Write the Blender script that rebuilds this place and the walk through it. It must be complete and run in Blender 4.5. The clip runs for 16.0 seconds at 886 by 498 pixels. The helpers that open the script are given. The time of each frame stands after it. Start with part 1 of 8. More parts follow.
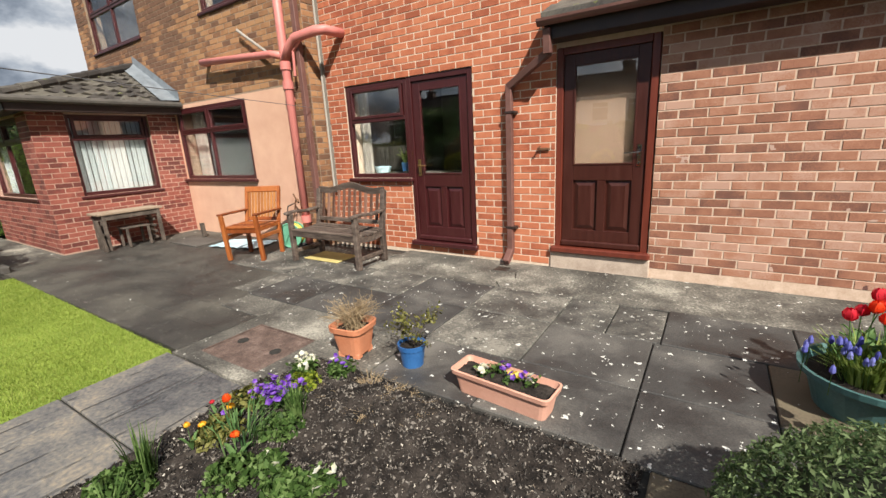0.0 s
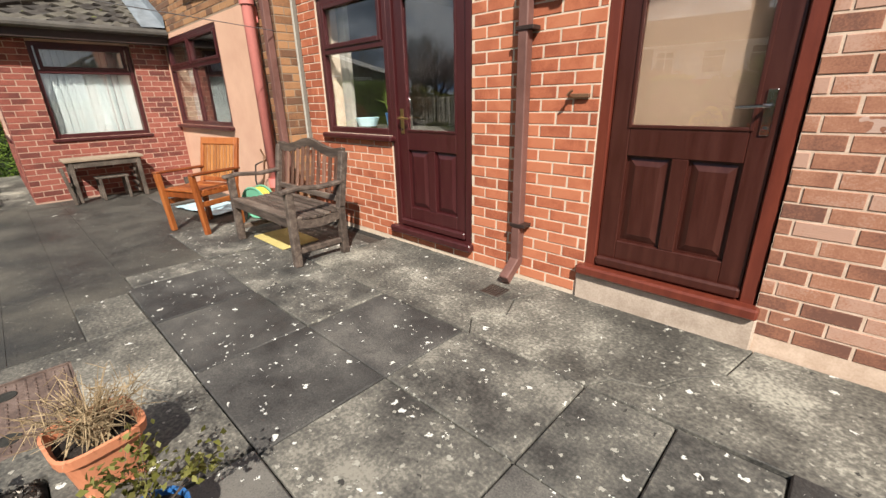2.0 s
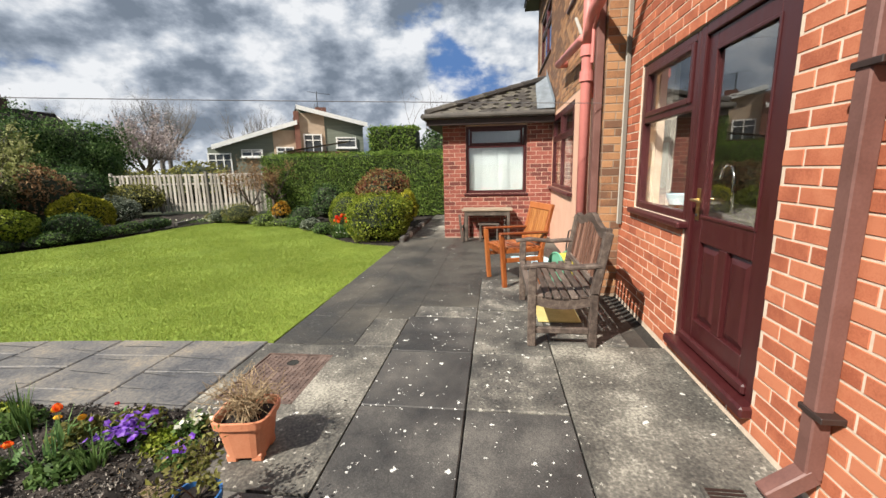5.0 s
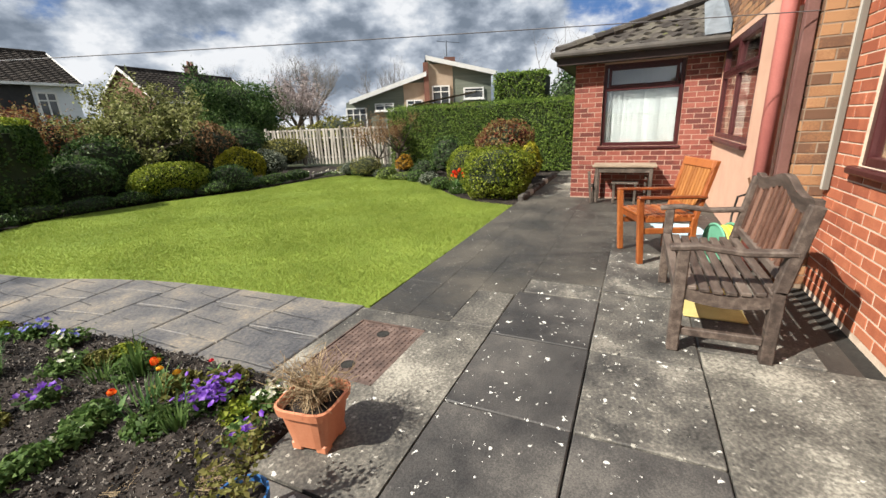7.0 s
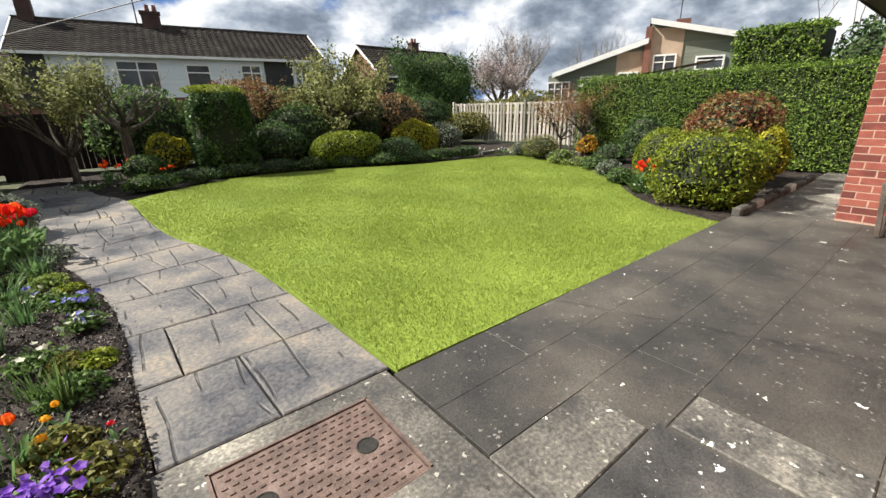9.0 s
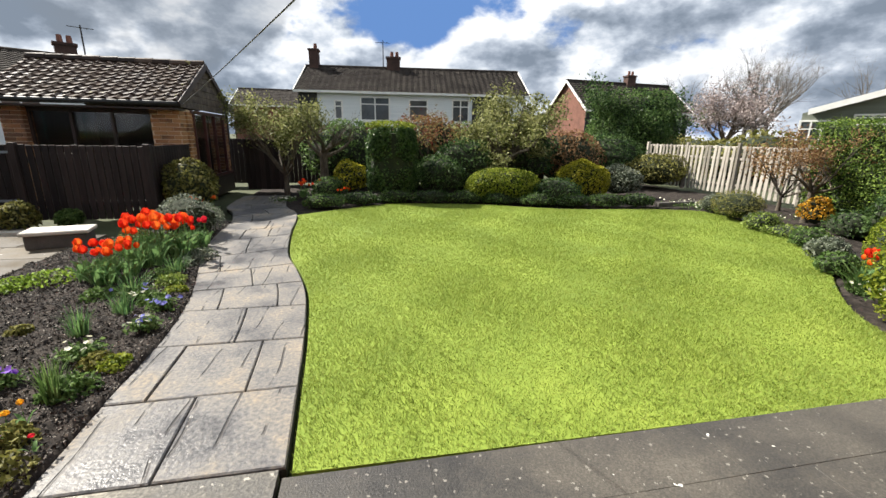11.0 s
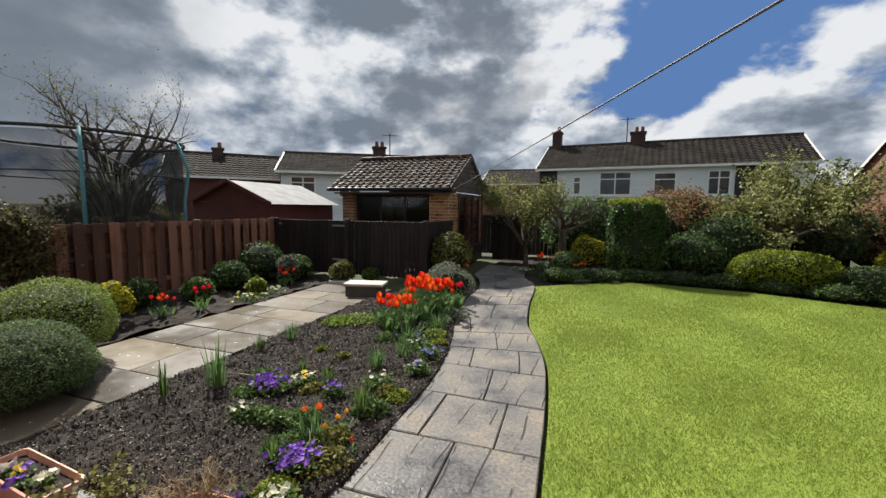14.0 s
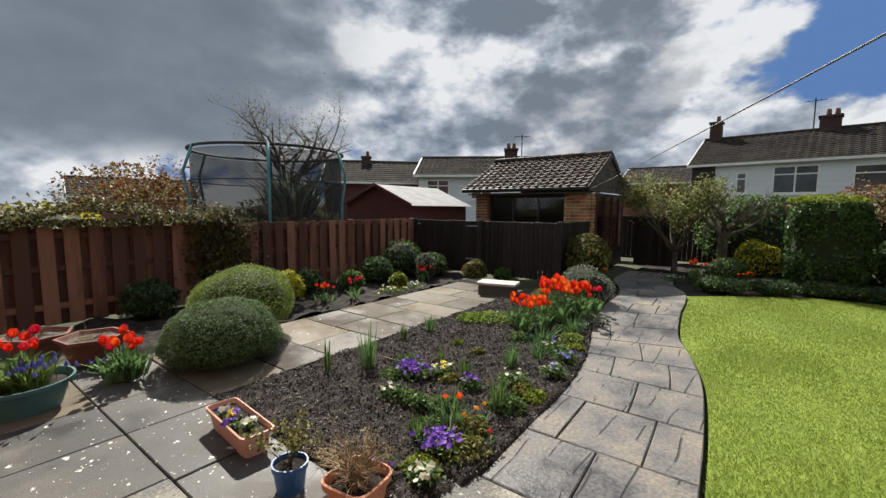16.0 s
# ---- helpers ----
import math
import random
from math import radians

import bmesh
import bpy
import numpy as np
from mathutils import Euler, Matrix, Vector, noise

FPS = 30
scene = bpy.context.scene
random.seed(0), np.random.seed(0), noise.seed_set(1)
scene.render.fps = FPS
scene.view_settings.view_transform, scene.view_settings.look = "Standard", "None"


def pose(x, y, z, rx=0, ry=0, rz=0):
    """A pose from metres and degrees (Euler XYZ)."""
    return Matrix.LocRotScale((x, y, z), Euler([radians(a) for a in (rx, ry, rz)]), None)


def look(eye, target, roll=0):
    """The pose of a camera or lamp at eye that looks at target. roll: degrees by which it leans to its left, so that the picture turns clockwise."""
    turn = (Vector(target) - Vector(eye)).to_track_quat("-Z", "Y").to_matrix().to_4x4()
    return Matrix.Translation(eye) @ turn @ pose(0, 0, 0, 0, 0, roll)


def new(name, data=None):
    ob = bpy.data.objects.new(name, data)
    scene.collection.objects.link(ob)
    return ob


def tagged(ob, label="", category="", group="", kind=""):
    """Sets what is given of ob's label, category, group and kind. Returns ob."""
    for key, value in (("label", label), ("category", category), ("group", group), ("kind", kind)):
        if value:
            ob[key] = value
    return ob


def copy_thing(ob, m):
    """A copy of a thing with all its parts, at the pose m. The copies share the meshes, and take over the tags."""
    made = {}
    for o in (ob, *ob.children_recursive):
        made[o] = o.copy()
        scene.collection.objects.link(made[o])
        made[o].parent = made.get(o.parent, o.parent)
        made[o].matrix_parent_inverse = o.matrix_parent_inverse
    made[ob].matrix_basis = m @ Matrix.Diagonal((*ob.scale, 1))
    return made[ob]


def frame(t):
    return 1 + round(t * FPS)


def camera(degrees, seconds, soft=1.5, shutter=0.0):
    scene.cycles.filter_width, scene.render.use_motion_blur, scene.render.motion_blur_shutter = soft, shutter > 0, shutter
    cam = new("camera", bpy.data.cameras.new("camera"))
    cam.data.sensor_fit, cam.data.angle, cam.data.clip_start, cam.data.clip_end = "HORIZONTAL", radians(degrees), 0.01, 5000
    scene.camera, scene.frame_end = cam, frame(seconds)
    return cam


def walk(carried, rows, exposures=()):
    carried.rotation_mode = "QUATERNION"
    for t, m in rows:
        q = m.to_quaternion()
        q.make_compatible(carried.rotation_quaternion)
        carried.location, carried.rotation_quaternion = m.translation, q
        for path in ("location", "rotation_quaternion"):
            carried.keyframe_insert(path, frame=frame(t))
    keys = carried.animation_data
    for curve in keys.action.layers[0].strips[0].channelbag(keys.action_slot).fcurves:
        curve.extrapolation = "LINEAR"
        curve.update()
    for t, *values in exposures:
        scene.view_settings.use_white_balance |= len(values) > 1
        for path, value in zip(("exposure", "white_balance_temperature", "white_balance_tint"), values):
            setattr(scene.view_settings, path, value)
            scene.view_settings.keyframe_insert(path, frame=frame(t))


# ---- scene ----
cam = camera(93.7, 16.0)
PATH = [
    (0, (-0.01, 0.089, 1.354), (-1.072, 1.71, 0.859), -3.1),
    (0.5, (-0.1, 0.491, 1.311), (-0.891, 2.221, 0.692), -3.7),
    (1, (-0.127, 1.013, 1.303), (-0.935, 2.712, 0.625), -3.0),
    (1.5, (-0.241, 1.5, 1.262), (-1.258, 3.083, 0.582), -2.0),
    (2, (-0.304, 1.922, 1.244), (-1.609, 3.275, 0.562), -1.4),
    (2.5, (-0.336, 2.357, 1.245), (-1.931, 3.354, 0.565), -0.2),
    (3, (-0.418, 2.686, 1.244), (-2.222, 3.233, 0.575), 0.7),
    (3.5, (-0.358, 2.963, 1.262), (-2.253, 3.094, 0.635), 0.5),
    (4, (-0.294, 3.033, 1.312), (-2.223, 2.948, 0.789), -0.3),
    (4.2, (-0.28, 3.037, 1.33), (-2.22, 2.916, 0.858), -0.6),
    (6.3, (-0.402, 3.123, 1.323), (-2.264, 2.58, 0.837), -1.9),
    (6.5, (-0.508, 3.103, 1.307), (-2.338, 2.486, 0.787), -2.1),
    (7, (-0.819, 3.058, 1.299), (-2.557, 2.252, 0.721), -2.5),
    (7.5, (-1.222, 3.029, 1.264), (-2.85, 2.04, 0.654), -2.5),
    (8, (-1.581, 2.964, 1.242), (-3.076, 1.793, 0.613), -2.3),
    (8.5, (-1.939, 2.863, 1.231), (-3.282, 1.529, 0.587), -1.9),
    (8.7, (-2.085, 2.839, 1.215), (-3.364, 1.444, 0.568), -1.7),
    (10.8, (-3.512, 2.819, 1.36), (-3.98, 0.955, 0.806), 1.2),
    (11, (-3.545, 2.857, 1.38), (-3.932, 0.964, 0.862), 1.1),
    (11.5, (-3.546, 2.911, 1.405), (-3.739, 0.966, 0.984), 0.7),
    (12, (-3.513, 2.934, 1.427), (-3.53, 0.962, 1.093), 0.6),
    (12.5, (-3.472, 2.966, 1.441), (-3.321, 0.99, 1.176), 0.5),
    (13, (-3.443, 2.977, 1.444), (-3.117, 1.017, 1.218), 0.4),
    (13.5, (-3.414, 2.992, 1.442), (-2.915, 1.066, 1.238), 0.4),
    (14, (-3.384, 3.022, 1.456), (-2.72, 1.146, 1.258), 0.6),
    (14.5, (-3.358, 3.042, 1.46), (-2.537, 1.228, 1.265), 0.7),
    (15, (-3.345, 3.066, 1.458), (-2.372, 1.329, 1.268), 0.6),
    (15.5, (-3.33, 3.096, 1.455), (-2.223, 1.441, 1.262), 0.6),
    (16, (-3.317, 3.081, 1.425), (-2.117, 1.493, 1.232), 0.4),
]
walk(cam, [(t, look(eye, target, roll)) for t, eye, target, roll in PATH], exposures=[(0.0, 0.75), (2.0, 0.76), (3.5, 0.86), (7.0, 0.95), (9.0, 1.15), (11.0, 1.28), (12.5, 0.85), (16.0, 0.8)])

# ---- sky, sun ----
world = bpy.data.worlds.new("world")
scene.world = world
world.use_nodes = True
wn, wl = world.node_tree.nodes, world.node_tree.links
SUN = Vector((0.77, -0.64, 0.95)).normalized()
sky = wn.new("ShaderNodeTexSky")
sky.sky_type, sky.sun_disc = "NISHITA", False
sky.sun_elevation, sky.sun_rotation = math.asin(SUN.z), math.atan2(SUN.x, SUN.y)
coord = wn.new("ShaderNodeTexCoord")
sep = wn.new("ShaderNodeSeparateXYZ")
wl.new(coord.outputs["Generated"], sep.inputs[0])


def wmath(op, a, b=None):
    n = wn.new("ShaderNodeMath")
    n.operation = op
    for i, v in enumerate((a, b)):
        if isinstance(v, (int, float)):
            n.inputs[i].default_value = v
        elif v is not None:
            wl.new(v, n.inputs[i])
    return n.outputs[0]


def wramp(fac, stops):
    n = wn.new("ShaderNodeValToRGB")
    el = n.color_ramp.elements
    while len(el) < len(stops):
        el.new(0.5)
    for e, (p, c) in zip(el, stops):
        e.position, e.color = p, (*c, 1) if len(c) == 3 else c
    wl.new(fac, n.inputs[0])
    return n.outputs[0]


domed = wn.new("ShaderNodeVectorMath")
domed.operation = "MULTIPLY"
domed.inputs[1].default_value = (1.0, 1.0, 1.7)
wl.new(coord.outputs["Generated"], domed.inputs[0])


def wnoise(scale, detail, rough, shift=(0, 0, 0)):
    mp = wn.new("ShaderNodeMapping")
    mp.inputs["Location"].default_value = shift
    wl.new(domed.outputs[0], mp.inputs[0])
    n = wn.new("ShaderNodeTexNoise")
    n.inputs["Scale"].default_value, n.inputs["Detail"].default_value, n.inputs["Roughness"].default_value = scale, detail, rough
    wl.new(mp.outputs[0], n.inputs["Vector"])
    return n.outputs["Fac"]


def wsmooth(value, lo, hi):
    n = wn.new("ShaderNodeMapRange")
    n.interpolation_type = "SMOOTHSTEP"
    n.inputs["From Min"].default_value, n.inputs["From Max"].default_value = lo, hi
    wl.new(value, n.inputs["Value"])
    return n.outputs["Result"]


def wtoward(way, lo, hi):
    """One near the given direction, falling to nothing away from it."""
    n = wn.new("ShaderNodeVectorMath")
    n.operation = "DOT_PRODUCT"
    wl.new(coord.outputs["Generated"], n.inputs[0])
    n.inputs[1].default_value = Vector(way).normalized()
    return wsmooth(wmath("ADD", n.outputs["Value"], wmath("MULTIPLY", wmath("SUBTRACT", ragged, 0.5), 0.16)), lo, hi)


def wmix(fac, a, b, blend="MIX"):
    n = wn.new("ShaderNodeMix")
    n.data_type, n.blend_type = "RGBA", blend
    for socket, v in ((n.inputs["Factor"], fac), (n.inputs["A"], a), (n.inputs["B"], b)):
        if isinstance(v, (int, float)):
            socket.default_value = v
        elif isinstance(v, tuple):
            socket.default_value = (*v, 1)
        else:
            wl.new(v, socket)
    return n.outputs["Result"]


# broken cumulus: bright lit rims, grey bases, a dark sheet to the east and blue gaps to the south
ragged = wnoise(4.0, 5, 0.6, (7.1, 2.2, 1))
billow = wnoise(4.2, 9, 0.55, (0.35, 0.55, 0))
lit = wnoise(4.2, 9, 0.55, (0.35 + 0.03, 0.55 - 0.025, 0.055))
broad = wnoise(2.1, 3, 0.5, (4.2, 1.3, 2))
rain = wmath("MULTIPLY", wtoward((0.95, -0.16, 0.24), 0.82, 0.955), wsmooth(sep.outputs["Z"], 0.06, 0.16))
tower = wtoward((0.31, -0.88, 0.37), 0.968, 0.992)
gap = wmath("MULTIPLY", wtoward((-0.16, -0.90, 0.42), 0.88, 0.985), wsmooth(sep.outputs["Z"], 0.15, 0.25))
density = wmath("ADD", wmath("ADD", billow, wmath("MULTIPLY", wmath("SUBTRACT", broad, 0.5), 0.7)), wmath("ADD", wmath("MULTIPLY", rain, 0.2), wmath("SUBTRACT", wmath("MULTIPLY", tower, 0.14), wmath("MULTIPLY", gap, 0.24))))
density = wmath("ADD", density, 0.15)
cover = wsmooth(density, 0.42, 0.53)
thick = wsmooth(density, 0.47, 0.85)
relief = wmath("MULTIPLY", wmath("SUBTRACT", billow, lit), 5.0)
grey = wmath("ADD", wmath("SUBTRACT", 0.86, wmath("MULTIPLY", thick, 0.56)), wmath("MULTIPLY", relief, wmath("SUBTRACT", 1.0, wmath("MULTIPLY", rain, 0.8))))
shade = wramp(grey, [(0.08, (1.02, 1.24, 1.56)), (0.32, (1.6, 1.86, 2.25)), (0.58, (2.7, 2.98, 3.38)), (0.92, (4.65, 4.75, 4.9))])
shade = wmix(wmath("MULTIPLY", rain, 0.75), shade, (0.82, 1.0, 1.22))
shade = wmix(wmath("MULTIPLY", tower, 0.5), shade, (1.05, 1.2, 1.4))
clear = wmix(1.0, wmix(1.0, sky.outputs[0], (0.5, 0.64, 0.9), "MULTIPLY"), (0.62, 1.25, 2.7), "DARKEN")
wl.new(wmix(cover, clear, shade), wn["Background"].inputs[0])
wn["Background"].inputs[1].default_value = 0.1
sun = new("sun", bpy.data.lights.new("sun", "SUN"))
sun.data.energy, sun.data.angle, sun.data.color = 4.8, 0.012, (1.0, 0.94, 0.84)
sun.matrix_world = look(SUN * 50, (0, 0, 0))


# ---- materials ----
def material(name, stops, scale=8.0, rough=0.8, bump=0.2, fine=90.0, metal=0.0, vary=0.0, island=0.0, spots=None, rough2=None, stretch=(1, 1, 1), coat=0.0, span=0.13, spec=0.5, placed=False):
    """Colour from two noises; vary: by object, island: by mesh island; spots: (colour, scale, threshold); placed: pattern runs on over all pieces."""
    m = bpy.data.materials.new(name)
    m.use_nodes = True
    nt = m.node_tree
    b = nt.nodes["Principled BSDF"]

    def node(kind, **values):
        n = nt.nodes.new(kind)
        for k, v in values.items():
            n.inputs[k].default_value = v
        return n

    tc = node("ShaderNodeTexCoord")
    mp = node("ShaderNodeMapping")
    mp.inputs["Scale"].default_value = stretch
    nt.links.new(node("ShaderNodeNewGeometry").outputs["Position"] if placed else tc.outputs["Object"], mp.inputs[0])
    vec = mp.outputs[0]
    if vary:
        oi = node("ShaderNodeObjectInfo")
        add = node("ShaderNodeVectorMath")
        nt.links.new(vec, add.inputs[0])
        sc = node("ShaderNodeMath")
        sc.operation = "MULTIPLY"
        sc.inputs[1].default_value = 37.0
        nt.links.new(oi.outputs["Random"], sc.inputs[0])
        nt.links.new(sc.outputs[0], add.inputs[1])
        vec = add.outputs[0]
    big = node("ShaderNodeTexNoise", Scale=scale, Detail=6.0, Roughness=0.62)
    small = node("ShaderNodeTexNoise", Scale=fine, Detail=4.0, Roughness=0.6)
    for n in (big, small):
        nt.links.new(vec, n.inputs["Vector"])
    mix = node("ShaderNodeMath")
    mix.operation = "MULTIPLY_ADD"
    mix.inputs[1].default_value = 0.35
    nt.links.new(small.outputs["Fac"], mix.inputs[0])
    half = node("ShaderNodeMath")
    half.operation = "MULTIPLY"
    half.inputs[1].default_value = 0.65
    nt.links.new(big.outputs["Fac"], half.inputs[0])
    nt.links.new(half.outputs[0], mix.inputs[2])
    fac = mix.outputs[0]
    for amount, source in ((vary, "obj"), (island, "isl")):
        if not amount:
            continue
        src = node("ShaderNodeObjectInfo").outputs["Random"] if source == "obj" else node("ShaderNodeNewGeometry").outputs["Random Per Island"]
        mm = node("ShaderNodeMath")
        mm.operation = "MULTIPLY_ADD"
        mm.inputs[1].default_value, mm.inputs[2].default_value = amount, -amount / 2
        nt.links.new(src, mm.inputs[0])
        ad = node("ShaderNodeMath")
        nt.links.new(fac, ad.inputs[0])
        nt.links.new(mm.outputs[0], ad.inputs[1])
        fac = ad.outputs[0]
    ramp = node("ShaderNodeValToRGB")
    el = ramp.color_ramp.elements
    while len(el) < len(stops):
        el.new(0.5)
    for i, c in enumerate(stops):
        el[i].position, el[i].color = 0.5 - span + 2 * span * i / max(1, len(stops) - 1), (*c, 1)
    nt.links.new(fac, ramp.inputs[0])
    colour = ramp.outputs[0]
    if spots:
        for scol, sscale, thr in spots:
            vn = node("ShaderNodeTexVoronoi", Scale=sscale)
            wob = node("ShaderNodeTexNoise", Scale=sscale * 3.0, Detail=2.0)
            nt.links.new(vec, wob.inputs["Vector"])
            wv = node("ShaderNodeVectorMath")
            wv.operation = "MULTIPLY_ADD"
            wv.inputs[1].default_value = (0.9 / sscale,) * 3
            nt.links.new(wob.outputs["Color"], wv.inputs[0])
            nt.links.new(vec, wv.inputs[2])
            nt.links.new(wv.outputs[0], vn.inputs["Vector"])
            sp = node("ShaderNodeSeparateColor")
            nt.links.new(vn.outputs["Color"], sp.inputs[0])
            gate = node("ShaderNodeMath")
            gate.operation = "MULTIPLY_ADD"
            gate.inputs[1].default_value, gate.inputs[2].default_value = 0.8, -0.8 * thr
            nt.links.new(sp.outputs[0], gate.inputs[0])
            sr = node("ShaderNodeMath")
            sr.operation = "LESS_THAN"
            nt.links.new(vn.outputs["Distance"], sr.inputs[0])
            nt.links.new(gate.outputs[0], sr.inputs[1])
            mx = node("ShaderNodeMix")
            mx.data_type = "RGBA"
            nt.links.new(sr.outputs[0], mx.inputs["Factor"])
            nt.links.new(colour, mx.inputs["A"])
            mx.inputs["B"].default_value = (*scol, 1)
            colour = mx.outputs["Result"]
    nt.links.new(colour, b.inputs["Base Color"])
    b.inputs["Metallic"].default_value = metal
    b.inputs["Coat Weight"].default_value, b.inputs["Specular IOR Level"].default_value = coat, spec
    if rough2 is None:
        b.inputs["Roughness"].default_value = rough
    else:
        rr = node("ShaderNodeMapRange")
        rr.inputs["From Min"].default_value, rr.inputs["From Max"].default_value = 0.38, 0.62
        rr.inputs["To Min"].default_value, rr.inputs["To Max"].default_value = rough, rough2
        nt.links.new(big.outputs["Fac"], rr.inputs[0])
        nt.links.new(rr.outputs[0], b.inputs["Roughness"])
    if bump:
        bp = node("ShaderNodeBump", Strength=bump, Distance=0.01)
        nt.links.new(mix.outputs[0], bp.inputs["Height"])
        nt.links.new(bp.outputs[0], b.inputs["Normal"])
    return m


def leafy(name, a, b, c=None, rough=0.55, trans=0.38):
    m = material(name, [a, b] + ([c] if c else []), scale=3, rough=rough, bump=0, fine=25, island=0.55, span=0.2, spec=0.14)
    nt = m.node_tree
    p = nt.nodes["Principled BSDF"]
    tr = nt.nodes.new("ShaderNodeBsdfTranslucent")
    ms = nt.nodes.new("ShaderNodeMixShader")
    ms.inputs[0].default_value = trans
    src = p.inputs["Base Color"].links[0].from_socket
    nt.links.new(src, tr.inputs[0])
    nt.links.new(p.outputs[0], ms.inputs[1])
    nt.links.new(tr.outputs[0], ms.inputs[2])
    nt.links.new(ms.outputs[0], nt.nodes["Material Output"].inputs[0])
    return m


def glassy(name, rough=0.0, colour=(0.93, 0.96, 0.95), ior=1.5):
    m = bpy.data.materials.new(name)
    m.use_nodes = True
    p = m.node_tree.nodes["Principled BSDF"]
    p.inputs["Base Color"].default_value = (*colour, 1)
    p.inputs["Roughness"].default_value, p.inputs["IOR"].default_value, p.inputs["Transmission Weight"].default_value = rough, ior, 1.0
    return m


BRICK_ORANGE = material("brick_orange", [(0.30, 0.080, 0.038), (0.43, 0.130, 0.062), (0.50, 0.175, 0.088)], scale=5, rough=0.85, bump=0.35, fine=140, vary=0.25, island=0.25)
BRICK_BROWN = material("brick_brown", [(0.15, 0.066, 0.046), (0.27, 0.115, 0.070), (0.36, 0.165, 0.10), (0.45, 0.27, 0.20)], scale=3.5, rough=0.88, bump=0.4, fine=120, vary=0.3, island=0.3, span=0.17, spots=[((0.46, 0.31, 0.25), 5.0, 0.74), ((0.13, 0.058, 0.048), 4.0, 0.8)])
BRICK_OLD = material("brick_old", [(0.14, 0.07, 0.04), (0.27, 0.13, 0.06), (0.36, 0.19, 0.09)], scale=3, rough=0.9, bump=0.4, fine=100, vary=0.4, island=0.5)
BRICK_RED = material("brick_red", [(0.115, 0.030, 0.023), (0.20, 0.050, 0.036), (0.27, 0.080, 0.056)], scale=5, rough=0.85, bump=0.35, fine=120, vary=0.35, island=0.35)
MORTAR = material("mortar", [(0.54, 0.42, 0.32), (0.70, 0.58, 0.46)], scale=12, rough=0.95, bump=0.3)
MORTAR_BUFF = material("mortar_buff", [(0.48, 0.34, 0.25), (0.66, 0.51, 0.40)], scale=12, rough=0.95, bump=0.3)
FAR_ROOF = material("far_roof_tile", [(0.018, 0.015, 0.013), (0.038, 0.032, 0.028), (0.06, 0.052, 0.044)], scale=1.2, rough=0.95, bump=0.2, fine=14, spec=0.15)
CHIMNEY = material("sooty_brick", [(0.04, 0.024, 0.02), (0.09, 0.05, 0.04)], scale=2, rough=0.95, bump=0.2, fine=16)
MORTAR_OLD = material("mortar_old", [(0.20, 0.145, 0.10), (0.31, 0.235, 0.17)], scale=12, rough=0.95, bump=0.3)
MORTAR_PINK = material("mortar_pink", [(0.34, 0.22, 0.17), (0.46, 0.31, 0.24)], scale=12, rough=0.95, bump=0.3)
RENDER_PINK = material("render_peach", [(0.55, 0.32, 0.225), (0.64, 0.395, 0.28)], scale=2.5, rough=0.9, bump=0.3, fine=160)
PIPE_PINK = material("pipe_pink", [(0.52, 0.17, 0.15), (0.62, 0.22, 0.19)], scale=6, rough=0.5, bump=0.08)
PLINTH = material("plinth", [(0.36, 0.28, 0.22), (0.56, 0.46, 0.38)], scale=6, rough=0.9, bump=0.3)
MAHOGANY = material("mahogany_stain", [(0.040, 0.008, 0.009), (0.050, 0.010, 0.011), (0.060, 0.014, 0.014)], scale=3, rough=0.30, bump=0.03, fine=60, stretch=(8, 8, 0.8), rough2=0.42)
BROWN_DOOR = material("brown_door_stain", [(0.036, 0.008, 0.005), (0.048, 0.011, 0.007), (0.060, 0.015, 0.009)], scale=3, rough=0.34, bump=0.03, fine=60, stretch=(8, 8, 0.8), rough2=0.45)
REDWOOD = material("red_frame", [(0.10, 0.020, 0.012), (0.16, 0.035, 0.02)], scale=3, rough=0.35, bump=0.08, stretch=(8, 8, 0.8))
PVC_BROWN = material("pvc_brown", [(0.12, 0.055, 0.045), (0.18, 0.085, 0.07)], scale=5, rough=0.45, bump=0.05, rough2=0.65)
SOFFIT = material("soffit_dark", [(0.02, 0.012, 0.01), (0.04, 0.022, 0.018)], scale=5, rough=0.5, bump=0.1)
WHITE_PAINT = material("white_paint", [(0.66, 0.66, 0.64), (0.8, 0.8, 0.78)], scale=3, rough=0.6, bump=0.05)
LEAD = material("lead_flashing", [(0.13, 0.15, 0.17), (0.24, 0.27, 0.30)], scale=5, rough=0.5, bump=0.2)
GLASS = glassy("window_glass", ior=1.9)
HUT_GLASS = glassy("hut_glass", ior=1.35)
BLIND = material("blind_fabric", [(0.47, 0.515, 0.52), (0.58, 0.62, 0.625)], scale=3, rough=0.85, bump=0.05)
CURTAIN = material("curtain", [(0.26, 0.235, 0.205), (0.36, 0.335, 0.30)], scale=3, rough=0.9, bump=0.1)
BEIGE_BLIND = material("beige_blind", [(0.24, 0.155, 0.105), (0.28, 0.185, 0.13)], scale=2, rough=0.9, bump=0.03)
# walls and worktop indoors: colour darkened to stand for the shade of the rooms
INTERIOR = material("interior_in_shade", [(0.10, 0.09, 0.08), (0.15, 0.135, 0.115)], scale=2, rough=0.9, bump=0.03)
BRASS = material("brass", [(0.5, 0.36, 0.16), (0.62, 0.46, 0.22)], rough=0.3, bump=0.02, metal=1.0)
CHROME = material("chrome", [(0.6, 0.6, 0.6), (0.75, 0.75, 0.75)], rough=0.15, bump=0.0, metal=1.0)
RUST = material("rusty_iron", [(0.055, 0.037, 0.032), (0.112, 0.074, 0.060), (0.19, 0.136, 0.115)], scale=9, rough=0.75, bump=0.3, fine=150)
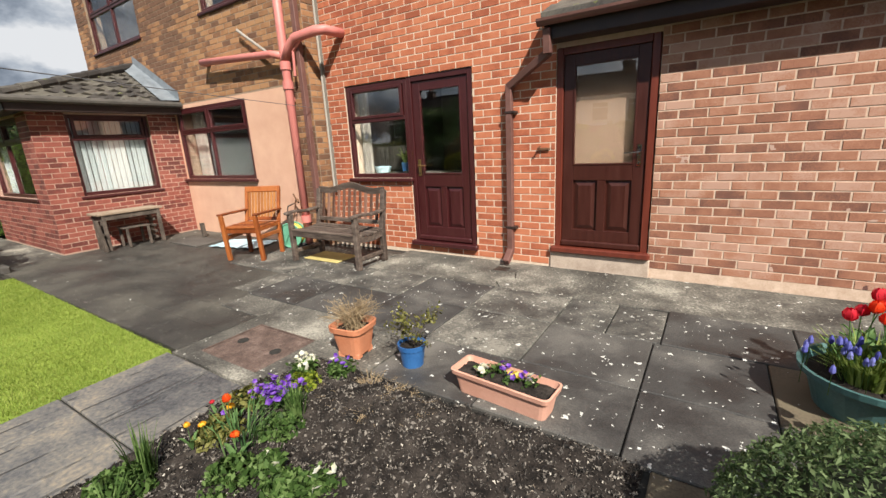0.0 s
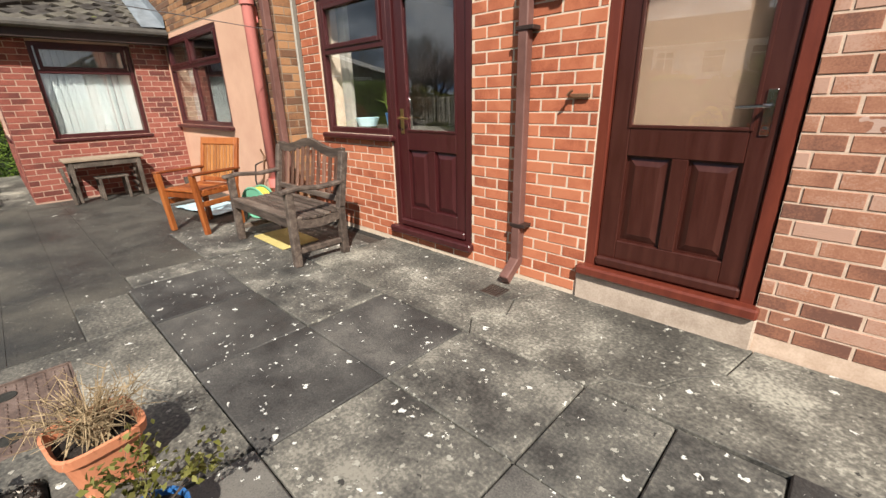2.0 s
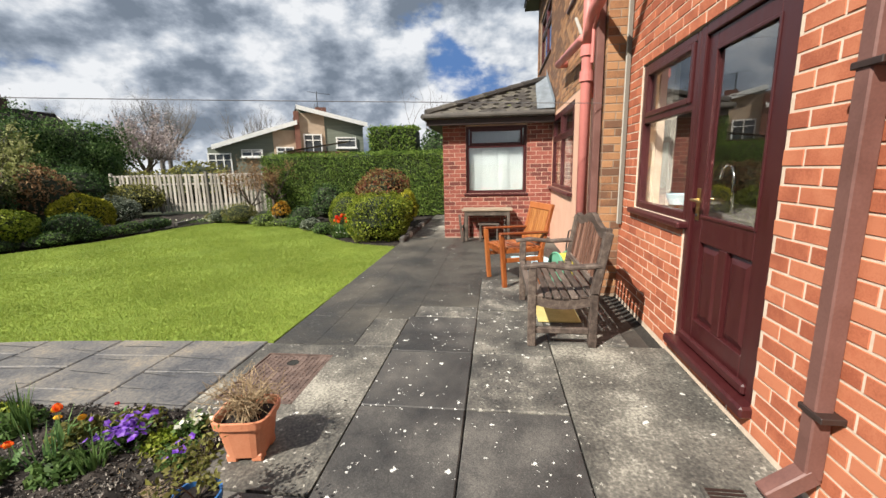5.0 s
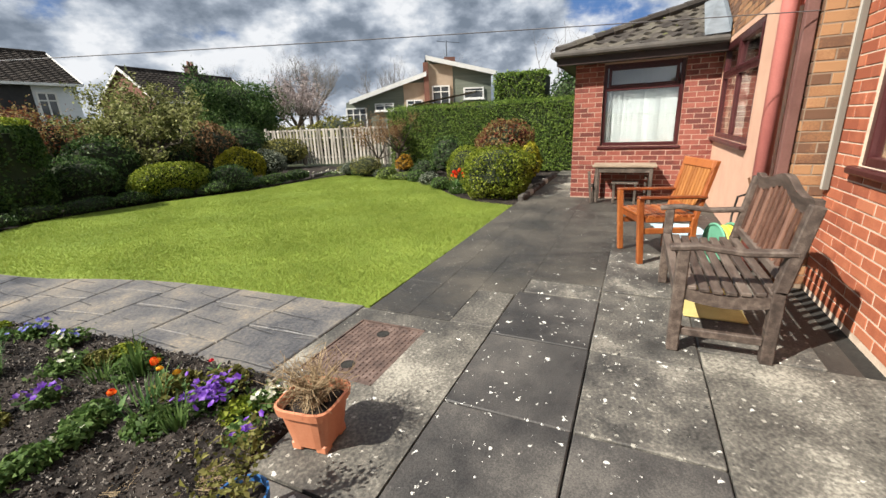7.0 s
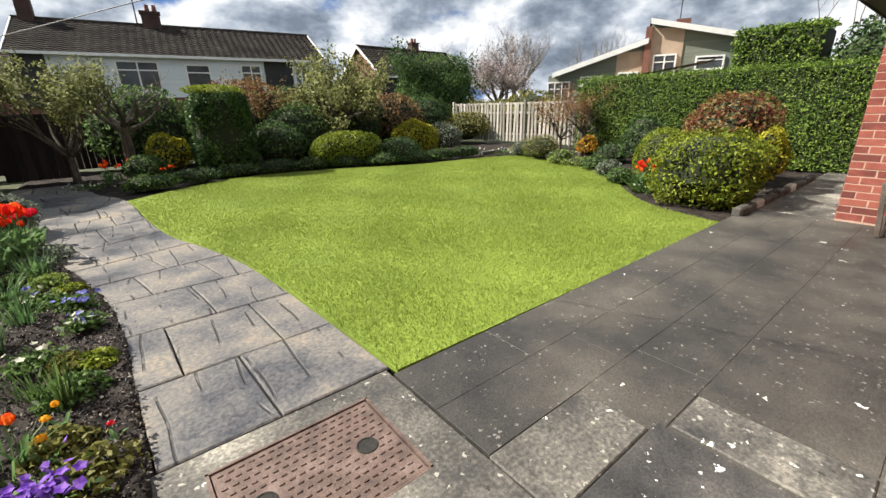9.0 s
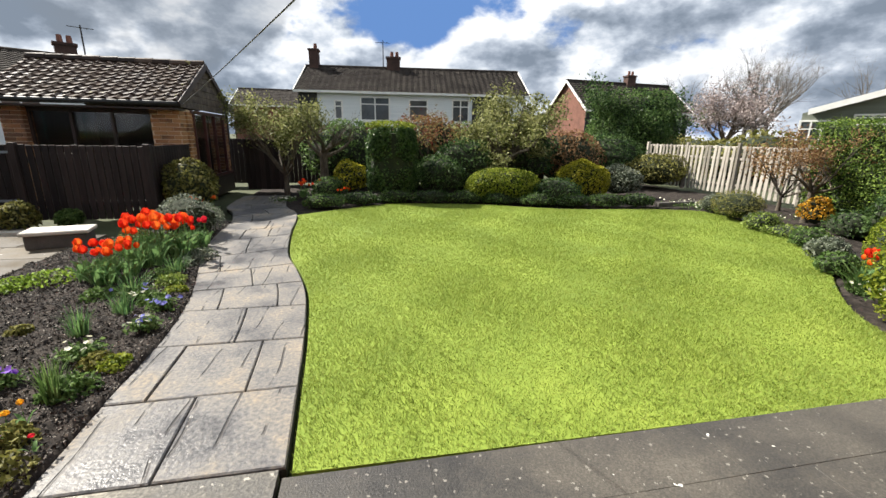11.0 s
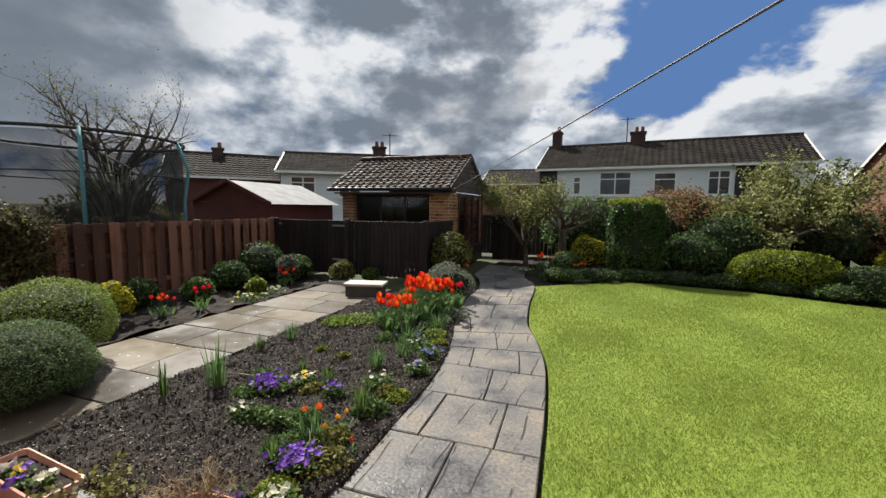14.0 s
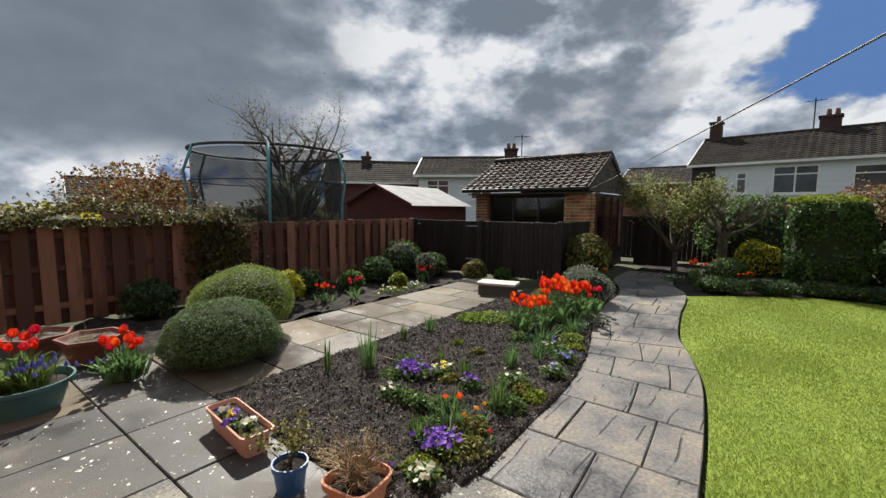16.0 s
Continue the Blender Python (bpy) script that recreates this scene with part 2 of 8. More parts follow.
LICHEN = (0.62, 0.62, 0.58)
SLAB_DARK = material("slab_dark", [(0.028, 0.027, 0.027), (0.066, 0.063, 0.060), (0.15, 0.14, 0.126)], scale=2.0, rough=0.40, rough2=0.85, bump=0.6, fine=140, vary=0.10, spec=0.3, spots=[(LICHEN, 15, 0.66), (LICHEN, 34, 0.68)])
SLAB_LIGHT = material("slab_pale", [(0.034, 0.033, 0.031), (0.068, 0.065, 0.059), (0.12, 0.113, 0.098), (0.23, 0.215, 0.182)], scale=3.2, rough=0.6, rough2=0.9, bump=0.6, fine=70, vary=0.06, span=0.11, spots=[(LICHEN, 17, 0.66), ((0.32, 0.31, 0.27), 30, 0.55), ((0.035, 0.033, 0.030), 22, 0.7)])
CONCRETE = material("old_concrete", [(0.030, 0.029, 0.027), (0.070, 0.066, 0.058), (0.155, 0.145, 0.123), (0.36, 0.34, 0.285)], scale=1.7, rough=0.6, rough2=0.92, bump=0.9, fine=60, span=0.13, placed=True, spots=[(LICHEN, 13, 0.72), ((0.34, 0.325, 0.28), 30, 0.6), ((0.035, 0.033, 0.030), 18, 0.74)])
SANDSTONE = material("yard_sandstone", [(0.040, 0.033, 0.026), (0.085, 0.070, 0.050), (0.15, 0.124, 0.086)], scale=1.7, spec=0.2, rough=0.5, rough2=0.9, bump=0.3, fine=80, vary=0.35, spots=[(LICHEN, 18, 0.78)])
PATH_STONE = material("imprinted_path", [(0.047, 0.048, 0.053), (0.100, 0.098, 0.100), (0.165, 0.154, 0.139), (0.27, 0.226, 0.172)], scale=1.5, rough=0.30, rough2=0.85, bump=1.0, fine=45, spec=0.34, span=0.12, placed=True)
# shallow curved tooling strokes along the imprinted slabs, broken up and different on each
pn = PATH_STONE.node_tree
geo, info = pn.nodes.new("ShaderNodeNewGeometry"), pn.nodes.new("ShaderNodeObjectInfo")
spread_by = pn.nodes.new("ShaderNodeVectorMath")
spread_by.operation = "MULTIPLY_ADD"
spread_by.inputs[1].default_value = (9.0, 23.0, 0.0)
pn.links.new(info.outputs["Random"], spread_by.inputs[0])
pn.links.new(geo.outputs["Position"], spread_by.inputs[2])
wave = pn.nodes.new("ShaderNodeTexWave")
wave.wave_type, wave.bands_direction = "BANDS", "X"
wave.inputs["Scale"].default_value, wave.inputs["Distortion"].default_value, wave.inputs["Detail"].default_value, wave.inputs["Detail Scale"].default_value = 1.7, 4.5, 1.5, 0.55
pn.links.new(spread_by.outputs[0], wave.inputs["Vector"])
stroke = pn.nodes.new("ShaderNodeMapRange")
stroke.inputs["From Min"].default_value, stroke.inputs["From Max"].default_value = 0.002, 0.022
pn.links.new(wave.outputs["Fac"], stroke.inputs["Value"])
breaks = pn.nodes.new("ShaderNodeTexNoise")
breaks.inputs["Scale"].default_value, breaks.inputs["Detail"].default_value = 3.5, 3.0
pn.links.new(spread_by.outputs[0], breaks.inputs["Vector"])
kept = pn.nodes.new("ShaderNodeMapRange")
kept.inputs["From Min"].default_value, kept.inputs["From Max"].default_value = 0.47, 0.54
pn.links.new(breaks.outputs["Fac"], kept.inputs["Value"])
groove = pn.nodes.new("ShaderNodeMath")
groove.operation = "MAXIMUM"
pn.links.new(stroke.outputs[0], groove.inputs[0])
pn.links.new(kept.outputs[0], groove.inputs[1])
shader = pn.nodes["Principled BSDF"]
toned = pn.nodes.new("ShaderNodeMix")
toned.data_type, toned.blend_type = "RGBA", "MIX"
pn.links.new(groove.outputs[0], toned.inputs["Factor"])
toned.inputs["A"].default_value = (0.05, 0.047, 0.045, 1)
pn.links.new(shader.inputs["Base Color"].links[0].from_socket, toned.inputs["B"])
pn.links.new(toned.outputs["Result"], shader.inputs["Base Color"])
dent = pn.nodes.new("ShaderNodeBump")
dent.inputs["Strength"].default_value, dent.inputs["Distance"].default_value = 0.8, 0.006
pn.links.new(groove.outputs[0], dent.inputs["Height"])
pn.links.new(shader.inputs["Normal"].links[0].from_socket, dent.inputs["Normal"])
pn.links.new(dent.outputs[0], shader.inputs["Normal"])
JOINT = material("joint_dirt", [(0.010, 0.010, 0.009), (0.03, 0.028, 0.024)], scale=30, rough=0.95, bump=0.5)
ASPHALT = material("dark_damp_paving", [(0.020, 0.0195, 0.019), (0.040, 0.038, 0.035), (0.072, 0.066, 0.056), (0.12, 0.11, 0.092)], scale=1.1, rough=0.42, rough2=0.85, bump=0.8, fine=110, spec=0.35, placed=True, span=0.15, spots=[(LICHEN, 8, 0.77), ((0.20, 0.19, 0.165), 38, 0.62)])
SOIL = material("damp_soil", [(0.008, 0.007, 0.0065), (0.028, 0.023, 0.020), (0.062, 0.052, 0.045)], scale=9, rough=0.95, bump=1.0, fine=120, spec=0.15)
CLOD = material("soil_crumbs", [(0.007, 0.006, 0.0055), (0.024, 0.020, 0.0175), (0.065, 0.056, 0.049), (0.20, 0.178, 0.155)], scale=20, rough=0.8, bump=0.4, island=0.5, spec=0.35, span=0.17)
CHIP = material("pale_chips", [(0.16, 0.13, 0.10), (0.35, 0.31, 0.26), (0.5, 0.46, 0.4)], scale=20, rough=0.85, bump=0.2, island=0.5)
TURF = material("turf", [(0.11, 0.165, 0.016), (0.17, 0.24, 0.026), (0.235, 0.305, 0.04)], scale=0.9, rough=0.9, bump=0.6, fine=60)
BLADE = leafy("lawn_blades", (0.165, 0.225, 0.036), (0.24, 0.31, 0.056), (0.33, 0.385, 0.095), rough=0.7, trans=0.35)
GROUND = material("far_ground", [(0.02, 0.028, 0.01), (0.045, 0.055, 0.02), (0.07, 0.075, 0.03)], scale=0.4, rough=0.95, bump=0.4, fine=12)
TILE_DARK = material("roof_tile_dark", [(0.035, 0.03, 0.027), (0.07, 0.062, 0.055), (0.12, 0.11, 0.09)], scale=4, rough=0.8, bump=0.4, fine=60, vary=0.3, island=0.35, spots=[((0.13, 0.14, 0.05), 6, 0.6)])
TILE_BROWN = material("roof_tile_brown", [(0.022, 0.015, 0.012), (0.045, 0.030, 0.024), (0.08, 0.057, 0.043)], scale=4, rough=0.5, rough2=0.9, spec=0.2, bump=0.4, fine=60, island=0.35, spots=[((0.16, 0.14, 0.05), 6, 0.62)])
TEAK_GREY = material("weathered_teak", [(0.038, 0.027, 0.022), (0.085, 0.062, 0.050), (0.16, 0.125, 0.102)], scale=5, rough=0.6, bump=0.4, fine=70, stretch=(1, 5, 5), vary=0.15)
TEAK_BACK = material("brown_teak", [(0.07, 0.032, 0.02), (0.15, 0.075, 0.05), (0.22, 0.12, 0.085)], scale=5, rough=0.6, bump=0.4, fine=70, stretch=(5, 5, 1), vary=0.3)
TEAK_ORANGE = material("oiled_teak", [(0.15, 0.035, 0.009), (0.26, 0.068, 0.016), (0.36, 0.115, 0.03)], scale=5, rough=0.4, bump=0.15, fine=60, stretch=(4, 4, 1), vary=0.3)
TEAK_PALE = material("pale_teak", [(0.27, 0.095, 0.022), (0.40, 0.165, 0.045)], scale=6, rough=0.45, bump=0.12, stretch=(6, 6, 1), vary=0.3)
OLD_WOOD = material("old_table_wood", [(0.030, 0.023, 0.018), (0.075, 0.058, 0.046), (0.15, 0.12, 0.098)], scale=6, rough=0.85, bump=0.4, stretch=(1, 1, 1))
TABLE_TOP = material("bleached_tabletop", [(0.20, 0.145, 0.10), (0.33, 0.26, 0.19)], scale=6, rough=0.8, bump=0.3)
FENCE_BROWN = material("fence_brown", [(0.075, 0.030, 0.018), (0.155, 0.063, 0.037), (0.24, 0.115, 0.072)], scale=2.5, rough=0.75, bump=0.4, fine=50, stretch=(5, 5, 0.7), vary=0.5)
FENCE_DARK = material("fence_dark_stain", [(0.010, 0.0065, 0.007), (0.017, 0.011, 0.011), (0.030, 0.021, 0.020)], scale=2.5, rough=0.55, bump=0.3, fine=50, stretch=(5, 5, 0.7), vary=0.3, spec=0.3)
FENCE_PALE = material("fence_silvered", [(0.17, 0.155, 0.13), (0.31, 0.285, 0.245), (0.44, 0.41, 0.36)], scale=2.5, rough=0.85, bump=0.3, fine=50, stretch=(5, 5, 0.7), vary=0.35)
TERRACOTTA = material("terracotta_plastic", [(0.50, 0.18, 0.09), (0.58, 0.24, 0.13)], scale=5, rough=0.55, bump=0.1)
TERRA_PINK = material("pink_planter_plastic", [(0.55, 0.28, 0.20), (0.66, 0.36, 0.27)], scale=5, rough=0.6, bump=0.1)
TERRA_DARK = material("dark_terracotta", [(0.13, 0.045, 0.028), (0.22, 0.085, 0.055)], scale=5, rough=0.7, bump=0.15)
BLUE_PLASTIC = material("blue_plastic", [(0.02, 0.09, 0.26), (0.035, 0.14, 0.36)], scale=5, rough=0.4, bump=0.05)
TEAL_PLASTIC = material("teal_plastic", [(0.05, 0.12, 0.12), (0.085, 0.19, 0.185)], scale=3, rough=0.5, bump=0.08)
BARK = material("bark", [(0.03, 0.025, 0.018), (0.085, 0.07, 0.052), (0.15, 0.13, 0.10)], scale=9, rough=0.95, bump=0.7, stretch=(3, 3, 0.7))
TWIG = material("bare_twig", [(0.07, 0.05, 0.036), (0.14, 0.105, 0.075)], scale=6, rough=0.9, bump=0.2)
TWIG_FAR = material("far_twig", [(0.085, 0.075, 0.066), (0.15, 0.135, 0.12)], scale=2, rough=0.95, bump=0)
STRAW = material("dry_stems", [(0.20, 0.14, 0.075), (0.36, 0.27, 0.16)], scale=9, rough=0.9, bump=0, island=0.4)
L_DARK = leafy("leaf_dark", (0.022, 0.049, 0.016), (0.055, 0.104, 0.033), (0.109, 0.174, 0.058), rough=0.45)
L_MID = leafy("leaf_mid", (0.041, 0.081, 0.020), (0.088, 0.155, 0.041), (0.162, 0.243, 0.081))
L_LIGHT = leafy("leaf_light", (0.081, 0.127, 0.023), (0.172, 0.241, 0.046), (0.287, 0.356, 0.103))
L_YELLOW = leafy("leaf_yellow", (0.132, 0.143, 0.013), (0.330, 0.319, 0.022), (0.506, 0.462, 0.055))
L_LIME = leafy("leaf_lime", (0.08, 0.12, 0.012), (0.19, 0.24, 0.025), (0.30, 0.34, 0.05))
L_OLIVE = leafy("leaf_olive", (0.074, 0.074, 0.019), (0.162, 0.162, 0.041), (0.284, 0.270, 0.095))
L_GREY = leafy("leaf_grey", (0.069, 0.086, 0.057), (0.149, 0.178, 0.127), (0.299, 0.322, 0.253))
L_HEBE = leafy("leaf_hebe", (0.045, 0.078, 0.030), (0.11, 0.165, 0.065), (0.20, 0.265, 0.125))
L_BRONZE = leafy("leaf_bronze", (0.135, 0.038, 0.027), (0.216, 0.108, 0.041), (0.270, 0.230, 0.095))
L_RUST = leafy("leaf_rust", (0.121, 0.061, 0.027), (0.230, 0.128, 0.061), (0.351, 0.230, 0.121))
L_CREEPER = leafy("leaf_creeper", (0.045, 0.05, 0.018), (0.10, 0.095, 0.035), (0.20, 0.165, 0.075))
L_HERB = leafy("leaf_herb", (0.09, 0.15, 0.018), (0.19, 0.30, 0.036), (0.31, 0.44, 0.075))
L_AMBER = leafy("leaf_amber", (0.28, 0.13, 0.01), (0.50, 0.25, 0.02), (0.62, 0.38, 0.05))
L_APPLE = leafy("leaf_apple", (0.085, 0.10, 0.030), (0.19, 0.205, 0.068), (0.34, 0.345, 0.15))
L_HEDGE = leafy("leaf_conifer_hedge", (0.041, 0.081, 0.014), (0.101, 0.169, 0.027), (0.189, 0.270, 0.047), trans=0.2)
L_TULIP = leafy("leaf_tulip", (0.06, 0.13, 0.05), (0.12, 0.22, 0.075), (0.19, 0.30, 0.11))
# near-black green of the added cores: shade between leaves, put into colour
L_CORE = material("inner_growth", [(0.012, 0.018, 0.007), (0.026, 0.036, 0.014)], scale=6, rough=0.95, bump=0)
BLOSSOM = leafy("cherry_blossom", (0.24, 0.185, 0.175), (0.37, 0.31, 0.295), (0.50, 0.44, 0.42))
P_RED = leafy("petal_red", (0.55, 0.010, 0.008), (0.75, 0.03, 0.015), (0.8, 0.07, 0.02), rough=0.4, trans=0.4)
P_ORANGE = leafy("petal_orange", (0.66, 0.035, 0.010), (0.80, 0.085, 0.016), (0.88, 0.20, 0.03), rough=0.4, trans=0.4)
P_CRIMSON = leafy("petal_crimson", (0.38, 0.006, 0.03), (0.58, 0.012, 0.04), (0.7, 0.04, 0.06), rough=0.4, trans=0.4)
P_PURPLE = leafy("petal_purple", (0.08, 0.02, 0.26), (0.16, 0.055, 0.42), (0.28, 0.14, 0.55), trans=0.3)
P_WHITE = leafy("petal_white", (0.6, 0.6, 0.5), (0.75, 0.75, 0.66), (0.8, 0.78, 0.55), trans=0.3)
P_YELLOW = leafy("petal_yellow", (0.7, 0.5, 0.02), (0.8, 0.62, 0.05), (0.85, 0.7, 0.2), trans=0.3)
P_BLUE = leafy("petal_blue", (0.08, 0.08, 0.35), (0.15, 0.16, 0.5), (0.25, 0.26, 0.6), trans=0.3)
P_AMBER = leafy("petal_amber", (0.65, 0.25, 0.01), (0.8, 0.38, 0.02), (0.85, 0.5, 0.05), trans=0.3)
MAROON = material("maroon_cladding", [(0.07, 0.015, 0.014), (0.11, 0.025, 0.022)], scale=2, rough=0.7, bump=0.1)
SHED_ROOF = material("pale_felt_roof", [(0.22, 0.22, 0.225), (0.37, 0.37, 0.375)], scale=3, rough=0.8, bump=0.2)
CLAD_WHITE = material("white_cladding", [(0.58, 0.62, 0.66), (0.74, 0.77, 0.8)], scale=1, rough=0.6, bump=0.05, stretch=(0.3, 0.3, 6))
CLAD_GREEN = material("sage_cladding", [(0.12, 0.14, 0.11), (0.18, 0.20, 0.16)], scale=1, rough=0.8, bump=0.1, stretch=(0.3, 0.3, 7))
RENDER_TAN = material("tan_render", [(0.36, 0.27, 0.19), (0.46, 0.36, 0.27)], scale=1.5, rough=0.9, bump=0.1)
FAR_BRICK = material("far_red_brick", [(0.13, 0.058, 0.042), (0.21, 0.092, 0.064)], scale=2, rough=0.9, bump=0.1, fine=14)
BLACK_CLAD = material("black_tile_hanging", [(0.012, 0.012, 0.013), (0.028, 0.027, 0.028)], scale=2, rough=0.7, bump=0.2, fine=12)
FAR_GLASS = material("far_window_glass", [(0.03, 0.035, 0.04), (0.10, 0.11, 0.12)], scale=0.8, rough=0.08, bump=0)
NET = material("black_netting", [(0.012, 0.013, 0.014), (0.03, 0.03, 0.03)], scale=6, rough=0.9, bump=0)
nt_net = NET.node_tree
net_mix, net_clear = nt_net.nodes.new("ShaderNodeMixShader"), nt_net.nodes.new("ShaderNodeBsdfTransparent")
net_mix.inputs[0].default_value = 0.62
nt_net.links.new(net_clear.outputs[0], net_mix.inputs[1])
nt_net.links.new(nt_net.nodes["Principled BSDF"].outputs[0], net_mix.inputs[2])
nt_net.links.new(net_mix.outputs[0], nt_net.nodes["Material Output"].inputs[0])
LINE_GREY = material("grey_plastic_line", [(0.10, 0.10, 0.105), (0.16, 0.16, 0.165)], scale=6, rough=0.6, bump=0)
POLE_TEAL = material("teal_foam_pole", [(0.05, 0.19, 0.22), (0.08, 0.27, 0.30)], scale=6, rough=0.6, bump=0.1)
RUBBER = material("black_rubber", [(0.01, 0.01, 0.01), (0.02, 0.02, 0.02)], scale=6, rough=0.6, bump=0.05)
HOSE_GREEN = material("hose_green", [(0.10, 0.30, 0.20), (0.16, 0.42, 0.28)], scale=6, rough=0.45, bump=0.05)
HOSE_YELLOW = material("hose_yellow", [(0.55, 0.45, 0.06), (0.65, 0.55, 0.1)], scale=6, rough=0.5, bump=0.05)
SHEET_BLUE = material("pale_blue_sheet", [(0.32, 0.52, 0.62), (0.52, 0.68, 0.75)], scale=3, rough=0.6, bump=0.2)
MAT_YELLOW = material("yellow_mat", [(0.42, 0.34, 0.12), (0.55, 0.46, 0.18)], scale=6, rough=0.9, bump=0.2)
COPPER = material("dull_copper_pipe", [(0.20, 0.10, 0.06), (0.30, 0.17, 0.1)], rough=0.5, bump=0.05, metal=0.6)
STONE_PALE = material("pale_stone_top", [(0.40, 0.38, 0.33), (0.55, 0.52, 0.46)], scale=4, rough=0.7, bump=0.2)
STONE_DARK = material("dark_stone", [(0.05, 0.045, 0.04), (0.1, 0.09, 0.08)], scale=4, rough=0.8, bump=0.3)


# ---- mesh helpers ----
class B:
    """Collects vertices and faces for one mesh."""

    def __init__(self):
        self.v, self.f = [], []

    def add(self, verts, faces):
        n = len(self.v)
        self.v += [tuple(p) for p in verts]
        self.f += [tuple(i + n for i in f) for f in faces]
        return self

    def box(self, x0, x1, y0, y1, z0, z1, c=0.0, m=None):
        """A box, with chamfered edges where c is given."""
        if c <= 0:
            vs = [(x, y, z) for x in (x0, x1) for y in (y0, y1) for z in (z0, z1)]
            fs = [(0, 1, 3, 2), (4, 6, 7, 5), (0, 4, 5, 1), (2, 3, 7, 6), (0, 2, 6, 4), (1, 5, 7, 3)]
        else:
            vs, idx = [], {}
            for i, sx in enumerate((x0, x1)):
                for j, sy in enumerate((y0, y1)):
                    for k, sz in enumerate((z0, z1)):
                        dx, dy, dz = c * (1 - 2 * i), c * (1 - 2 * j), c * (1 - 2 * k)
                        for a, p in enumerate(((sx, sy + dy, sz + dz), (sx + dx, sy, sz + dz), (sx + dx, sy + dy, sz))):
                            idx[i, j, k, a] = len(vs)
                            vs.append(p)
            g = idx
            fs = []
            for i in (0, 1):
                fs.append([g[i, 0, 0, 0], g[i, 0, 1, 0], g[i, 1, 1, 0], g[i, 1, 0, 0]][::1 if i == 0 else -1])
                fs.append([g[0, i, 0, 1], g[1, i, 0, 1], g[1, i, 1, 1], g[0, i, 1, 1]][::1 if i == 0 else -1])
                fs.append([g[0, 0, i, 2], g[0, 1, i, 2], g[1, 1, i, 2], g[1, 0, i, 2]][::1 if i == 0 else -1])
            for i in (0, 1):
                for j in (0, 1):
                    fs.append([g[i, j, 0, 0], g[i, j, 1, 0], g[i, j, 1, 1], g[i, j, 0, 1]][::1 if (i + j) % 2 else -1])
                    fs.append([g[i, 0, j, 0], g[i, 1, j, 0], g[i, 1, j, 2], g[i, 0, j, 2]][::-1 if (i + j) % 2 else 1])
                    fs.append([g[0, i, j, 1], g[1, i, j, 1], g[1, i, j, 2], g[0, i, j, 2]][::1 if (i + j) % 2 else -1])
                    for k in (0, 1):
                        fs.append([g[i, j, k, 0], g[i, j, k, 1], g[i, j, k, 2]][::1 if (i + j + k) % 2 else -1])
        if m is not None:
            vs = [m @ Vector(p) for p in vs]
        return self.add(vs, fs)

    def tube(self, path, radii, n=8, cap=True):
        """A round tube along a path; radii: one or one a point."""
        path = [Vector(p) for p in path]
        if isinstance(radii, (int, float)):
            radii = [radii] * len(path)
        vs, fs, side = [], [], None
        for i, p in enumerate(path):
            d = (path[min(i + 1, len(path) - 1)] - path[max(i - 1, 0)]).normalized()
            if side is None:
                side = d.orthogonal().normalized()
            side = (side - d * side.dot(d)).normalized()
            up = d.cross(side)
            for k in range(n):
                a = 2 * math.pi * k / n
                vs.append(p + (side * math.cos(a) + up * math.sin(a)) * radii[i])
        for i in range(len(path) - 1):
            for k in range(n):
                fs.append((i * n + k, i * n + (k + 1) % n, (i + 1) * n + (k + 1) % n, (i + 1) * n + k))
        if cap:
            fs += [tuple(range(n))[::-1], tuple(range((len(path) - 1) * n, len(path) * n))]
        return self.add(vs, fs)

    def square(self, path, w, d):
        """A square-section pipe along a path in a plane of constant y."""
        for a, b in zip(path[:-1], path[1:]):
            a, b = Vector(a), Vector(b)
            z = (b - a).normalized()
            y = Vector((0, 1, 0)) if abs(z.y) < 0.9 else Vector((1, 0, 0))
            x = y.cross(z).normalized()
            y = z.cross(x)
            m = Matrix((x, y, z)).transposed().to_4x4()
            m.translation = a
            self.box(-w / 2, w / 2, -d / 2, d / 2, -w * 0.2, (b - a).length + w * 0.2, 0.006, m)
        return self

    def lathe(self, profile, n=24, cx=0.0, cy=0.0, squash=1.0, turn=0.0):
        vs, fs = [], []
        for r, z in profile:
            for k in range(n):
                a = 2 * math.pi * k / n + turn
                vs.append((cx + r * math.cos(a), cy + r * math.sin(a) * squash, z))
        for i in range(len(profile) - 1):
            for k in range(n):
                fs.append((i * n + k, i * n + (k + 1) % n, (i + 1) * n + (k + 1) % n, (i + 1) * n + k))
        return self.add(vs, fs)

    def prism(self, poly, z0, z1, c=0.0):
        """An upright prism over a polygon given anticlockwise; c: how far its top edge is drawn in."""
        n = len(poly)
        mid = (sum(p[0] for p in poly) / n, sum(p[1] for p in poly) / n)
        vs = [(x, y, z0) for x, y in poly] + [(x, y, z1 - c) for x, y in poly]
        fs = [(i, (i + 1) % n, n + (i + 1) % n, n + i) for i in range(n)]
        if c:
            for x, y in poly:
                d = math.hypot(mid[0] - x, mid[1] - y) or 1
                vs.append((x + (mid[0] - x) / d * c * 1.4, y + (mid[1] - y) / d * c * 1.4, z1))
            fs += [(n + i, n + (i + 1) % n, 2 * n + (i + 1) % n, 2 * n + i) for i in range(n)]
            fs.append(tuple(range(2 * n, 3 * n)))
        else:
            fs.append(tuple(range(n, 2 * n)))
        fs.append(tuple(range(n))[::-1])
        return self.add(vs, fs)

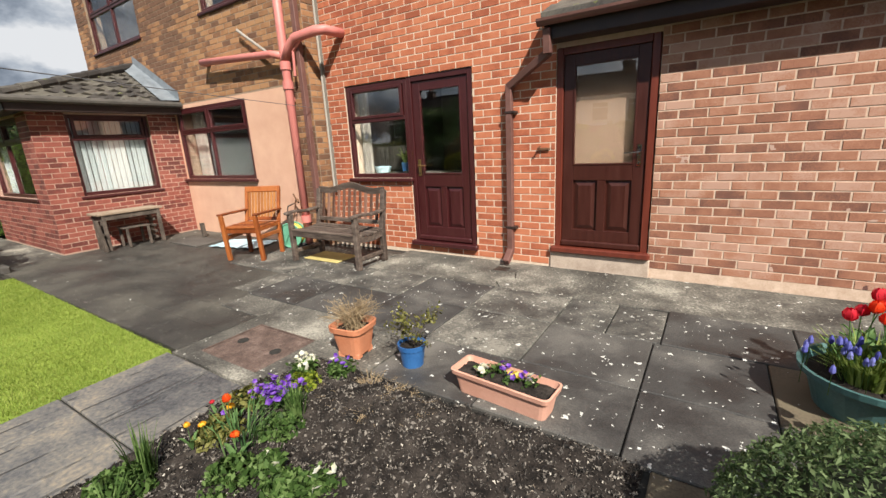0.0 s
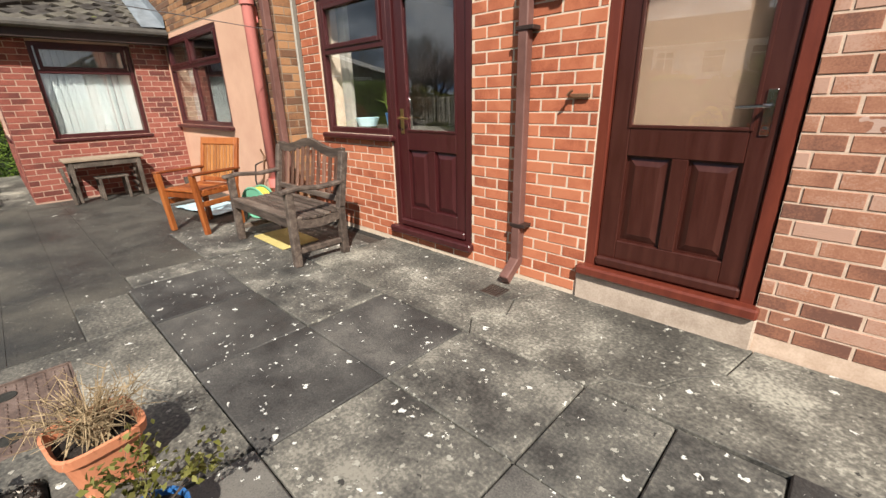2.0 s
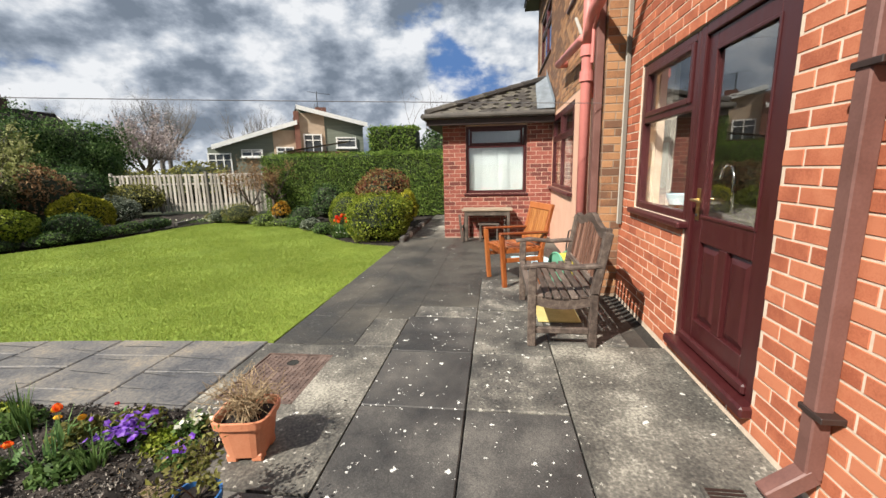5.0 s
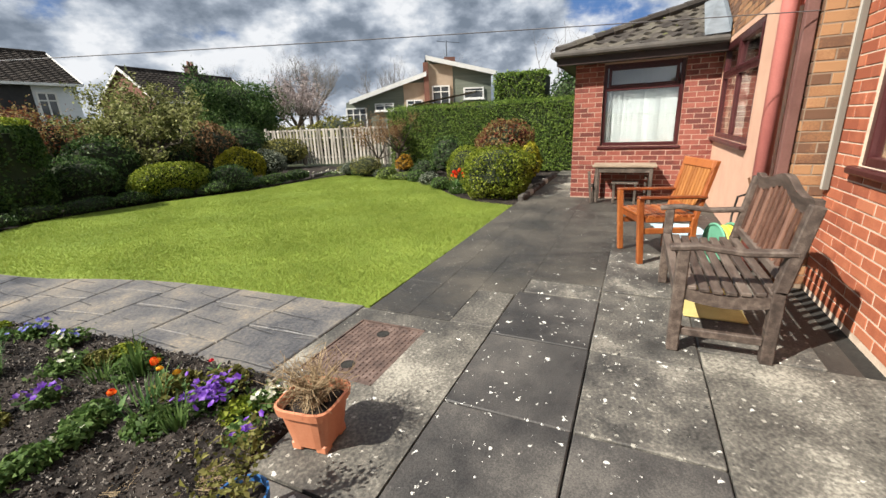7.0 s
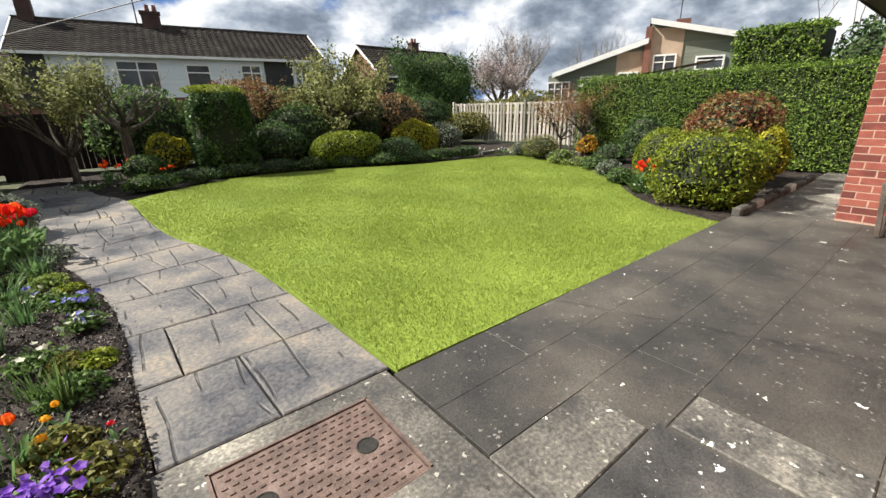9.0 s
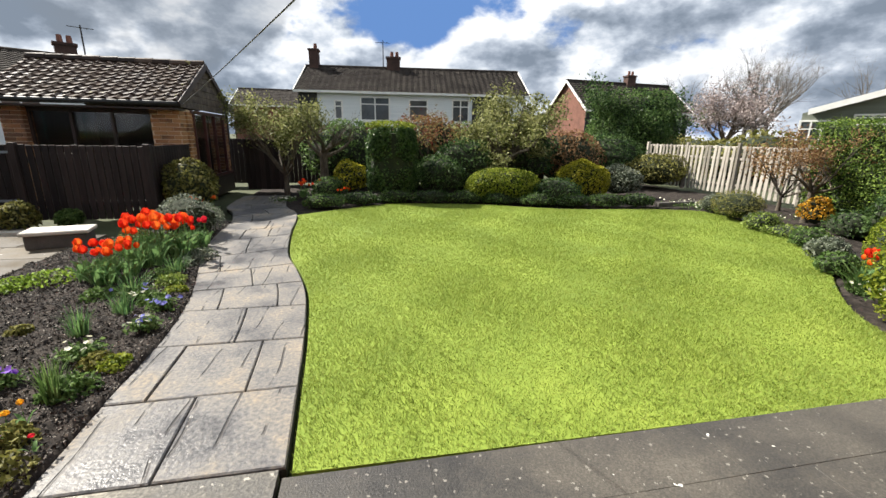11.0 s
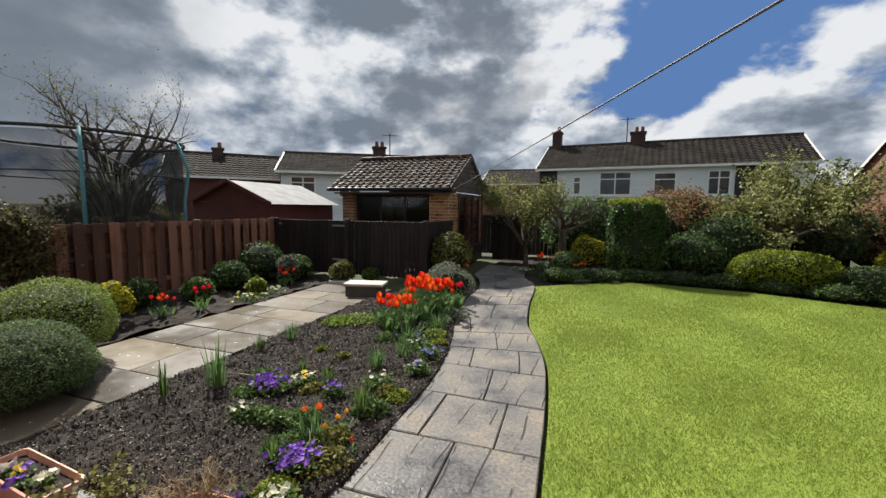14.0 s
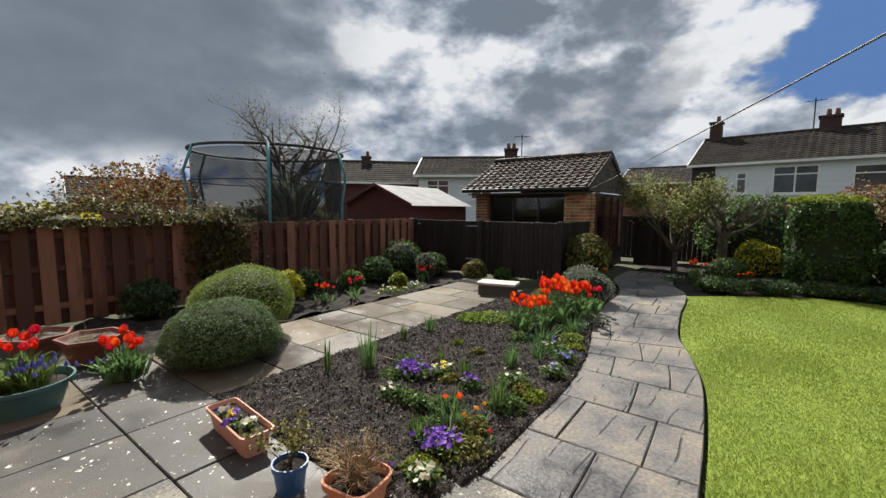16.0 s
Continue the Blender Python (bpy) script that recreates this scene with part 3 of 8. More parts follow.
    def make(self, name, mat, parent=None, label="", world=False, smooth=False):
        off = parent.matrix_basis.translation if (parent is not None and world) else Vector((0, 0, 0))
        me = bpy.data.meshes.new(name)
        me.from_pydata([(p[0] - off.x, p[1] - off.y, p[2] - off.z) for p in self.v], [], self.f)
        if smooth:
            me.polygons.foreach_set("use_smooth", [True] * len(me.polygons))
        me.materials.append(mat)
        ob = new(name, me)
        if parent is not None:
            ob.parent = parent
        if label:
            ob["label"] = label
        return ob


def thing(name, label, category, at=(0, 0, 0), turn=0.0, group="", kind=""):
    ob = new(name)
    ob.empty_display_size = 0.1
    ob.matrix_basis = pose(*at, 0, 0, turn)
    return tagged(ob, label, category, group, kind)


def soup(name, quads, mat, parent=None, label="", smooth=False):
    """One mesh out of an array of polygons, count x corners x 3."""
    n, k, _ = quads.shape
    me = bpy.data.meshes.new(name)
    me.vertices.add(n * k)
    me.vertices.foreach_set("co", quads.astype(np.float32).ravel())
    me.loops.add(n * k)
    me.loops.foreach_set("vertex_index", np.arange(n * k, dtype=np.int32))
    me.polygons.add(n)
    me.polygons.foreach_set("loop_start", np.arange(0, n * k, k, dtype=np.int32))
    me.update(calc_edges=True)
    me.materials.append(mat)
    ob = new(name, me)
    if parent is not None:
        ob.parent = parent
    if label:
        ob["label"] = label
    return ob


RNG = np.random.default_rng(7)


def unit(a):
    return a / np.maximum(np.linalg.norm(a, axis=-1, keepdims=True), 1e-9)


def leaf_quads(p, normal, size, aspect=0.55, spread=0.8):
    """Diamond leaves at points p, roughly facing normal."""
    n = len(p)
    nn = unit(normal + RNG.normal(0, spread, (n, 3)))
    t = unit(np.cross(nn, RNG.normal(0, 1, (n, 3))))
    s = np.cross(nn, t)
    ln = size * RNG.uniform(0.6, 1.35, (n, 1))
    w = ln * aspect * 0.5
    fold = nn * ln * 0.12
    return np.stack([p - t * ln * 0.5, p + s * w + fold, p + t * ln * 0.5 - fold, p - s * w + fold], 1)


def lumps(d, seed, amount, freq=2.2):
    """Smooth bumps over directions d."""
    r = np.random.default_rng(abs(seed))
    out = np.zeros(len(d))
    for k in range(6):
        w = r.normal(0, 1, 3) * freq * (1 + 0.5 * k)
        out += np.sin(d @ w + r.uniform(0, 6.28)) / (1 + 0.6 * k)
    return 1 + amount * out / 2.2


def crown(parent, mat, centre, radii, count, size, seed=0, lump=0.16, aspect=0.55, low=-0.55, depth=0.3, name="foliage", label="", core=True, spread=0.8, square=1.0):
    """Leaves over a lumpy ellipsoid; centre in the thing's own frame. core: adds a dark lump for the shade inside."""
    d = unit(RNG.normal(0, 1, (count * 2, 3)))
    d = d[d[:, 2] > low][:count]
    shape = np.sign(d) * np.abs(d) ** square
    r = lumps(d, seed, lump) * (1 - depth * RNG.random(len(d)) ** 2.2) + RNG.normal(0, 0.015, len(d))
    p = np.array(centre) + shape * np.array(radii) * r[:, None]
    ob = soup(name, leaf_quads(p, d / np.array(radii) * min(radii), size, aspect, spread), mat, parent, label)
    # added solid lump behind the leaves, coloured dark as the shade within
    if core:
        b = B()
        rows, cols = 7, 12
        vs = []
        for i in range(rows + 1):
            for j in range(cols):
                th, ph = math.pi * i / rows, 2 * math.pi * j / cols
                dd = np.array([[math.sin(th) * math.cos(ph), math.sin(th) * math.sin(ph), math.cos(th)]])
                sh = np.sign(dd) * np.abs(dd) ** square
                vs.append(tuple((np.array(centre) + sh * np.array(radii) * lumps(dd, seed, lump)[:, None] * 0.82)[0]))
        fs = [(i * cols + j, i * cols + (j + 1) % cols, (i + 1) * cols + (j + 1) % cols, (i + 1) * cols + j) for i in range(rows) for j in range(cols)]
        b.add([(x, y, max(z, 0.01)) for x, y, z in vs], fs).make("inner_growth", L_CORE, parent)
    return ob


def shrub(name, label, at, radii, count, size, mat, seed=0, lift=None, category="shrub", group="", **more):
    """A bush standing at the given place; radii: half its width, depth and height."""
    th = thing(name, label, category, at, 0, group)
    z = radii[2] * 0.95 if lift is None else lift
    crown(th, mat, (0, 0, z), radii, count, size, seed, **more)
    return th


def branches(b, start, way, length, radius, depth, rnd, splits=3, gravity=0.05, tips=None, n=5, spread=0.6):
    """A limb with twigs, as tapered tubes."""
    p, d = Vector(start), Vector(way).normalized()
    pts, rad = [p.copy()], [radius]
    steps = 4
    for i in range(steps):
        d = (d + Vector((rnd.uniform(-1, 1), rnd.uniform(-1, 1), rnd.uniform(-0.6, 1) * 0.8 + gravity)) * 0.22).normalized()
        p = p + d * length / steps
        pts.append(p.copy())
        rad.append(radius * (1 - 0.62 * (i + 1) / steps))
    b.tube(pts, rad, n, cap=False)
    if depth == 0:
        if tips is not None:
            tips += pts[1:]
        return
    for k in range(splits):
        i = rnd.randint(2, steps)
        v = Vector((rnd.uniform(-1, 1), rnd.uniform(-1, 1), rnd.uniform(-0.4, 1))).normalized()
        branches(b, pts[i], d * (1 - spread) + v * spread, length * rnd.uniform(0.55, 0.8), rad[i] * 0.7, depth - 1, rnd, splits, gravity, tips, max(3, n - 1), spread)


def smooth_line(pts, n=8):
    """Catmull-Rom through points in the plan."""
    out = []
    for i in range(len(pts) - 1):
        p0, p1, p2, p3 = (np.array(pts[max(0, min(len(pts) - 1, j))], float) for j in (i - 1, i, i + 1, i + 2))
        for k in range(n):
            t = k / n
            out.append(tuple(0.5 * (2 * p1 + (p2 - p0) * t + (2 * p0 - 5 * p1 + 4 * p2 - p3) * t * t + (3 * p1 - p0 - 3 * p2 + p3) * t ** 3)))
    out.append(tuple(pts[-1]))
    return out


def inside(p, poly):
    """Which points (n x 2) lie in the polygon."""
    x, y = p[:, 0], p[:, 1]
    c = np.zeros(len(p), bool)
    for (x0, y0), (x1, y1) in zip(poly, poly[1:] + poly[:1]):
        hit = (y0 > y) != (y1 > y)
        c ^= hit & (x < (x1 - x0) * (y - y0) / (y1 - y0 + 1e-12) + x0)
    return c


# ---- ground ----
def structure(ob, label, category):
    return tagged(ob, label, category, kind="structure")


PATH_BED = smooth_line([(-2.22, 1.28), (-2.2, 0.68), (-2.18, -0.13), (-2.07, -0.9), (-1.88, -1.66), (-1.68, -2.43), (-1.55, -3.4), (-1.5, -4.3), (-1.3, -5.1), (-1.0, -5.9), (-0.95, -7.5)], 6)
PATH_LAWN = smooth_line([(-3.2, 1.28), (-3.17, 0.68), (-3.13, 0.0), (-3.04, -0.85), (-2.88, -1.54), (-2.68, -2.25), (-2.55, -3.41), (-2.5, -4.3), (-2.4, -5.1), (-2.1, -5.9), (-1.9, -7.5)], 6)
LAWN_FAR = smooth_line([(-2.42, -4.85), (-3.37, -5.54), (-4.31, -6.0), (-6.0, -5.8), (-7.7, -5.05), (-9.2, -4.9), (-10.6, -4.5), (-10.4, -3.4), (-10.1, -2.6), (-9.8, -1.9), (-9.2, -1.05), (-8.27, -0.26), (-7.65, 0.37), (-7.4, 0.92), (-7.29, 1.34)], 6)
lawn_poly = [(-3.225, 1.305)] + [(x - 0.022, y) for x, y in PATH_LAWN if -4.8 < y < 1.2] + LAWN_FAR


def sheet(name, poly, z, mat, thick=0.05):
    bm = bmesh.new()
    f = bm.faces.new([bm.verts.new((x, y, z)) for x, y in poly])
    r = bmesh.ops.extrude_face_region(bm, geom=[f])
    for v in [g for g in r["geom"] if isinstance(g, bmesh.types.BMVert)]:
        v.co.z -= thick
    bmesh.ops.triangulate(bm, faces=bm.faces[:])
    bmesh.ops.recalc_face_normals(bm, faces=bm.faces[:])
    me = bpy.data.meshes.new(name)
    bm.to_mesh(me)
    bm.free()
    me.materials.append(mat)
    return new(name, me)


b = B()
b.add([(-2500, -2500, -0.08), (2500, -2500, -0.08), (2500, 2500, -0.08), (-2500, 2500, -0.08)], [(0, 1, 2, 3)])
structure(b.make("ground", GROUND), "dark green and brown garden ground", "ground")
lawn = structure(sheet("lawn", lawn_poly, -0.012, TURF, 0.07), "bright green mown lawn with cut edges", "lawn")

pts = RNG.uniform((-10.7, -6.1), (-2.3, 1.4), (760000, 2))
near = np.hypot(pts[:, 0] + 3.4, pts[:, 1] - 2.6)
pts = pts[(RNG.random(len(pts)) < np.clip(3.2 / near, 0.42, 1.0)) & inside(pts, lawn_poly)]
near = np.hypot(pts[:, 0] + 3.4, pts[:, 1] - 2.6)
n = len(pts)
foot = np.c_[pts, np.full(n, -0.014)]
ang = RNG.uniform(0, 6.28, n)
wid = (0.0019 + 0.00036 * near)[:, None] * np.c_[np.cos(ang), np.sin(ang), np.zeros(n)]
tall = RNG.uniform(0.012, 0.024, n)[:, None] * (1 + 0.25 * np.sin(pts[:, :1] * 3.1) * np.sin(pts[:, 1:] * 2.3))
lean = np.c_[RNG.normal(0, 0.45, (n, 2)), np.ones(n)] * tall
blades = soup("grass_blades", np.stack([foot - wid, foot + wid, foot + lean], 1), BLADE, lawn)
blades["kind"] = "stuff"

dark_paving = structure(sheet("dark_paving", [(-8.2, 1.33), (-3.19, 1.33), (-3.19, 2.4), (-3.2, 4.2), (-8.2, 4.2)], -0.007, ASPHALT, 0.06), "dark damp paving beside the lawn with tight joints", "paving")
structure(sheet("side_path", [(-13.0, 1.36), (-8.2, 1.36), (-8.2, 2.1), (-13.0, 2.1)], -0.008, CONCRETE, 0.06), "pale worn concrete path beside the bay", "path")
structure(sheet("side_passage", [(1.22, 1.9), (3.2, 1.9), (3.2, 12.0), (1.22, 12.0)], -0.01, ASPHALT, 0.06), "dark asphalt side passage", "paving")
patio = structure(sheet("patio", [(-5.25, 2.3), (-3.2, 2.3), (-3.2, 2.28), (-1.72, 2.28), (-1.72, 1.74), (-0.24, 1.74), (-0.24, -3.35), (1.3, -3.35), (1.3, 4.32), (-5.25, 4.32)], -0.016, JOINT, 0.05), "patio bedding with dark earth joints", "patio")

slab_meshes = {}


def slab(parent, x0, x1, y0, y1, mat, name="paving_slab", gap=0.004, z=0.004, wobble=1.0):
    key = (round(x1 - x0, 2), round(y1 - y0, 2), mat.name)
    if key not in slab_meshes:
        w, d = key[0] / 2 - gap, key[1] / 2 - gap
        k = B().box(-w, w, -d, d, -0.04, 0, 0.0012 if mat is ASPHALT else 0.006)
        me = bpy.data.meshes.new(name)
        me.from_pydata(k.v, [], k.f)
        me.materials.append(mat)
        slab_meshes[key] = me
    ob = new(name, slab_meshes[key])
    ob.parent = parent
    tilt = RNG.normal(0, 0.12 * wobble, 2)
    ob.matrix_basis = pose((x0 + x1) / 2, (y0 + y1) / 2, z + RNG.uniform(-0.002, 0.003) * wobble, tilt[0], tilt[1], RNG.normal(0, 0.15 * wobble))
    return ob


D, P, S = SLAB_DARK, SLAB_LIGHT, SANDSTONE
for x0, x1, y0, y1, m in (
        (-1.70, -0.98, 1.75, 2.30, D), (-0.98, -0.24, 1.75, 2.30, D), (-0.24, 0.36, 1.72, 2.30, D), (0.36, 1.25, 1.72, 2.30, D),
        (-3.82, -3.10, 2.30, 2.91, D), (-3.10, -2.38, 2.30, 2.91, D), (-2.38, -1.66, 2.30, 2.91, D), (-1.66, -0.93, 2.30, 2.91, P), (-0.93, -0.24, 2.30, 2.91, D), (-0.24, 0.36, 2.30, 2.91, D), (0.36, 1.25, 2.30, 2.91, S),
        (-4.02, -3.10, 2.91, 3.48, P), (-3.10, -2.38, 2.91, 3.48, P), (-2.38, -1.66, 2.91, 3.48, D), (-1.66, -0.93, 2.91, 3.48, P), (-0.93, -0.55, 2.91, 3.48, P), (-0.55, -0.20, 2.91, 3.48, P), (-0.20, 0.54, 2.91, 3.52, D), (0.54, 1.25, 2.91, 3.52, D),
        (-4.12, -3.84, 2.34, 2.91, P), (-5.15, -4.05, 2.91, 3.48, P), (-5.15, -4.2, 3.48, 4.06, P), (-4.2, -3.3, 3.48, 4.06, P)):
    slab(patio, x0, x1, y0, y1, m)
# tightly laid dark slabs between the lawn and the house
for i, (y0, y1, x1, first) in enumerate(((1.335, 1.665, -3.19, 0.62), (1.665, 1.985, -3.19, 0.95), (1.985, 2.335, -3.77, 0.5), (2.335, 2.905, -4.13, 0.8), (2.905, 3.48, -5.16, 0.55), (3.48, 4.19, -5.16, 0.85))):
    x, w = x1, first
    while x > -8.15:
        x0 = max(x - w, -8.19)
        slab(dark_paving, x0, x, y0, y1, ASPHALT, gap=0.0006, z=-0.003, wobble=0.15)
        x, w = x0, 1.35
y = 1.72
row = 0
while y > -3.2:
    h = (0.62, 0.48, 0.66, 0.55)[row % 4]
    cut = (0.55, 0.75, 0.38, 0.66)[row % 4]
    slab(patio, -0.12, cut, y - h, y, S)
    slab(patio, cut, 1.28, y - h, y, S)
    y -= h
    row += 1
# poured concrete along the house wall, cracked across
crack_a = [(-1.62, 3.48), (-1.72, 3.62), (-1.58, 3.78), (-1.66, 3.98), (-1.55, 4.3)]
crack_b = [(-0.93, 3.48), (-0.86, 3.60), (-0.70, 3.66), (-0.62, 3.82), (-0.48, 3.98), (-0.42, 4.3)]
for poly in ([(-3.3, 3.48)] + crack_a + [(-3.3, 4.3)], crack_a[:1] + crack_b + crack_a[::-1][:-1], crack_b[:1] + [(-0.2, 3.5), (1.25, 3.53), (1.25, 4.3)] + crack_b[::-1][:-1]):
    mx, my = sum(p[0] for p in poly) / len(poly), sum(p[1] for p in poly) / len(poly)
    B().prism([(x + (mx - x) * 0.009, y + (my - y) * 0.012) for x, y in poly], -0.04, 0.004, 0.003).make("concrete_strip", CONCRETE, patio)
apron = new("concrete_apron", bpy.data.meshes.new("concrete_apron"))
k = B()
for x0, x1 in ((-3.17, -2.995), (-2.995, -2.355), (-2.355, -2.14), (-2.14, -1.71)):
    for y0, y1 in ((1.29, 1.405), (1.405, 1.895), (1.895, 2.295)):
        if (x0, y0) == (-2.995, 1.405) or (x0 == -2.14 and y1 < 1.5):
            continue
        k.box(x0, x1, y0 if x0 != -2.14 or y0 > 1.5 else 1.74, y1, -0.05, 0.001)
k.box(-3.76, -3.18, 1.99, 2.295, -0.05, 0.003, 0.006)
apron.data.from_pydata(k.v, [], k.f)
bm = bmesh.new()
bm.from_mesh(apron.data)
bmesh.ops.remove_doubles(bm, verts=bm.verts[:], dist=0.001)
bm.to_mesh(apron.data)
bm.free()
apron.data.materials.append(CONCRETE)
structure(apron, "rough pale concrete around the manhole cover", "paving")
cover_thing = thing("manhole_cover", "rusty brown iron manhole cover with raised studs", "manhole cover", (-2.675, 1.65, 0))
B().box(-0.31, 0.31, -0.235, 0.235, -0.03, -0.004, 0.004).make("plate", RUST, cover_thing)
k = B()
for i in range(17):
    for j in range(13):
        u, v = -0.285 + i * 0.0355 + (j % 2) * 0.018, -0.21 + j * 0.035
        if u < 0.295 and all(math.hypot(u - a, v) > 0.05 for a in (-0.19, 0.19)):
            k.box(u - 0.010, u + 0.010, v - 0.005, v + 0.005, -0.006, 0.001, 0.002)
k.make("studs", RUST, cover_thing)["kind"] = "stuff"
for sx in (-0.19, 0.19):
    B().lathe([(0.0, -0.0034), (0.034, -0.0034), (0.037, -0.0005), (0.041, -0.0005), (0.042, -0.006)], 16, sx, 0).make("key_socket", JOINT, cover_thing)
B().box(-0.325, -0.313, -0.245, 0.245, -0.03, 0.002).box(0.313, 0.325, -0.245, 0.245, -0.03, 0.002).box(-0.325, 0.325, -0.247, -0.237, -0.03, 0.002).box(-0.325, 0.325, 0.237, 0.247, -0.03, 0.002).make("frame", RUST, cover_thing)

# imprinted path: courses between the two edges
path = structure(sheet("garden_path", PATH_BED + PATH_LAWN[::-1], -0.012, JOINT, 0.05), "imprinted stone path curving past the lawn, damp in places", "path")


def edge_at(line, y):
    for (xa, ya), (xb, yb) in zip(line[:-1], line[1:]):
        if yb <= y <= ya:
            return xa + (xb - xa) * (ya - y) / (ya - yb + 1e-9)
    return line[-1][0]


joints = [(1.275, 1.275), (0.68, 0.66), (0.05, 0.05), (-0.56, -0.56), (-1.03, -1.17), (-1.54, -1.78), (-2.12, -2.47), (-2.89, -3.27), (-3.5, -3.85), (-4.15, -4.45), (-4.8, -5.05), (-5.4, -5.65), (-6.0, -6.25), (-6.7, -6.9), (-7.4, -7.45)]
cuts_by_row = [(0.46,), (0.20, 0.71), (0.51,), (0.27, 0.755), (0.53,), (0.22,), (0.50,), (0.35, 0.7), (0.6,), (0.3,), (0.55,), (0.4,), (0.6,), (0.3,)]


def path_point(u, row, t):
    """A point of the path: u across it from the bed, t down the course."""
    (a0, a1), (b0, b1) = joints[row], joints[row + 1]
    y = (a0 + (a1 - a0) * u) * (1 - t) + (b0 + (b1 - b0) * u) * t
    return edge_at(PATH_BED, y) + (edge_at(PATH_LAWN, y) - edge_at(PATH_BED, y)) * u, y


for row, inner in enumerate(cuts_by_row):
    cuts = (0.0, *inner, 1.0)
    deep = joints[row][0] - joints[row + 1][0]
    for u0, u1 in zip(cuts[:-1], cuts[1:]):
        t0, t1 = (0.005 / deep if row else 0.0), 1 - 0.005 / deep
        g0, g1 = (0.005 if u0 else 0.0), (0.005 if u1 < 1 else 0.004)
        side = [(t0 + (t1 - t0) * k / 4) for k in range(5)]
        across = [(u0 + g0) + (u1 - u0 - g0 - g1) * k / 3 for k in range(1, 3)]
        ring = [path_point(u0 + g0, row, t) for t in side[::-1]] + [path_point(u, row, t0) for u in across] + [path_point(u1 - g1, row, t) for t in side] + [path_point(u, row, t1) for u in across[::-1]]
        B().prism(ring[::-1], -0.04, 0.002 + RNG.uniform(-0.002, 0.003), 0.006).make("path_slab", PATH_STONE, path)


def soil_bed(name, poly, label, step, hump, crumbs, chips, sink=0.0):
    xs, ys = [p[0] for p in poly], [p[1] for p in poly]
    nx, ny = int((max(xs) - min(xs)) / step) + 1, int((max(ys) - min(ys)) / step) + 1
    gx, gy = np.meshgrid(min(xs) + np.arange(nx + 1) * step, min(ys) + np.arange(ny + 1) * step)
    ok = inside(np.c_[gx.ravel(), gy.ravel()], poly).astype(int)
    gz = [hump * noise.fractal(Vector((x * 3, y * 3, 0)), 0.8, 2.2, 4) + 0.018 * noise.fractal(Vector((x * 14, y * 14, 3)), 0.5, 2.0, 3) for x, y in zip(gx.ravel(), gy.ravel())]
    gz = np.where(ok > 0, np.array(gz) + 0.02 - sink, -0.03 - sink)
    k = B()
    w = nx + 1
    fs = [(j * w + i, j * w + i + 1, (j + 1) * w + i + 1, (j + 1) * w + i) for j in range(ny) for i in range(nx) if ok[j * w + i] + ok[j * w + i + 1] + ok[(j + 1) * w + i] + ok[(j + 1) * w + i + 1] >= 1]
    k.add(list(zip(gx.ravel(), gy.ravel(), gz)), fs)
    bed = structure(k.make(name, SOIL, smooth=True), label, "flower bed")
    for part_name, mat, count, lo, hi in (("soil_crumbs", CLOD, crumbs, 0.005, 0.017), ("pale_chips", CHIP, chips, 0.003, 0.012)):
        if not count:
            continue
        p = RNG.uniform((min(xs), min(ys)), (max(xs), max(ys)), (count * 2, 2))
        p = p[inside(p, poly)][:count]
        zz = np.array([hump * noise.fractal(Vector((x * 3, y * 3, 0)), 0.8, 2.2, 4) + 0.018 * noise.fractal(Vector((x * 14, y * 14, 3)), 0.5, 2.0, 3) + 0.022 - sink for x, y in p])
        s = RNG.uniform(lo, hi, (len(p), 1)) * RNG.uniform(0.5, 1, (len(p), 1))
        c = np.c_[p, zz]
        v = RNG.normal(0, 1, (len(p), 4, 3))
        v = unit(v) * s[:, None] + c[:, None]
        tri = np.concatenate([v[:, [0, 1, 2]], v[:, [0, 3, 1]], v[:, [1, 3, 2]], v[:, [0, 2, 3]]], 1).reshape(-1, 3, 3)
        ob = soup(part_name, tri, mat, bed)
        ob["kind"] = "stuff"
    return bed


bed_poly = [(-0.14, 1.72), (-2.12, 1.72), (-2.21, 1.3)] + [p for p in PATH_BED if -4.35 < p[1] < 1.2] + [(-0.4, -4.35), (-0.4, -3.3), (-0.14, -3.2)]
soil_bed("flower_bed", bed_poly, "dark freshly dug soil bed between path and yard", 0.032, 0.03, 60000, 8500)
soil_bed("fence_bed", [(1.3, 1.85), (1.3, -4.3), (3.15, -4.3), (3.15, 1.85)], "dark soil border along the brown fence", 0.09, 0.05, 900, 200)
far_bed = [(-1.0, -7.6), (-1.9, -6.4), (-2.4, -5.0)] + LAWN_FAR + [(-8.2, 1.32), (-12.4, 1.32), (-13.2, -4), (-13.2, -10), (-1.0, -10)]
soil_bed("border_bed", far_bed, "dark planted border behind the lawn", 0.15, 0.03, 1500, 200, 0.06)

# ---- house ----
brick_meshes = {}


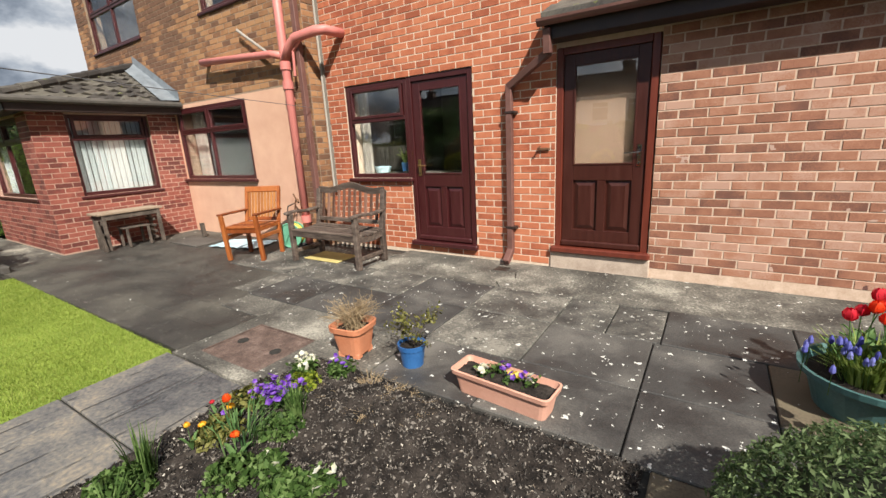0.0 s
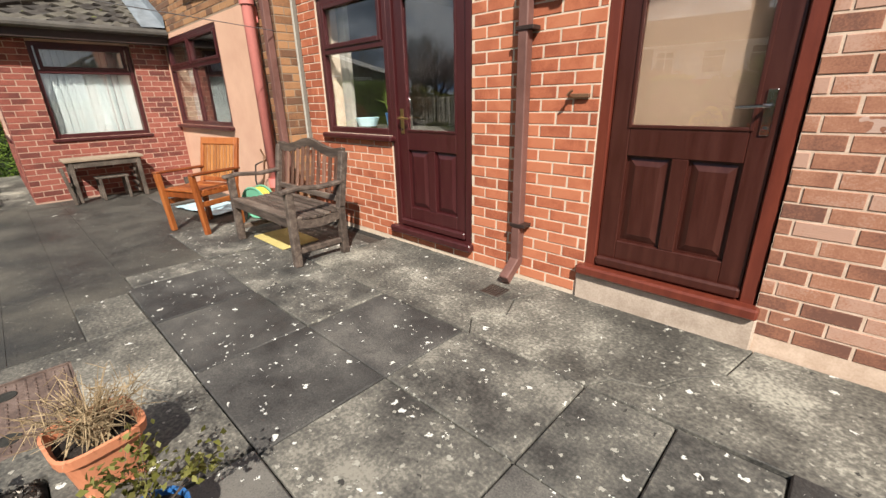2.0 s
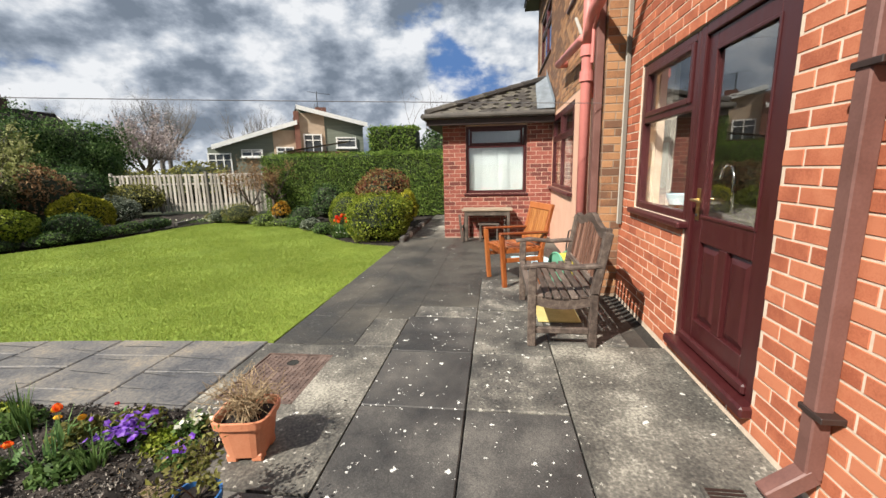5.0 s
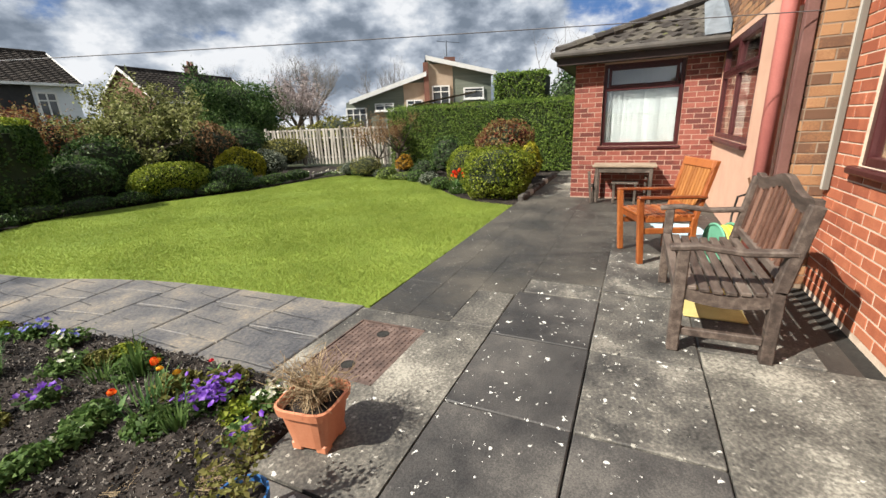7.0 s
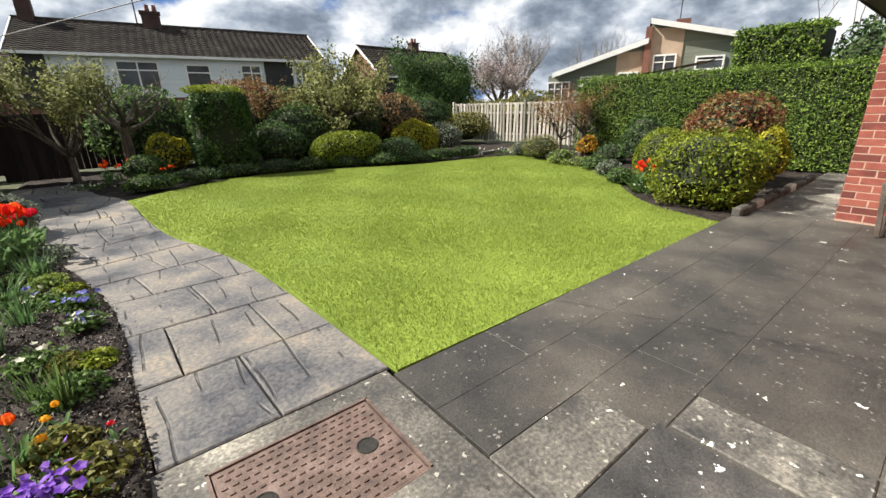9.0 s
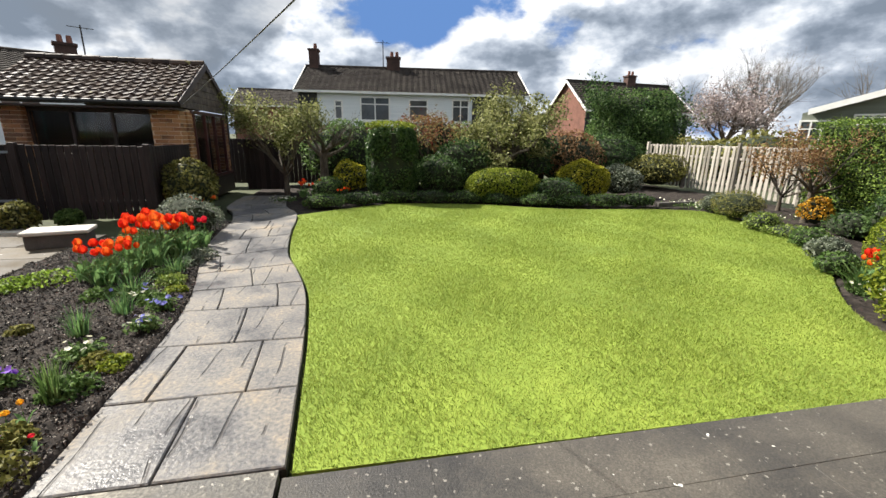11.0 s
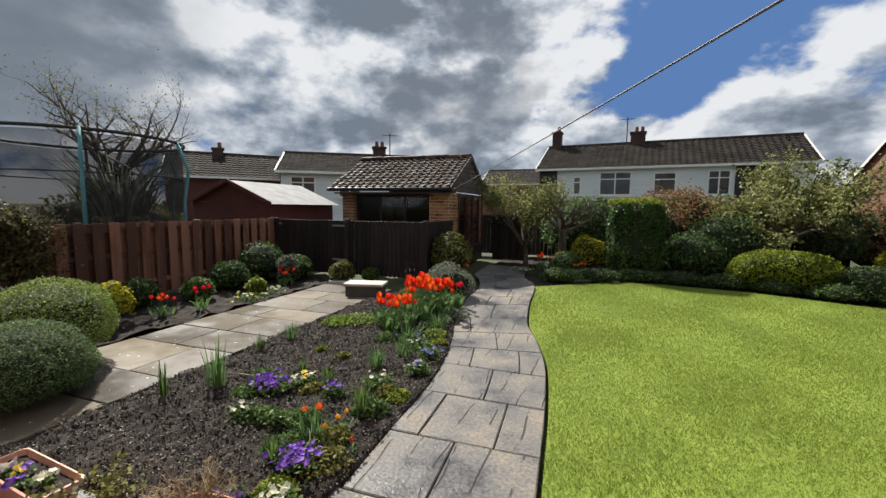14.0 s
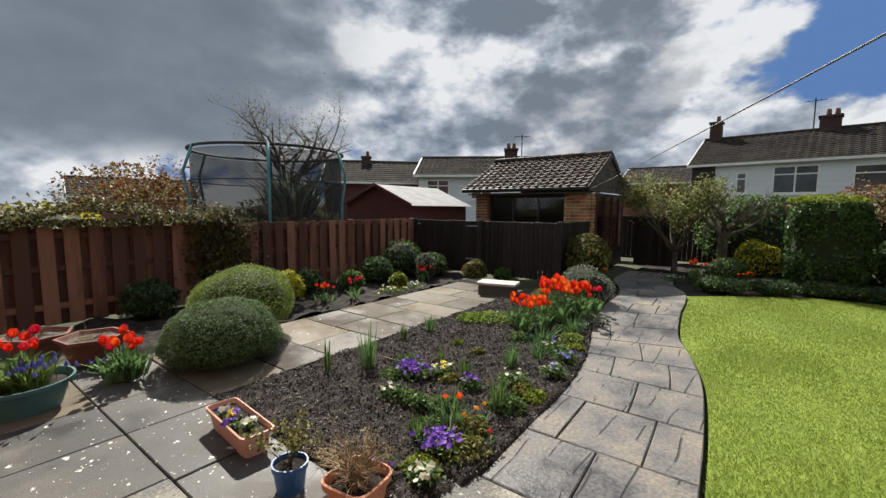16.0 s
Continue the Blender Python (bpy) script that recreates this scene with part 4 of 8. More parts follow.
def brick_mesh(w, h, proud, mat):
    key = (round(w, 3), round(h, 3), proud, mat.name)
    if key not in brick_meshes:
        c = 0.0025
        vs = [(-w / 2, 0, -h / 2), (w / 2, 0, -h / 2), (w / 2, 0, h / 2), (-w / 2, 0, h / 2)]
        vs += [(x, -proud + c, z) for x, _, z in vs[:4]]
        vs += [(x * (1 - 2 * c / w), -proud, z * (1 - 2 * c / h)) for x, _, z in vs[:4]]
        fs = [(i, (i + 1) % 4, 4 + (i + 1) % 4, 4 + i) for i in range(4)] + [(4 + i, 4 + (i + 1) % 4, 8 + (i + 1) % 4, 8 + i) for i in range(4)] + [(8, 9, 10, 11)]
        me = bpy.data.meshes.new("brick")
        me.from_pydata(vs, [], fs)
        me.materials.append(mat)
        brick_meshes[key] = me
    return brick_meshes[key]


def wall(name, label, a, bb, z0, z1, thick, mortar, openings=()):
    """A wall from plan point a to bb; outside lies to the right of that way. openings: (u0, u1, z0, z1) along it."""
    us = sorted({0.0, 1.0 * (Vector(bb) - Vector(a)).length, *[u for o in openings for u in o[:2]]})
    zs = sorted({z0, z1, *[z for o in openings for z in o[2:]]})
    solid = {(i, j): not any(o[0] <= (us[i] + us[i + 1]) / 2 <= o[1] and o[2] <= (zs[j] + zs[j + 1]) / 2 <= o[3] for o in openings) for i in range(len(us) - 1) for j in range(len(zs) - 1)}
    k = B()

    def put(u, d, z):
        return (u, d, z)
    for (i, j), s in solid.items():
        if not s:
            continue
        u0, u1, w0, w1 = us[i], us[i + 1], zs[j], zs[j + 1]
        faces = [[(u0, 0, w0), (u1, 0, w0), (u1, 0, w1), (u0, 0, w1)], [(u1, thick, w0), (u0, thick, w0), (u0, thick, w1), (u1, thick, w1)]]
        if not solid.get((i - 1, j)):
            faces.append([(u0, thick, w0), (u0, 0, w0), (u0, 0, w1), (u0, thick, w1)])
        if not solid.get((i + 1, j)):
            faces.append([(u1, 0, w0), (u1, thick, w0), (u1, thick, w1), (u1, 0, w1)])
        if not solid.get((i, j - 1)):
            faces.append([(u0, 0, w0), (u0, thick, w0), (u1, thick, w0), (u1, 0, w0)])
        if not solid.get((i, j + 1)):
            faces.append([(u0, thick, w1), (u0, 0, w1), (u1, 0, w1), (u1, thick, w1)])
        for f in faces:
            k.add(f, [(0, 1, 2, 3)])
    ob = k.make(name, mortar)
    d = Vector(bb) - Vector(a)
    ob.matrix_basis = pose(a[0], a[1], 0, 0, 0, math.degrees(math.atan2(d.y, d.x)))
    return structure(ob, label, "wall")


def brickwork(wall_ob, length, z0, z1, mat, openings=(), limit=290, focus=(0, 0), proud=0.004, u_start=0.0):
    """Stretcher-bond bricks on a wall's outer face: the nearest to focus (u, z) singly, the rest joined."""
    bricks = []
    z, course = z0, 0
    while z < z1 - 0.02:
        h = min(0.065, z1 - z)
        u = u_start - (0.1065 if course % 2 else 0.0)
        while u < length:
            spans = [(max(u, u_start), min(u + 0.203, length))]
            for o0, o1, p0, p1 in openings:
                if p0 < z + h - 0.012 and p1 > z + 0.012:
                    spans = [s for sp in spans for s in ((sp[0], min(sp[1], o0)), (max(sp[0], o1), sp[1])) if s[1] - s[0] > 0.025]
            bricks += [(s0, s1, z, h) for s0, s1 in spans if s1 - s0 > 0.025]
            u += 0.213
        z += 0.075
        course += 1
    bricks.sort(key=lambda q: ((q[0] + q[1]) / 2 - focus[0]) ** 2 + (q[2] - focus[1]) ** 2)
    for s0, s1, z, h in bricks[:limit]:
        ob = new("brick", brick_mesh(round((s1 - s0) * 100) / 100, h, proud, mat))
        ob.parent = wall_ob
        ob.matrix_basis = pose((s0 + s1) / 2, RNG.uniform(-0.001, 0.002), z + h / 2, RNG.normal(0, 0.25), RNG.normal(0, 0.2), RNG.normal(0, 0.2))
    rest = bricks[limit:]
    if rest:
        k = B()
        for s0, s1, z, h in rest:
            w, c, off = (s1 - s0) / 2, 0.0025, RNG.uniform(-0.0015, 0.001)
            cx, cz, hh = (s0 + s1) / 2, z + h / 2, h / 2
            o = [(cx + sx * w, off, cz + sz * hh) for sx, sz in ((-1, -1), (1, -1), (1, 1), (-1, 1))]
            q = [(x, off - proud + c, zz) for x, _, zz in o]
            r = [(cx + sx * (w - c), off - proud, cz + sz * (hh - c)) for sx, sz in ((-1, -1), (1, -1), (1, 1), (-1, 1))]
            k.add(o + q + r, [(i, (i + 1) % 4, 4 + (i + 1) % 4, 4 + i) for i in range(4)] + [(4 + i, 4 + (i + 1) % 4, 8 + (i + 1) % 4, 8 + i) for i in range(4)] + [(8, 9, 10, 11)])
        ob = k.make("brickwork", mat, wall_ob)
        ob["kind"] = "stuff"


def frame_bars(k, u0, u1, z0, z1, w, y0, y1, c=0.006):
    k.box(u0, u0 + w, y0, y1, z0, z1, c).box(u1 - w, u1, y0, y1, z0, z1, c)
    k.box(u0 + w, u1 - w, y0, y1, z0, z0 + w, c).box(u0 + w, u1 - w, y0, y1, z1 - w, z1, c)


def pane(parent, u0, u1, z0, z1, y, mat=None):
    ob = B().box(u0, u1, y, y + 0.006, z0, z1).make("pane", mat or GLASS, parent)
    ob.visible_shadow = False
    return ob


def window(name, label, at, turn, width, z0, z1, transom=None, mullions=(), sill=True, frame_mat=None, lower_mullions=None):
    """A framed window; its own x runs along the wall, -y looks outside."""
    fm = frame_mat or MAHOGANY
    th = structure(thing(name, "", "", at, turn), label, "window")
    k = B()
    frame_bars(k, 0, width, z0, z1, 0.055, -0.01, 0.06)
    k.make("window_frame", fm, th)
    xs = [0.055, *mullions, width - 0.055]
    spans = [(z0 + 0.055, z1 - 0.055)] if transom is None else [(z0 + 0.055, transom - 0.025), (transom + 0.025, z1 - 0.055)]
    if transom:
        B().box(0.055, width - 0.055, -0.006, 0.055, transom - 0.025, transom + 0.025, 0.005).make("transom", fm, th)
    for m in mullions:
        B().box(m - 0.025, m + 0.025, -0.006, 0.055, z0 + 0.055, z1 - 0.055, 0.005).make("mullion", fm, th)
    for row, (za, zb) in enumerate(spans):
        for xa, xb in zip(xs[:-1], xs[1:]):
            if row == 1:
                k = B()
                frame_bars(k, xa + 0.02, xb - 0.02, za - 0.004, zb + 0.004, 0.04, -0.018, 0.03)
                k.make("casement", fm, th)
            pane(th, xa, xb, za, zb, 0.02)
    if sill:
        B().box(-0.04, width + 0.04, -0.075, 0.05, z0 - 0.05, z0 - 0.002, 0.012).make("window_sill", fm, th)
    return th


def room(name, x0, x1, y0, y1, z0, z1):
    """A closed room behind a window, open on its window side; its dark colour stands for indoor shade."""
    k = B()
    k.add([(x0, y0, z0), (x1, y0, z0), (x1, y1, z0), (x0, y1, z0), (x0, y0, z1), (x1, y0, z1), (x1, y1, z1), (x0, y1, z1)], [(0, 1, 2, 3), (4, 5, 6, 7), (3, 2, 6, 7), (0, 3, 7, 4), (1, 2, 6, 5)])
    return structure(k.make(name, INTERIOR), "plain room behind the window, indoor shade in its colour", "room")


# kitchen wall: window and glazed door, orange brick
Y = 4.3
kit_open = [(0.42, 1.42, 0.95, 2.13), (1.42, 2.32, 0.10, 2.13)]
kitchen = wall("wall_kitchen", "orange brick house wall with pale mortar", (-4.6, Y), (-1.36, Y), -0.05, 5.2, 0.26, MORTAR, kit_open)
window("window_1", "dark mahogany kitchen window with top light", (-4.18, Y + 0.022, 0), 0, 1.0, 0.95, 2.12, 1.68)
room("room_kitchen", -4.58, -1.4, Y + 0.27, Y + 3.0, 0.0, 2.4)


def house_door(name, label, at, w, z0, z1, glass_z, mat, frame_mat, pane_mat, handle_mat, handle_left, panel_gap):
    th = structure(thing(name, "", "", at), label, "door")
    k = B()
    fw = 0.065
    k.box(0, fw, -0.02, 0.09, z0, z1, 0.006).box(w - fw, w, -0.02, 0.09, z0, z1, 0.006).box(fw, w - fw, -0.02, 0.09, z1 - fw, z1, 0.006)
    k.make("door_frame", frame_mat, th)
    B().box(-0.03, w + 0.03, -0.09, 0.08, z0 - 0.05, z0 + 0.012, 0.012).make("threshold", frame_mat, th)
    x0, x1, d0, d1 = fw + 0.004, w - fw - 0.004, z0 + 0.02, z1 - fw - 0.004
    st = 0.105
    k = B()
    k.box(x0, x0 + st, 0.0, 0.045, d0, d1, 0.004).box(x1 - st, x1, 0.0, 0.045, d0, d1, 0.004)
    k.box(x0 + st, x1 - st, 0.0, 0.045, d0, d0 + 0.17, 0.004).box(x0 + st, x1 - st, 0.0, 0.045, glass_z - 0.16, glass_z, 0.004).box(x0 + st, x1 - st, 0.0, 0.045, d1 - 0.10, d1, 0.004)
    mid = (x0 + x1) / 2
    k.box(mid - 0.04, mid + 0.04, 0.0, 0.045, d0 + 0.17, glass_z - 0.16, 0.004)
    k.box(x0 + st, x1 - st, 0.025, 0.04, d0 + 0.17, glass_z - 0.16)
    leaf = k.make("door_leaf", mat, th)
    for a, c in ((x0 + st + 0.012, mid - 0.052), (mid + 0.052, x1 - st - 0.012)):
        za, zb = d0 + 0.182, glass_z - 0.172
        q = [(a, 0.025, za), (c, 0.025, za), (c, 0.025, zb), (a, 0.025, zb)]
        r = [(a + 0.04, 0.008, za + 0.04), (c - 0.04, 0.008, za + 0.04), (c - 0.04, 0.008, zb - 0.04), (a + 0.04, 0.008, zb - 0.04)]
        B().add(q + r, [(i, (i + 1) % 4, 4 + (i + 1) % 4, 4 + i) for i in range(4)] + [(4, 5, 6, 7)]).make("raised_panel", mat, leaf)
    B().box(x0, x1, -0.035, 0.0, d0, d0 + 0.06, 0.012).make("weather_bar", mat, leaf)
    k = B()
    frame_bars(k, x0 + st - 0.012, x1 - st + 0.012, glass_z - 0.012, d1 - 0.088, 0.018, -0.006, 0.01, 0.003)
    k.make("glazing_bead", mat, leaf)
    pane(leaf, x0 + st, x1 - st, glass_z, d1 - 0.10, 0.016, pane_mat)
    hx = x0 + st / 2 if handle_left else x1 - st / 2
    s = 1 if handle_left else -1
    k = B().box(hx - 0.02, hx + 0.02, -0.008, 0.0, glass_z - 0.03, glass_z + 0.17, 0.003)
    k.tube([(hx, -0.005, glass_z + 0.10), (hx, -0.05, glass_z + 0.10), (hx + s * 0.02, -0.055, glass_z + 0.10), (hx + s * 0.12, -0.05, glass_z + 0.095)], 0.008, 8)
    B.make(k, "handle", handle_mat, leaf)
    B().tube([(hx, -0.002, glass_z + 0.005), (hx, -0.012, glass_z + 0.005)], 0.009, 8).make("lock_barrel", JOINT, leaf)
    return th


house_door("door_1", "half-glazed mahogany kitchen door, closed", (-3.18, Y + 0.03, 0), 0.89, 0.15, 2.13, 1.0, MAHOGANY, MAHOGANY, GLASS, BRASS, True, 0.1)

# lean-to with the second door
lean_open = [(0.0, 0.90, 0.18, 2.16)]
leanto = wall("wall_leanto", "brown and buff brick lean-to wall, patchy with salts", (-1.36, Y), (1.17, Y), -0.05, 2.42, 0.26, MORTAR_BUFF, lean_open)
house_door("door_2", "brown half-glazed back door with obscured glass", (-1.36, Y + 0.03, 0), 0.89, 0.23, 2.16, 1.08, BROWN_DOOR, REDWOOD, GLASS, CHROME, False, 0.1)
structure(B().box(-1.40, -0.44, Y - 0.02, Y + 0.1, -0.02, 0.175, 0.01).make("door_step_plinth", PLINTH), "pale concrete step under the back door", "step")
structure(B().box(-1.25, -0.58, Y + 0.10, Y + 0.115, 1.05, 2.08).make("door_blind", BEIGE_BLIND), "beige blind behind the obscured door glass", "blind")
room("room_leanto", -1.34, 1.1, Y + 0.27, Y + 3.0, 0.0, 2.3)
wall("wall_leanto_side", "brown brick side wall of the lean-to", (1.167, Y + 0.004), (1.167, 9.0), -0.05, 2.42, 0.26, MORTAR)
lean_roof = structure(thing("roof_leanto", "", "", (0, 0, 2.3)), "dark tiled lean-to roof with brown gutter", "roof")
B().add([(-1.42, 4.02, 2.42), (1.4, 4.02, 2.42), (1.4, 7.5, 4.0), (-1.42, 7.5, 4.0), (-1.42, 4.02, 2.36), (1.4, 4.02, 2.36), (1.4, 7.5, 3.9), (-1.42, 7.5, 3.9)], [(0, 1, 2, 3), (7, 6, 5, 4), (0, 4, 5, 1), (1, 5, 6, 2), (3, 7, 4, 0)]).make("roof_slope", TILE_DARK, lean_roof, world=True)
B().box(-1.40, 1.38, 4.08, 4.28, 2.20, 2.225).make("soffit", SOFFIT, lean_roof, world=True)
B().box(-1.40, 1.38, 4.055, 4.08, 2.20, 2.38, 0.004).make("fascia", SOFFIT, lean_roof, world=True)
k = B()
arc = [(4.0 + 0.055 * math.cos(a), 2.36 + 0.055 * math.sin(a)) for a in [math.pi * (1 + i / 8) for i in range(9)]]
arc2 = [(4.0 + 0.048 * math.cos(a), 2.36 + 0.048 * math.sin(a)) for a in [math.pi * (2 - i / 8) for i in range(9)]]
ring = arc + arc2
k.add([(x, yy, zz) for x in (-1.44, 1.42) for yy, zz in ring], [(i, (i + 1) % 18, 18 + (i + 1) % 18, 18 + i) for i in range(18)] + [tuple(range(18)), tuple(range(18, 36))[::-1]])
k.make("gutter", PVC_BROWN, lean_roof, world=True)

# main house: brown brick, upper windows
MY = 4.1
main_open = [(0.55, 2.55, 3.47, 4.55), (4.55, 6.1, 3.47, 4.55), (3.28, 5.35, 0.96, 2.16)]
main = wall("wall_main", "weathered brown brick house wall", (-11.4, MY), (-4.6, MY), -0.05, 5.2, 0.24, MORTAR_OLD, main_open)
wall_return = wall("wall_return", "narrow brown brick return beside the kitchen wall", (-4.592, MY + 0.004), (-4.592, Y - 0.004), -0.05, 5.2, 0.006, MORTAR_OLD)
pink = wall("wall_render", "peach painted render below the window", (-8.17, MY - 0.018), (-4.98, MY - 0.018), -0.02, 2.22, 0.016, RENDER_PINK, [(0.05, 2.12, 0.96, 2.16)])
window("window_2", "mahogany living room window with curtains drawn back", (-8.12, MY - 0.004, 0), 0, 2.07, 0.96, 2.16, 1.75, (0.98,))
window("window_3", "dark framed upstairs window", (-10.85, MY + 0.04, 0), 0, 2.0, 3.47, 4.55, 4.15, (1.0,))
window("window_4", "dark framed upstairs window above the pipe", (-6.85, MY + 0.04, 0), 0, 1.55, 3.47, 4.55, None, (0.8,))
room("room_living", -8.16, -5.0, MY + 0.25, MY + 3.2, 0.0, 2.4)
room("room_upstairs", -11.3, -4.7, MY + 0.25, MY + 3.2, 2.9, 5.1)
wall("wall_main_end", "brown brick gable end", (-11.404, 12.0), (-11.404, MY + 0.004), -0.05, 5.2, 0.24, MORTAR)
roof = structure(thing("roof_main", "", "", (-6, 4, 5.2)), "dark tiled main roof with overhanging eaves", "roof")
B().add([(-11.7, 3.75, 5.15), (-1.1, 3.75, 5.15), (-1.1, 8.5, 7.9), (-11.7, 8.5, 7.9), (-11.7, 13.2, 5.15), (-1.1, 13.2, 5.15)], [(0, 1, 2, 3), (3, 2, 5, 4)]).make("roof_slope", TILE_DARK, roof, world=True)
B().box(-11.7, -1.1, 3.78, 4.3, 5.08, 5.14).make("soffit", SOFFIT, roof, world=True)
wall("wall_kitchen_end", "orange brick gable end above the lean-to", (-1.36, Y + 0.01), (-1.36, 12.0), 2.4, 5.2, 0.24, BRICK_ORANGE)
wall("wall_back", "plain rear wall", (1.2, 12.0), (-11.4, 12.0), -0.05, 5.2, 0.2, BRICK_OLD)

# bay
BX = -8.18
bay_side = wall("wall_bay_side", "red brick bay side wall with dark pointing", (BX, 2.104), (BX, 4.085), -0.05, 2.12, 0.22, MORTAR_PINK, [(0.42, 1.53, 0.84, 2.06)])
bay_front = wall("wall_bay_front", "red brick bay front wall", (-11.3, 2.1), (BX - 0.004, 2.1), -0.05, 2.12, 0.22, MORTAR_PINK, [(0.55, 2.62, 0.84, 2.06)])
wall("wall_bay_end", "red brick bay end wall", (-11.304, 4.1), (-11.304, 2.104), -0.05, 2.12, 0.22, MORTAR_PINK)
window("window_bay_side", "dark framed bay window with white vertical blinds", (BX - 0.05, 2.52, 0), 90, 1.11, 0.84, 2.06, 1.70)
window("window_bay_front", "dark framed bay front window", (-10.75, 2.15, 0), 0, 2.07, 0.84, 2.06, 1.70, (1.03,))
room("room_bay", -11.2, -8.42, 2.4, 4.05, 0.0, 2.1)


def vertical_blind(name, label, at, turn, width, z0, z1, pitch=0.075):
    th = thing(name, label, "blind", at, turn)
    i, x = 0, 0.0
    while x < width:
        kk = B().box(-0.042, 0.042, -0.001, 0.001, z0, z1)
        ob = kk.make("blind_slat", BLIND, th)
        ob.matrix_basis = pose(x, 0, 0, 0, 0, 24 + RNG.normal(0, 4))
        x += pitch
    B().box(-0.03, width, -0.015, 0.015, z1, z1 + 0.025, 0.003).make("headrail", WHITE_PAINT, th)
    return th


vertical_blind("vertical_blind", "white vertical blind hanging closed in the bay window", (BX - 0.16, 2.56, 0), 90, 1.04, 0.88, 2.02)
vertical_blind("vertical_blind", "white vertical blind gathered behind the bay front window", (-10.7, 2.3, 0), 0, 0.5, 0.88, 2.02)
vertical_blind("vertical_blind", "pale vertical blind partly drawn in the living room", (-7.3, MY + 1.2, 0), 0, 1.6, 0.98, 2.1, 0.085)


def curtain(label, x0, x1, y, z0, z1):
    k = B()
    n = 24
    vs = [(x0 + (x1 - x0) * i / n, y + 0.025 * math.sin(i * 1.9), z) for z in (z0, z1) for i in range(n + 1)]
    k.add(vs, [(i, i + 1, n + 2 + i, n + 1 + i) for i in range(n)])
    return tagged(k.make("curtain", CURTAIN, smooth=True), label, "curtain")


curtain("cream curtain drawn back beside the window", -8.06, -7.72, MY + 0.22, 0.98, 2.12)
curtain("cream kitchen curtain hanging beside the sink window", -4.13, -3.98, Y + 0.2, 0.98, 2.1)

# bay roof, hipped, with rolled tiles
bay_roof = structure(thing("roof_bay", "", "", (-8, 3, 2.2)), "hipped bay roof of dark mossy concrete tiles", "roof")
E0, X1, Y0, ZR = 2.24, -7.92, 1.84, 2.98
apex = (-9.35, 4.08, ZR)


def tiled(parent, p0, p1, q0, q1, mat, rows, cols, roll=0.028, lap=0.02, singly=True):
    """Rolled tiles on a slope from eave p0-p1 up to q0-q1, course over course."""
    p0, p1, q0, q1 = (np.array(v, float) for v in (p0, p1, q0, q1))
    nrm = np.cross(p1 - p0, q0 - p0)
    nrm = nrm / np.linalg.norm(nrm)
    nrm = nrm if nrm[2] > 0 else -nrm
    k = B()
    per = 5
    for r in range(rows):
        lo, hi = r / rows, (r + 1.12) / rows
        w_here = np.linalg.norm((p1 + (q1 - p1) * lo) - (p0 + (q0 - p0) * lo))
        c_here = max(1, int(round(cols * w_here / np.linalg.norm(p1 - p0))))
        vs = []
        for e, (t, lift) in enumerate(((lo, lap), (min(hi, 1.0), 0.0))):
            a, bq = p0 + (q0 - p0) * t, p1 + (q1 - p1) * t
            for i in range(c_here * per + 1):
                ph = i / per
                vs.append(a + (bq - a) * i / (c_here * per) + nrm * (lift + roll * max(0.0, math.sin(2 * math.pi * ph)) + 0.004))
        m = c_here * per + 1
        base = [v - nrm * (lap + 0.006) for v in vs[:m]]
        if singly:
            for c in range(c_here):
                u0 = c * per
                up, lo_v, ba = vs[u0:u0 + per + 1], vs[m + u0:m + u0 + per + 1], base[u0:u0 + per + 1]
                jig = nrm * RNG.uniform(-0.003, 0.003)
                t = B().add([v + jig for v in up] + [v + jig for v in lo_v] + ba, [(i, i + 1, per + 2 + i, per + 1 + i) for i in range(per)] + [(2 * per + 2 + i, 2 * per + 3 + i, i + 1, i) for i in range(per)])
                t.make("tile", mat, parent, world=True)
            continue
        k.add(vs + base, [(i, i + 1, m + i + 1, m + i) for i in range(m - 1)] + [(2 * m + i, 2 * m + i + 1, i + 1, i) for i in range(m - 1)])
    if not singly:
        k.make("tiling", mat, parent, world=True)["kind"] = "stuff"


B().add([(X1, Y0, E0), (X1, 4.08, E0), apex, (-11.6, Y0, E0), (-11.6, 4.08, E0)], [(0, 1, 2), (3, 0, 2), (4, 3, 2)]).make("roof_deck", SOFFIT, bay_roof, world=True)
tiled(bay_roof, (X1, Y0, E0), (X1, 4.08, E0), (-9.3, 4.0, ZR - 0.03), (-9.35, 4.08, ZR), TILE_DARK, 8, 10)
tiled(bay_roof, (-11.6, Y0, E0), (X1, Y0, E0), (-9.4, 4.0, ZR - 0.03), (-9.3, 4.0, ZR), TILE_DARK, 8, 16)
k = B()
for i in range(9):
    t0, t1 = i / 9, (i + 1.1) / 9
    a, c = Vector((X1, Y0, E0 + 0.04)).lerp(Vector(apex) + Vector((0, 0, 0.06)), t0), Vector((X1, Y0, E0 + 0.04)).lerp(Vector(apex) + Vector((0, 0, 0.06)), t1)
    k.tube([a, c], [0.075, 0.062], 8)
k.make("hip_tiles", TILE_DARK, bay_roof, world=True)
B().add([(X1 + 0.02, 3.78, E0 + 0.05), (X1 + 0.02, 4.075, E0 + 0.06), (-9.3, 4.075, ZR + 0.10), (-9.3, 3.86, ZR + 0.02), (X1 + 0.02, 4.075, E0 + 0.2), (-9.3, 4.075, ZR + 0.24)], [(0, 1, 2, 3), (1, 4, 5, 2)]).make("lead_flashing", LEAD, bay_roof, "pale lead flashing", world=True)
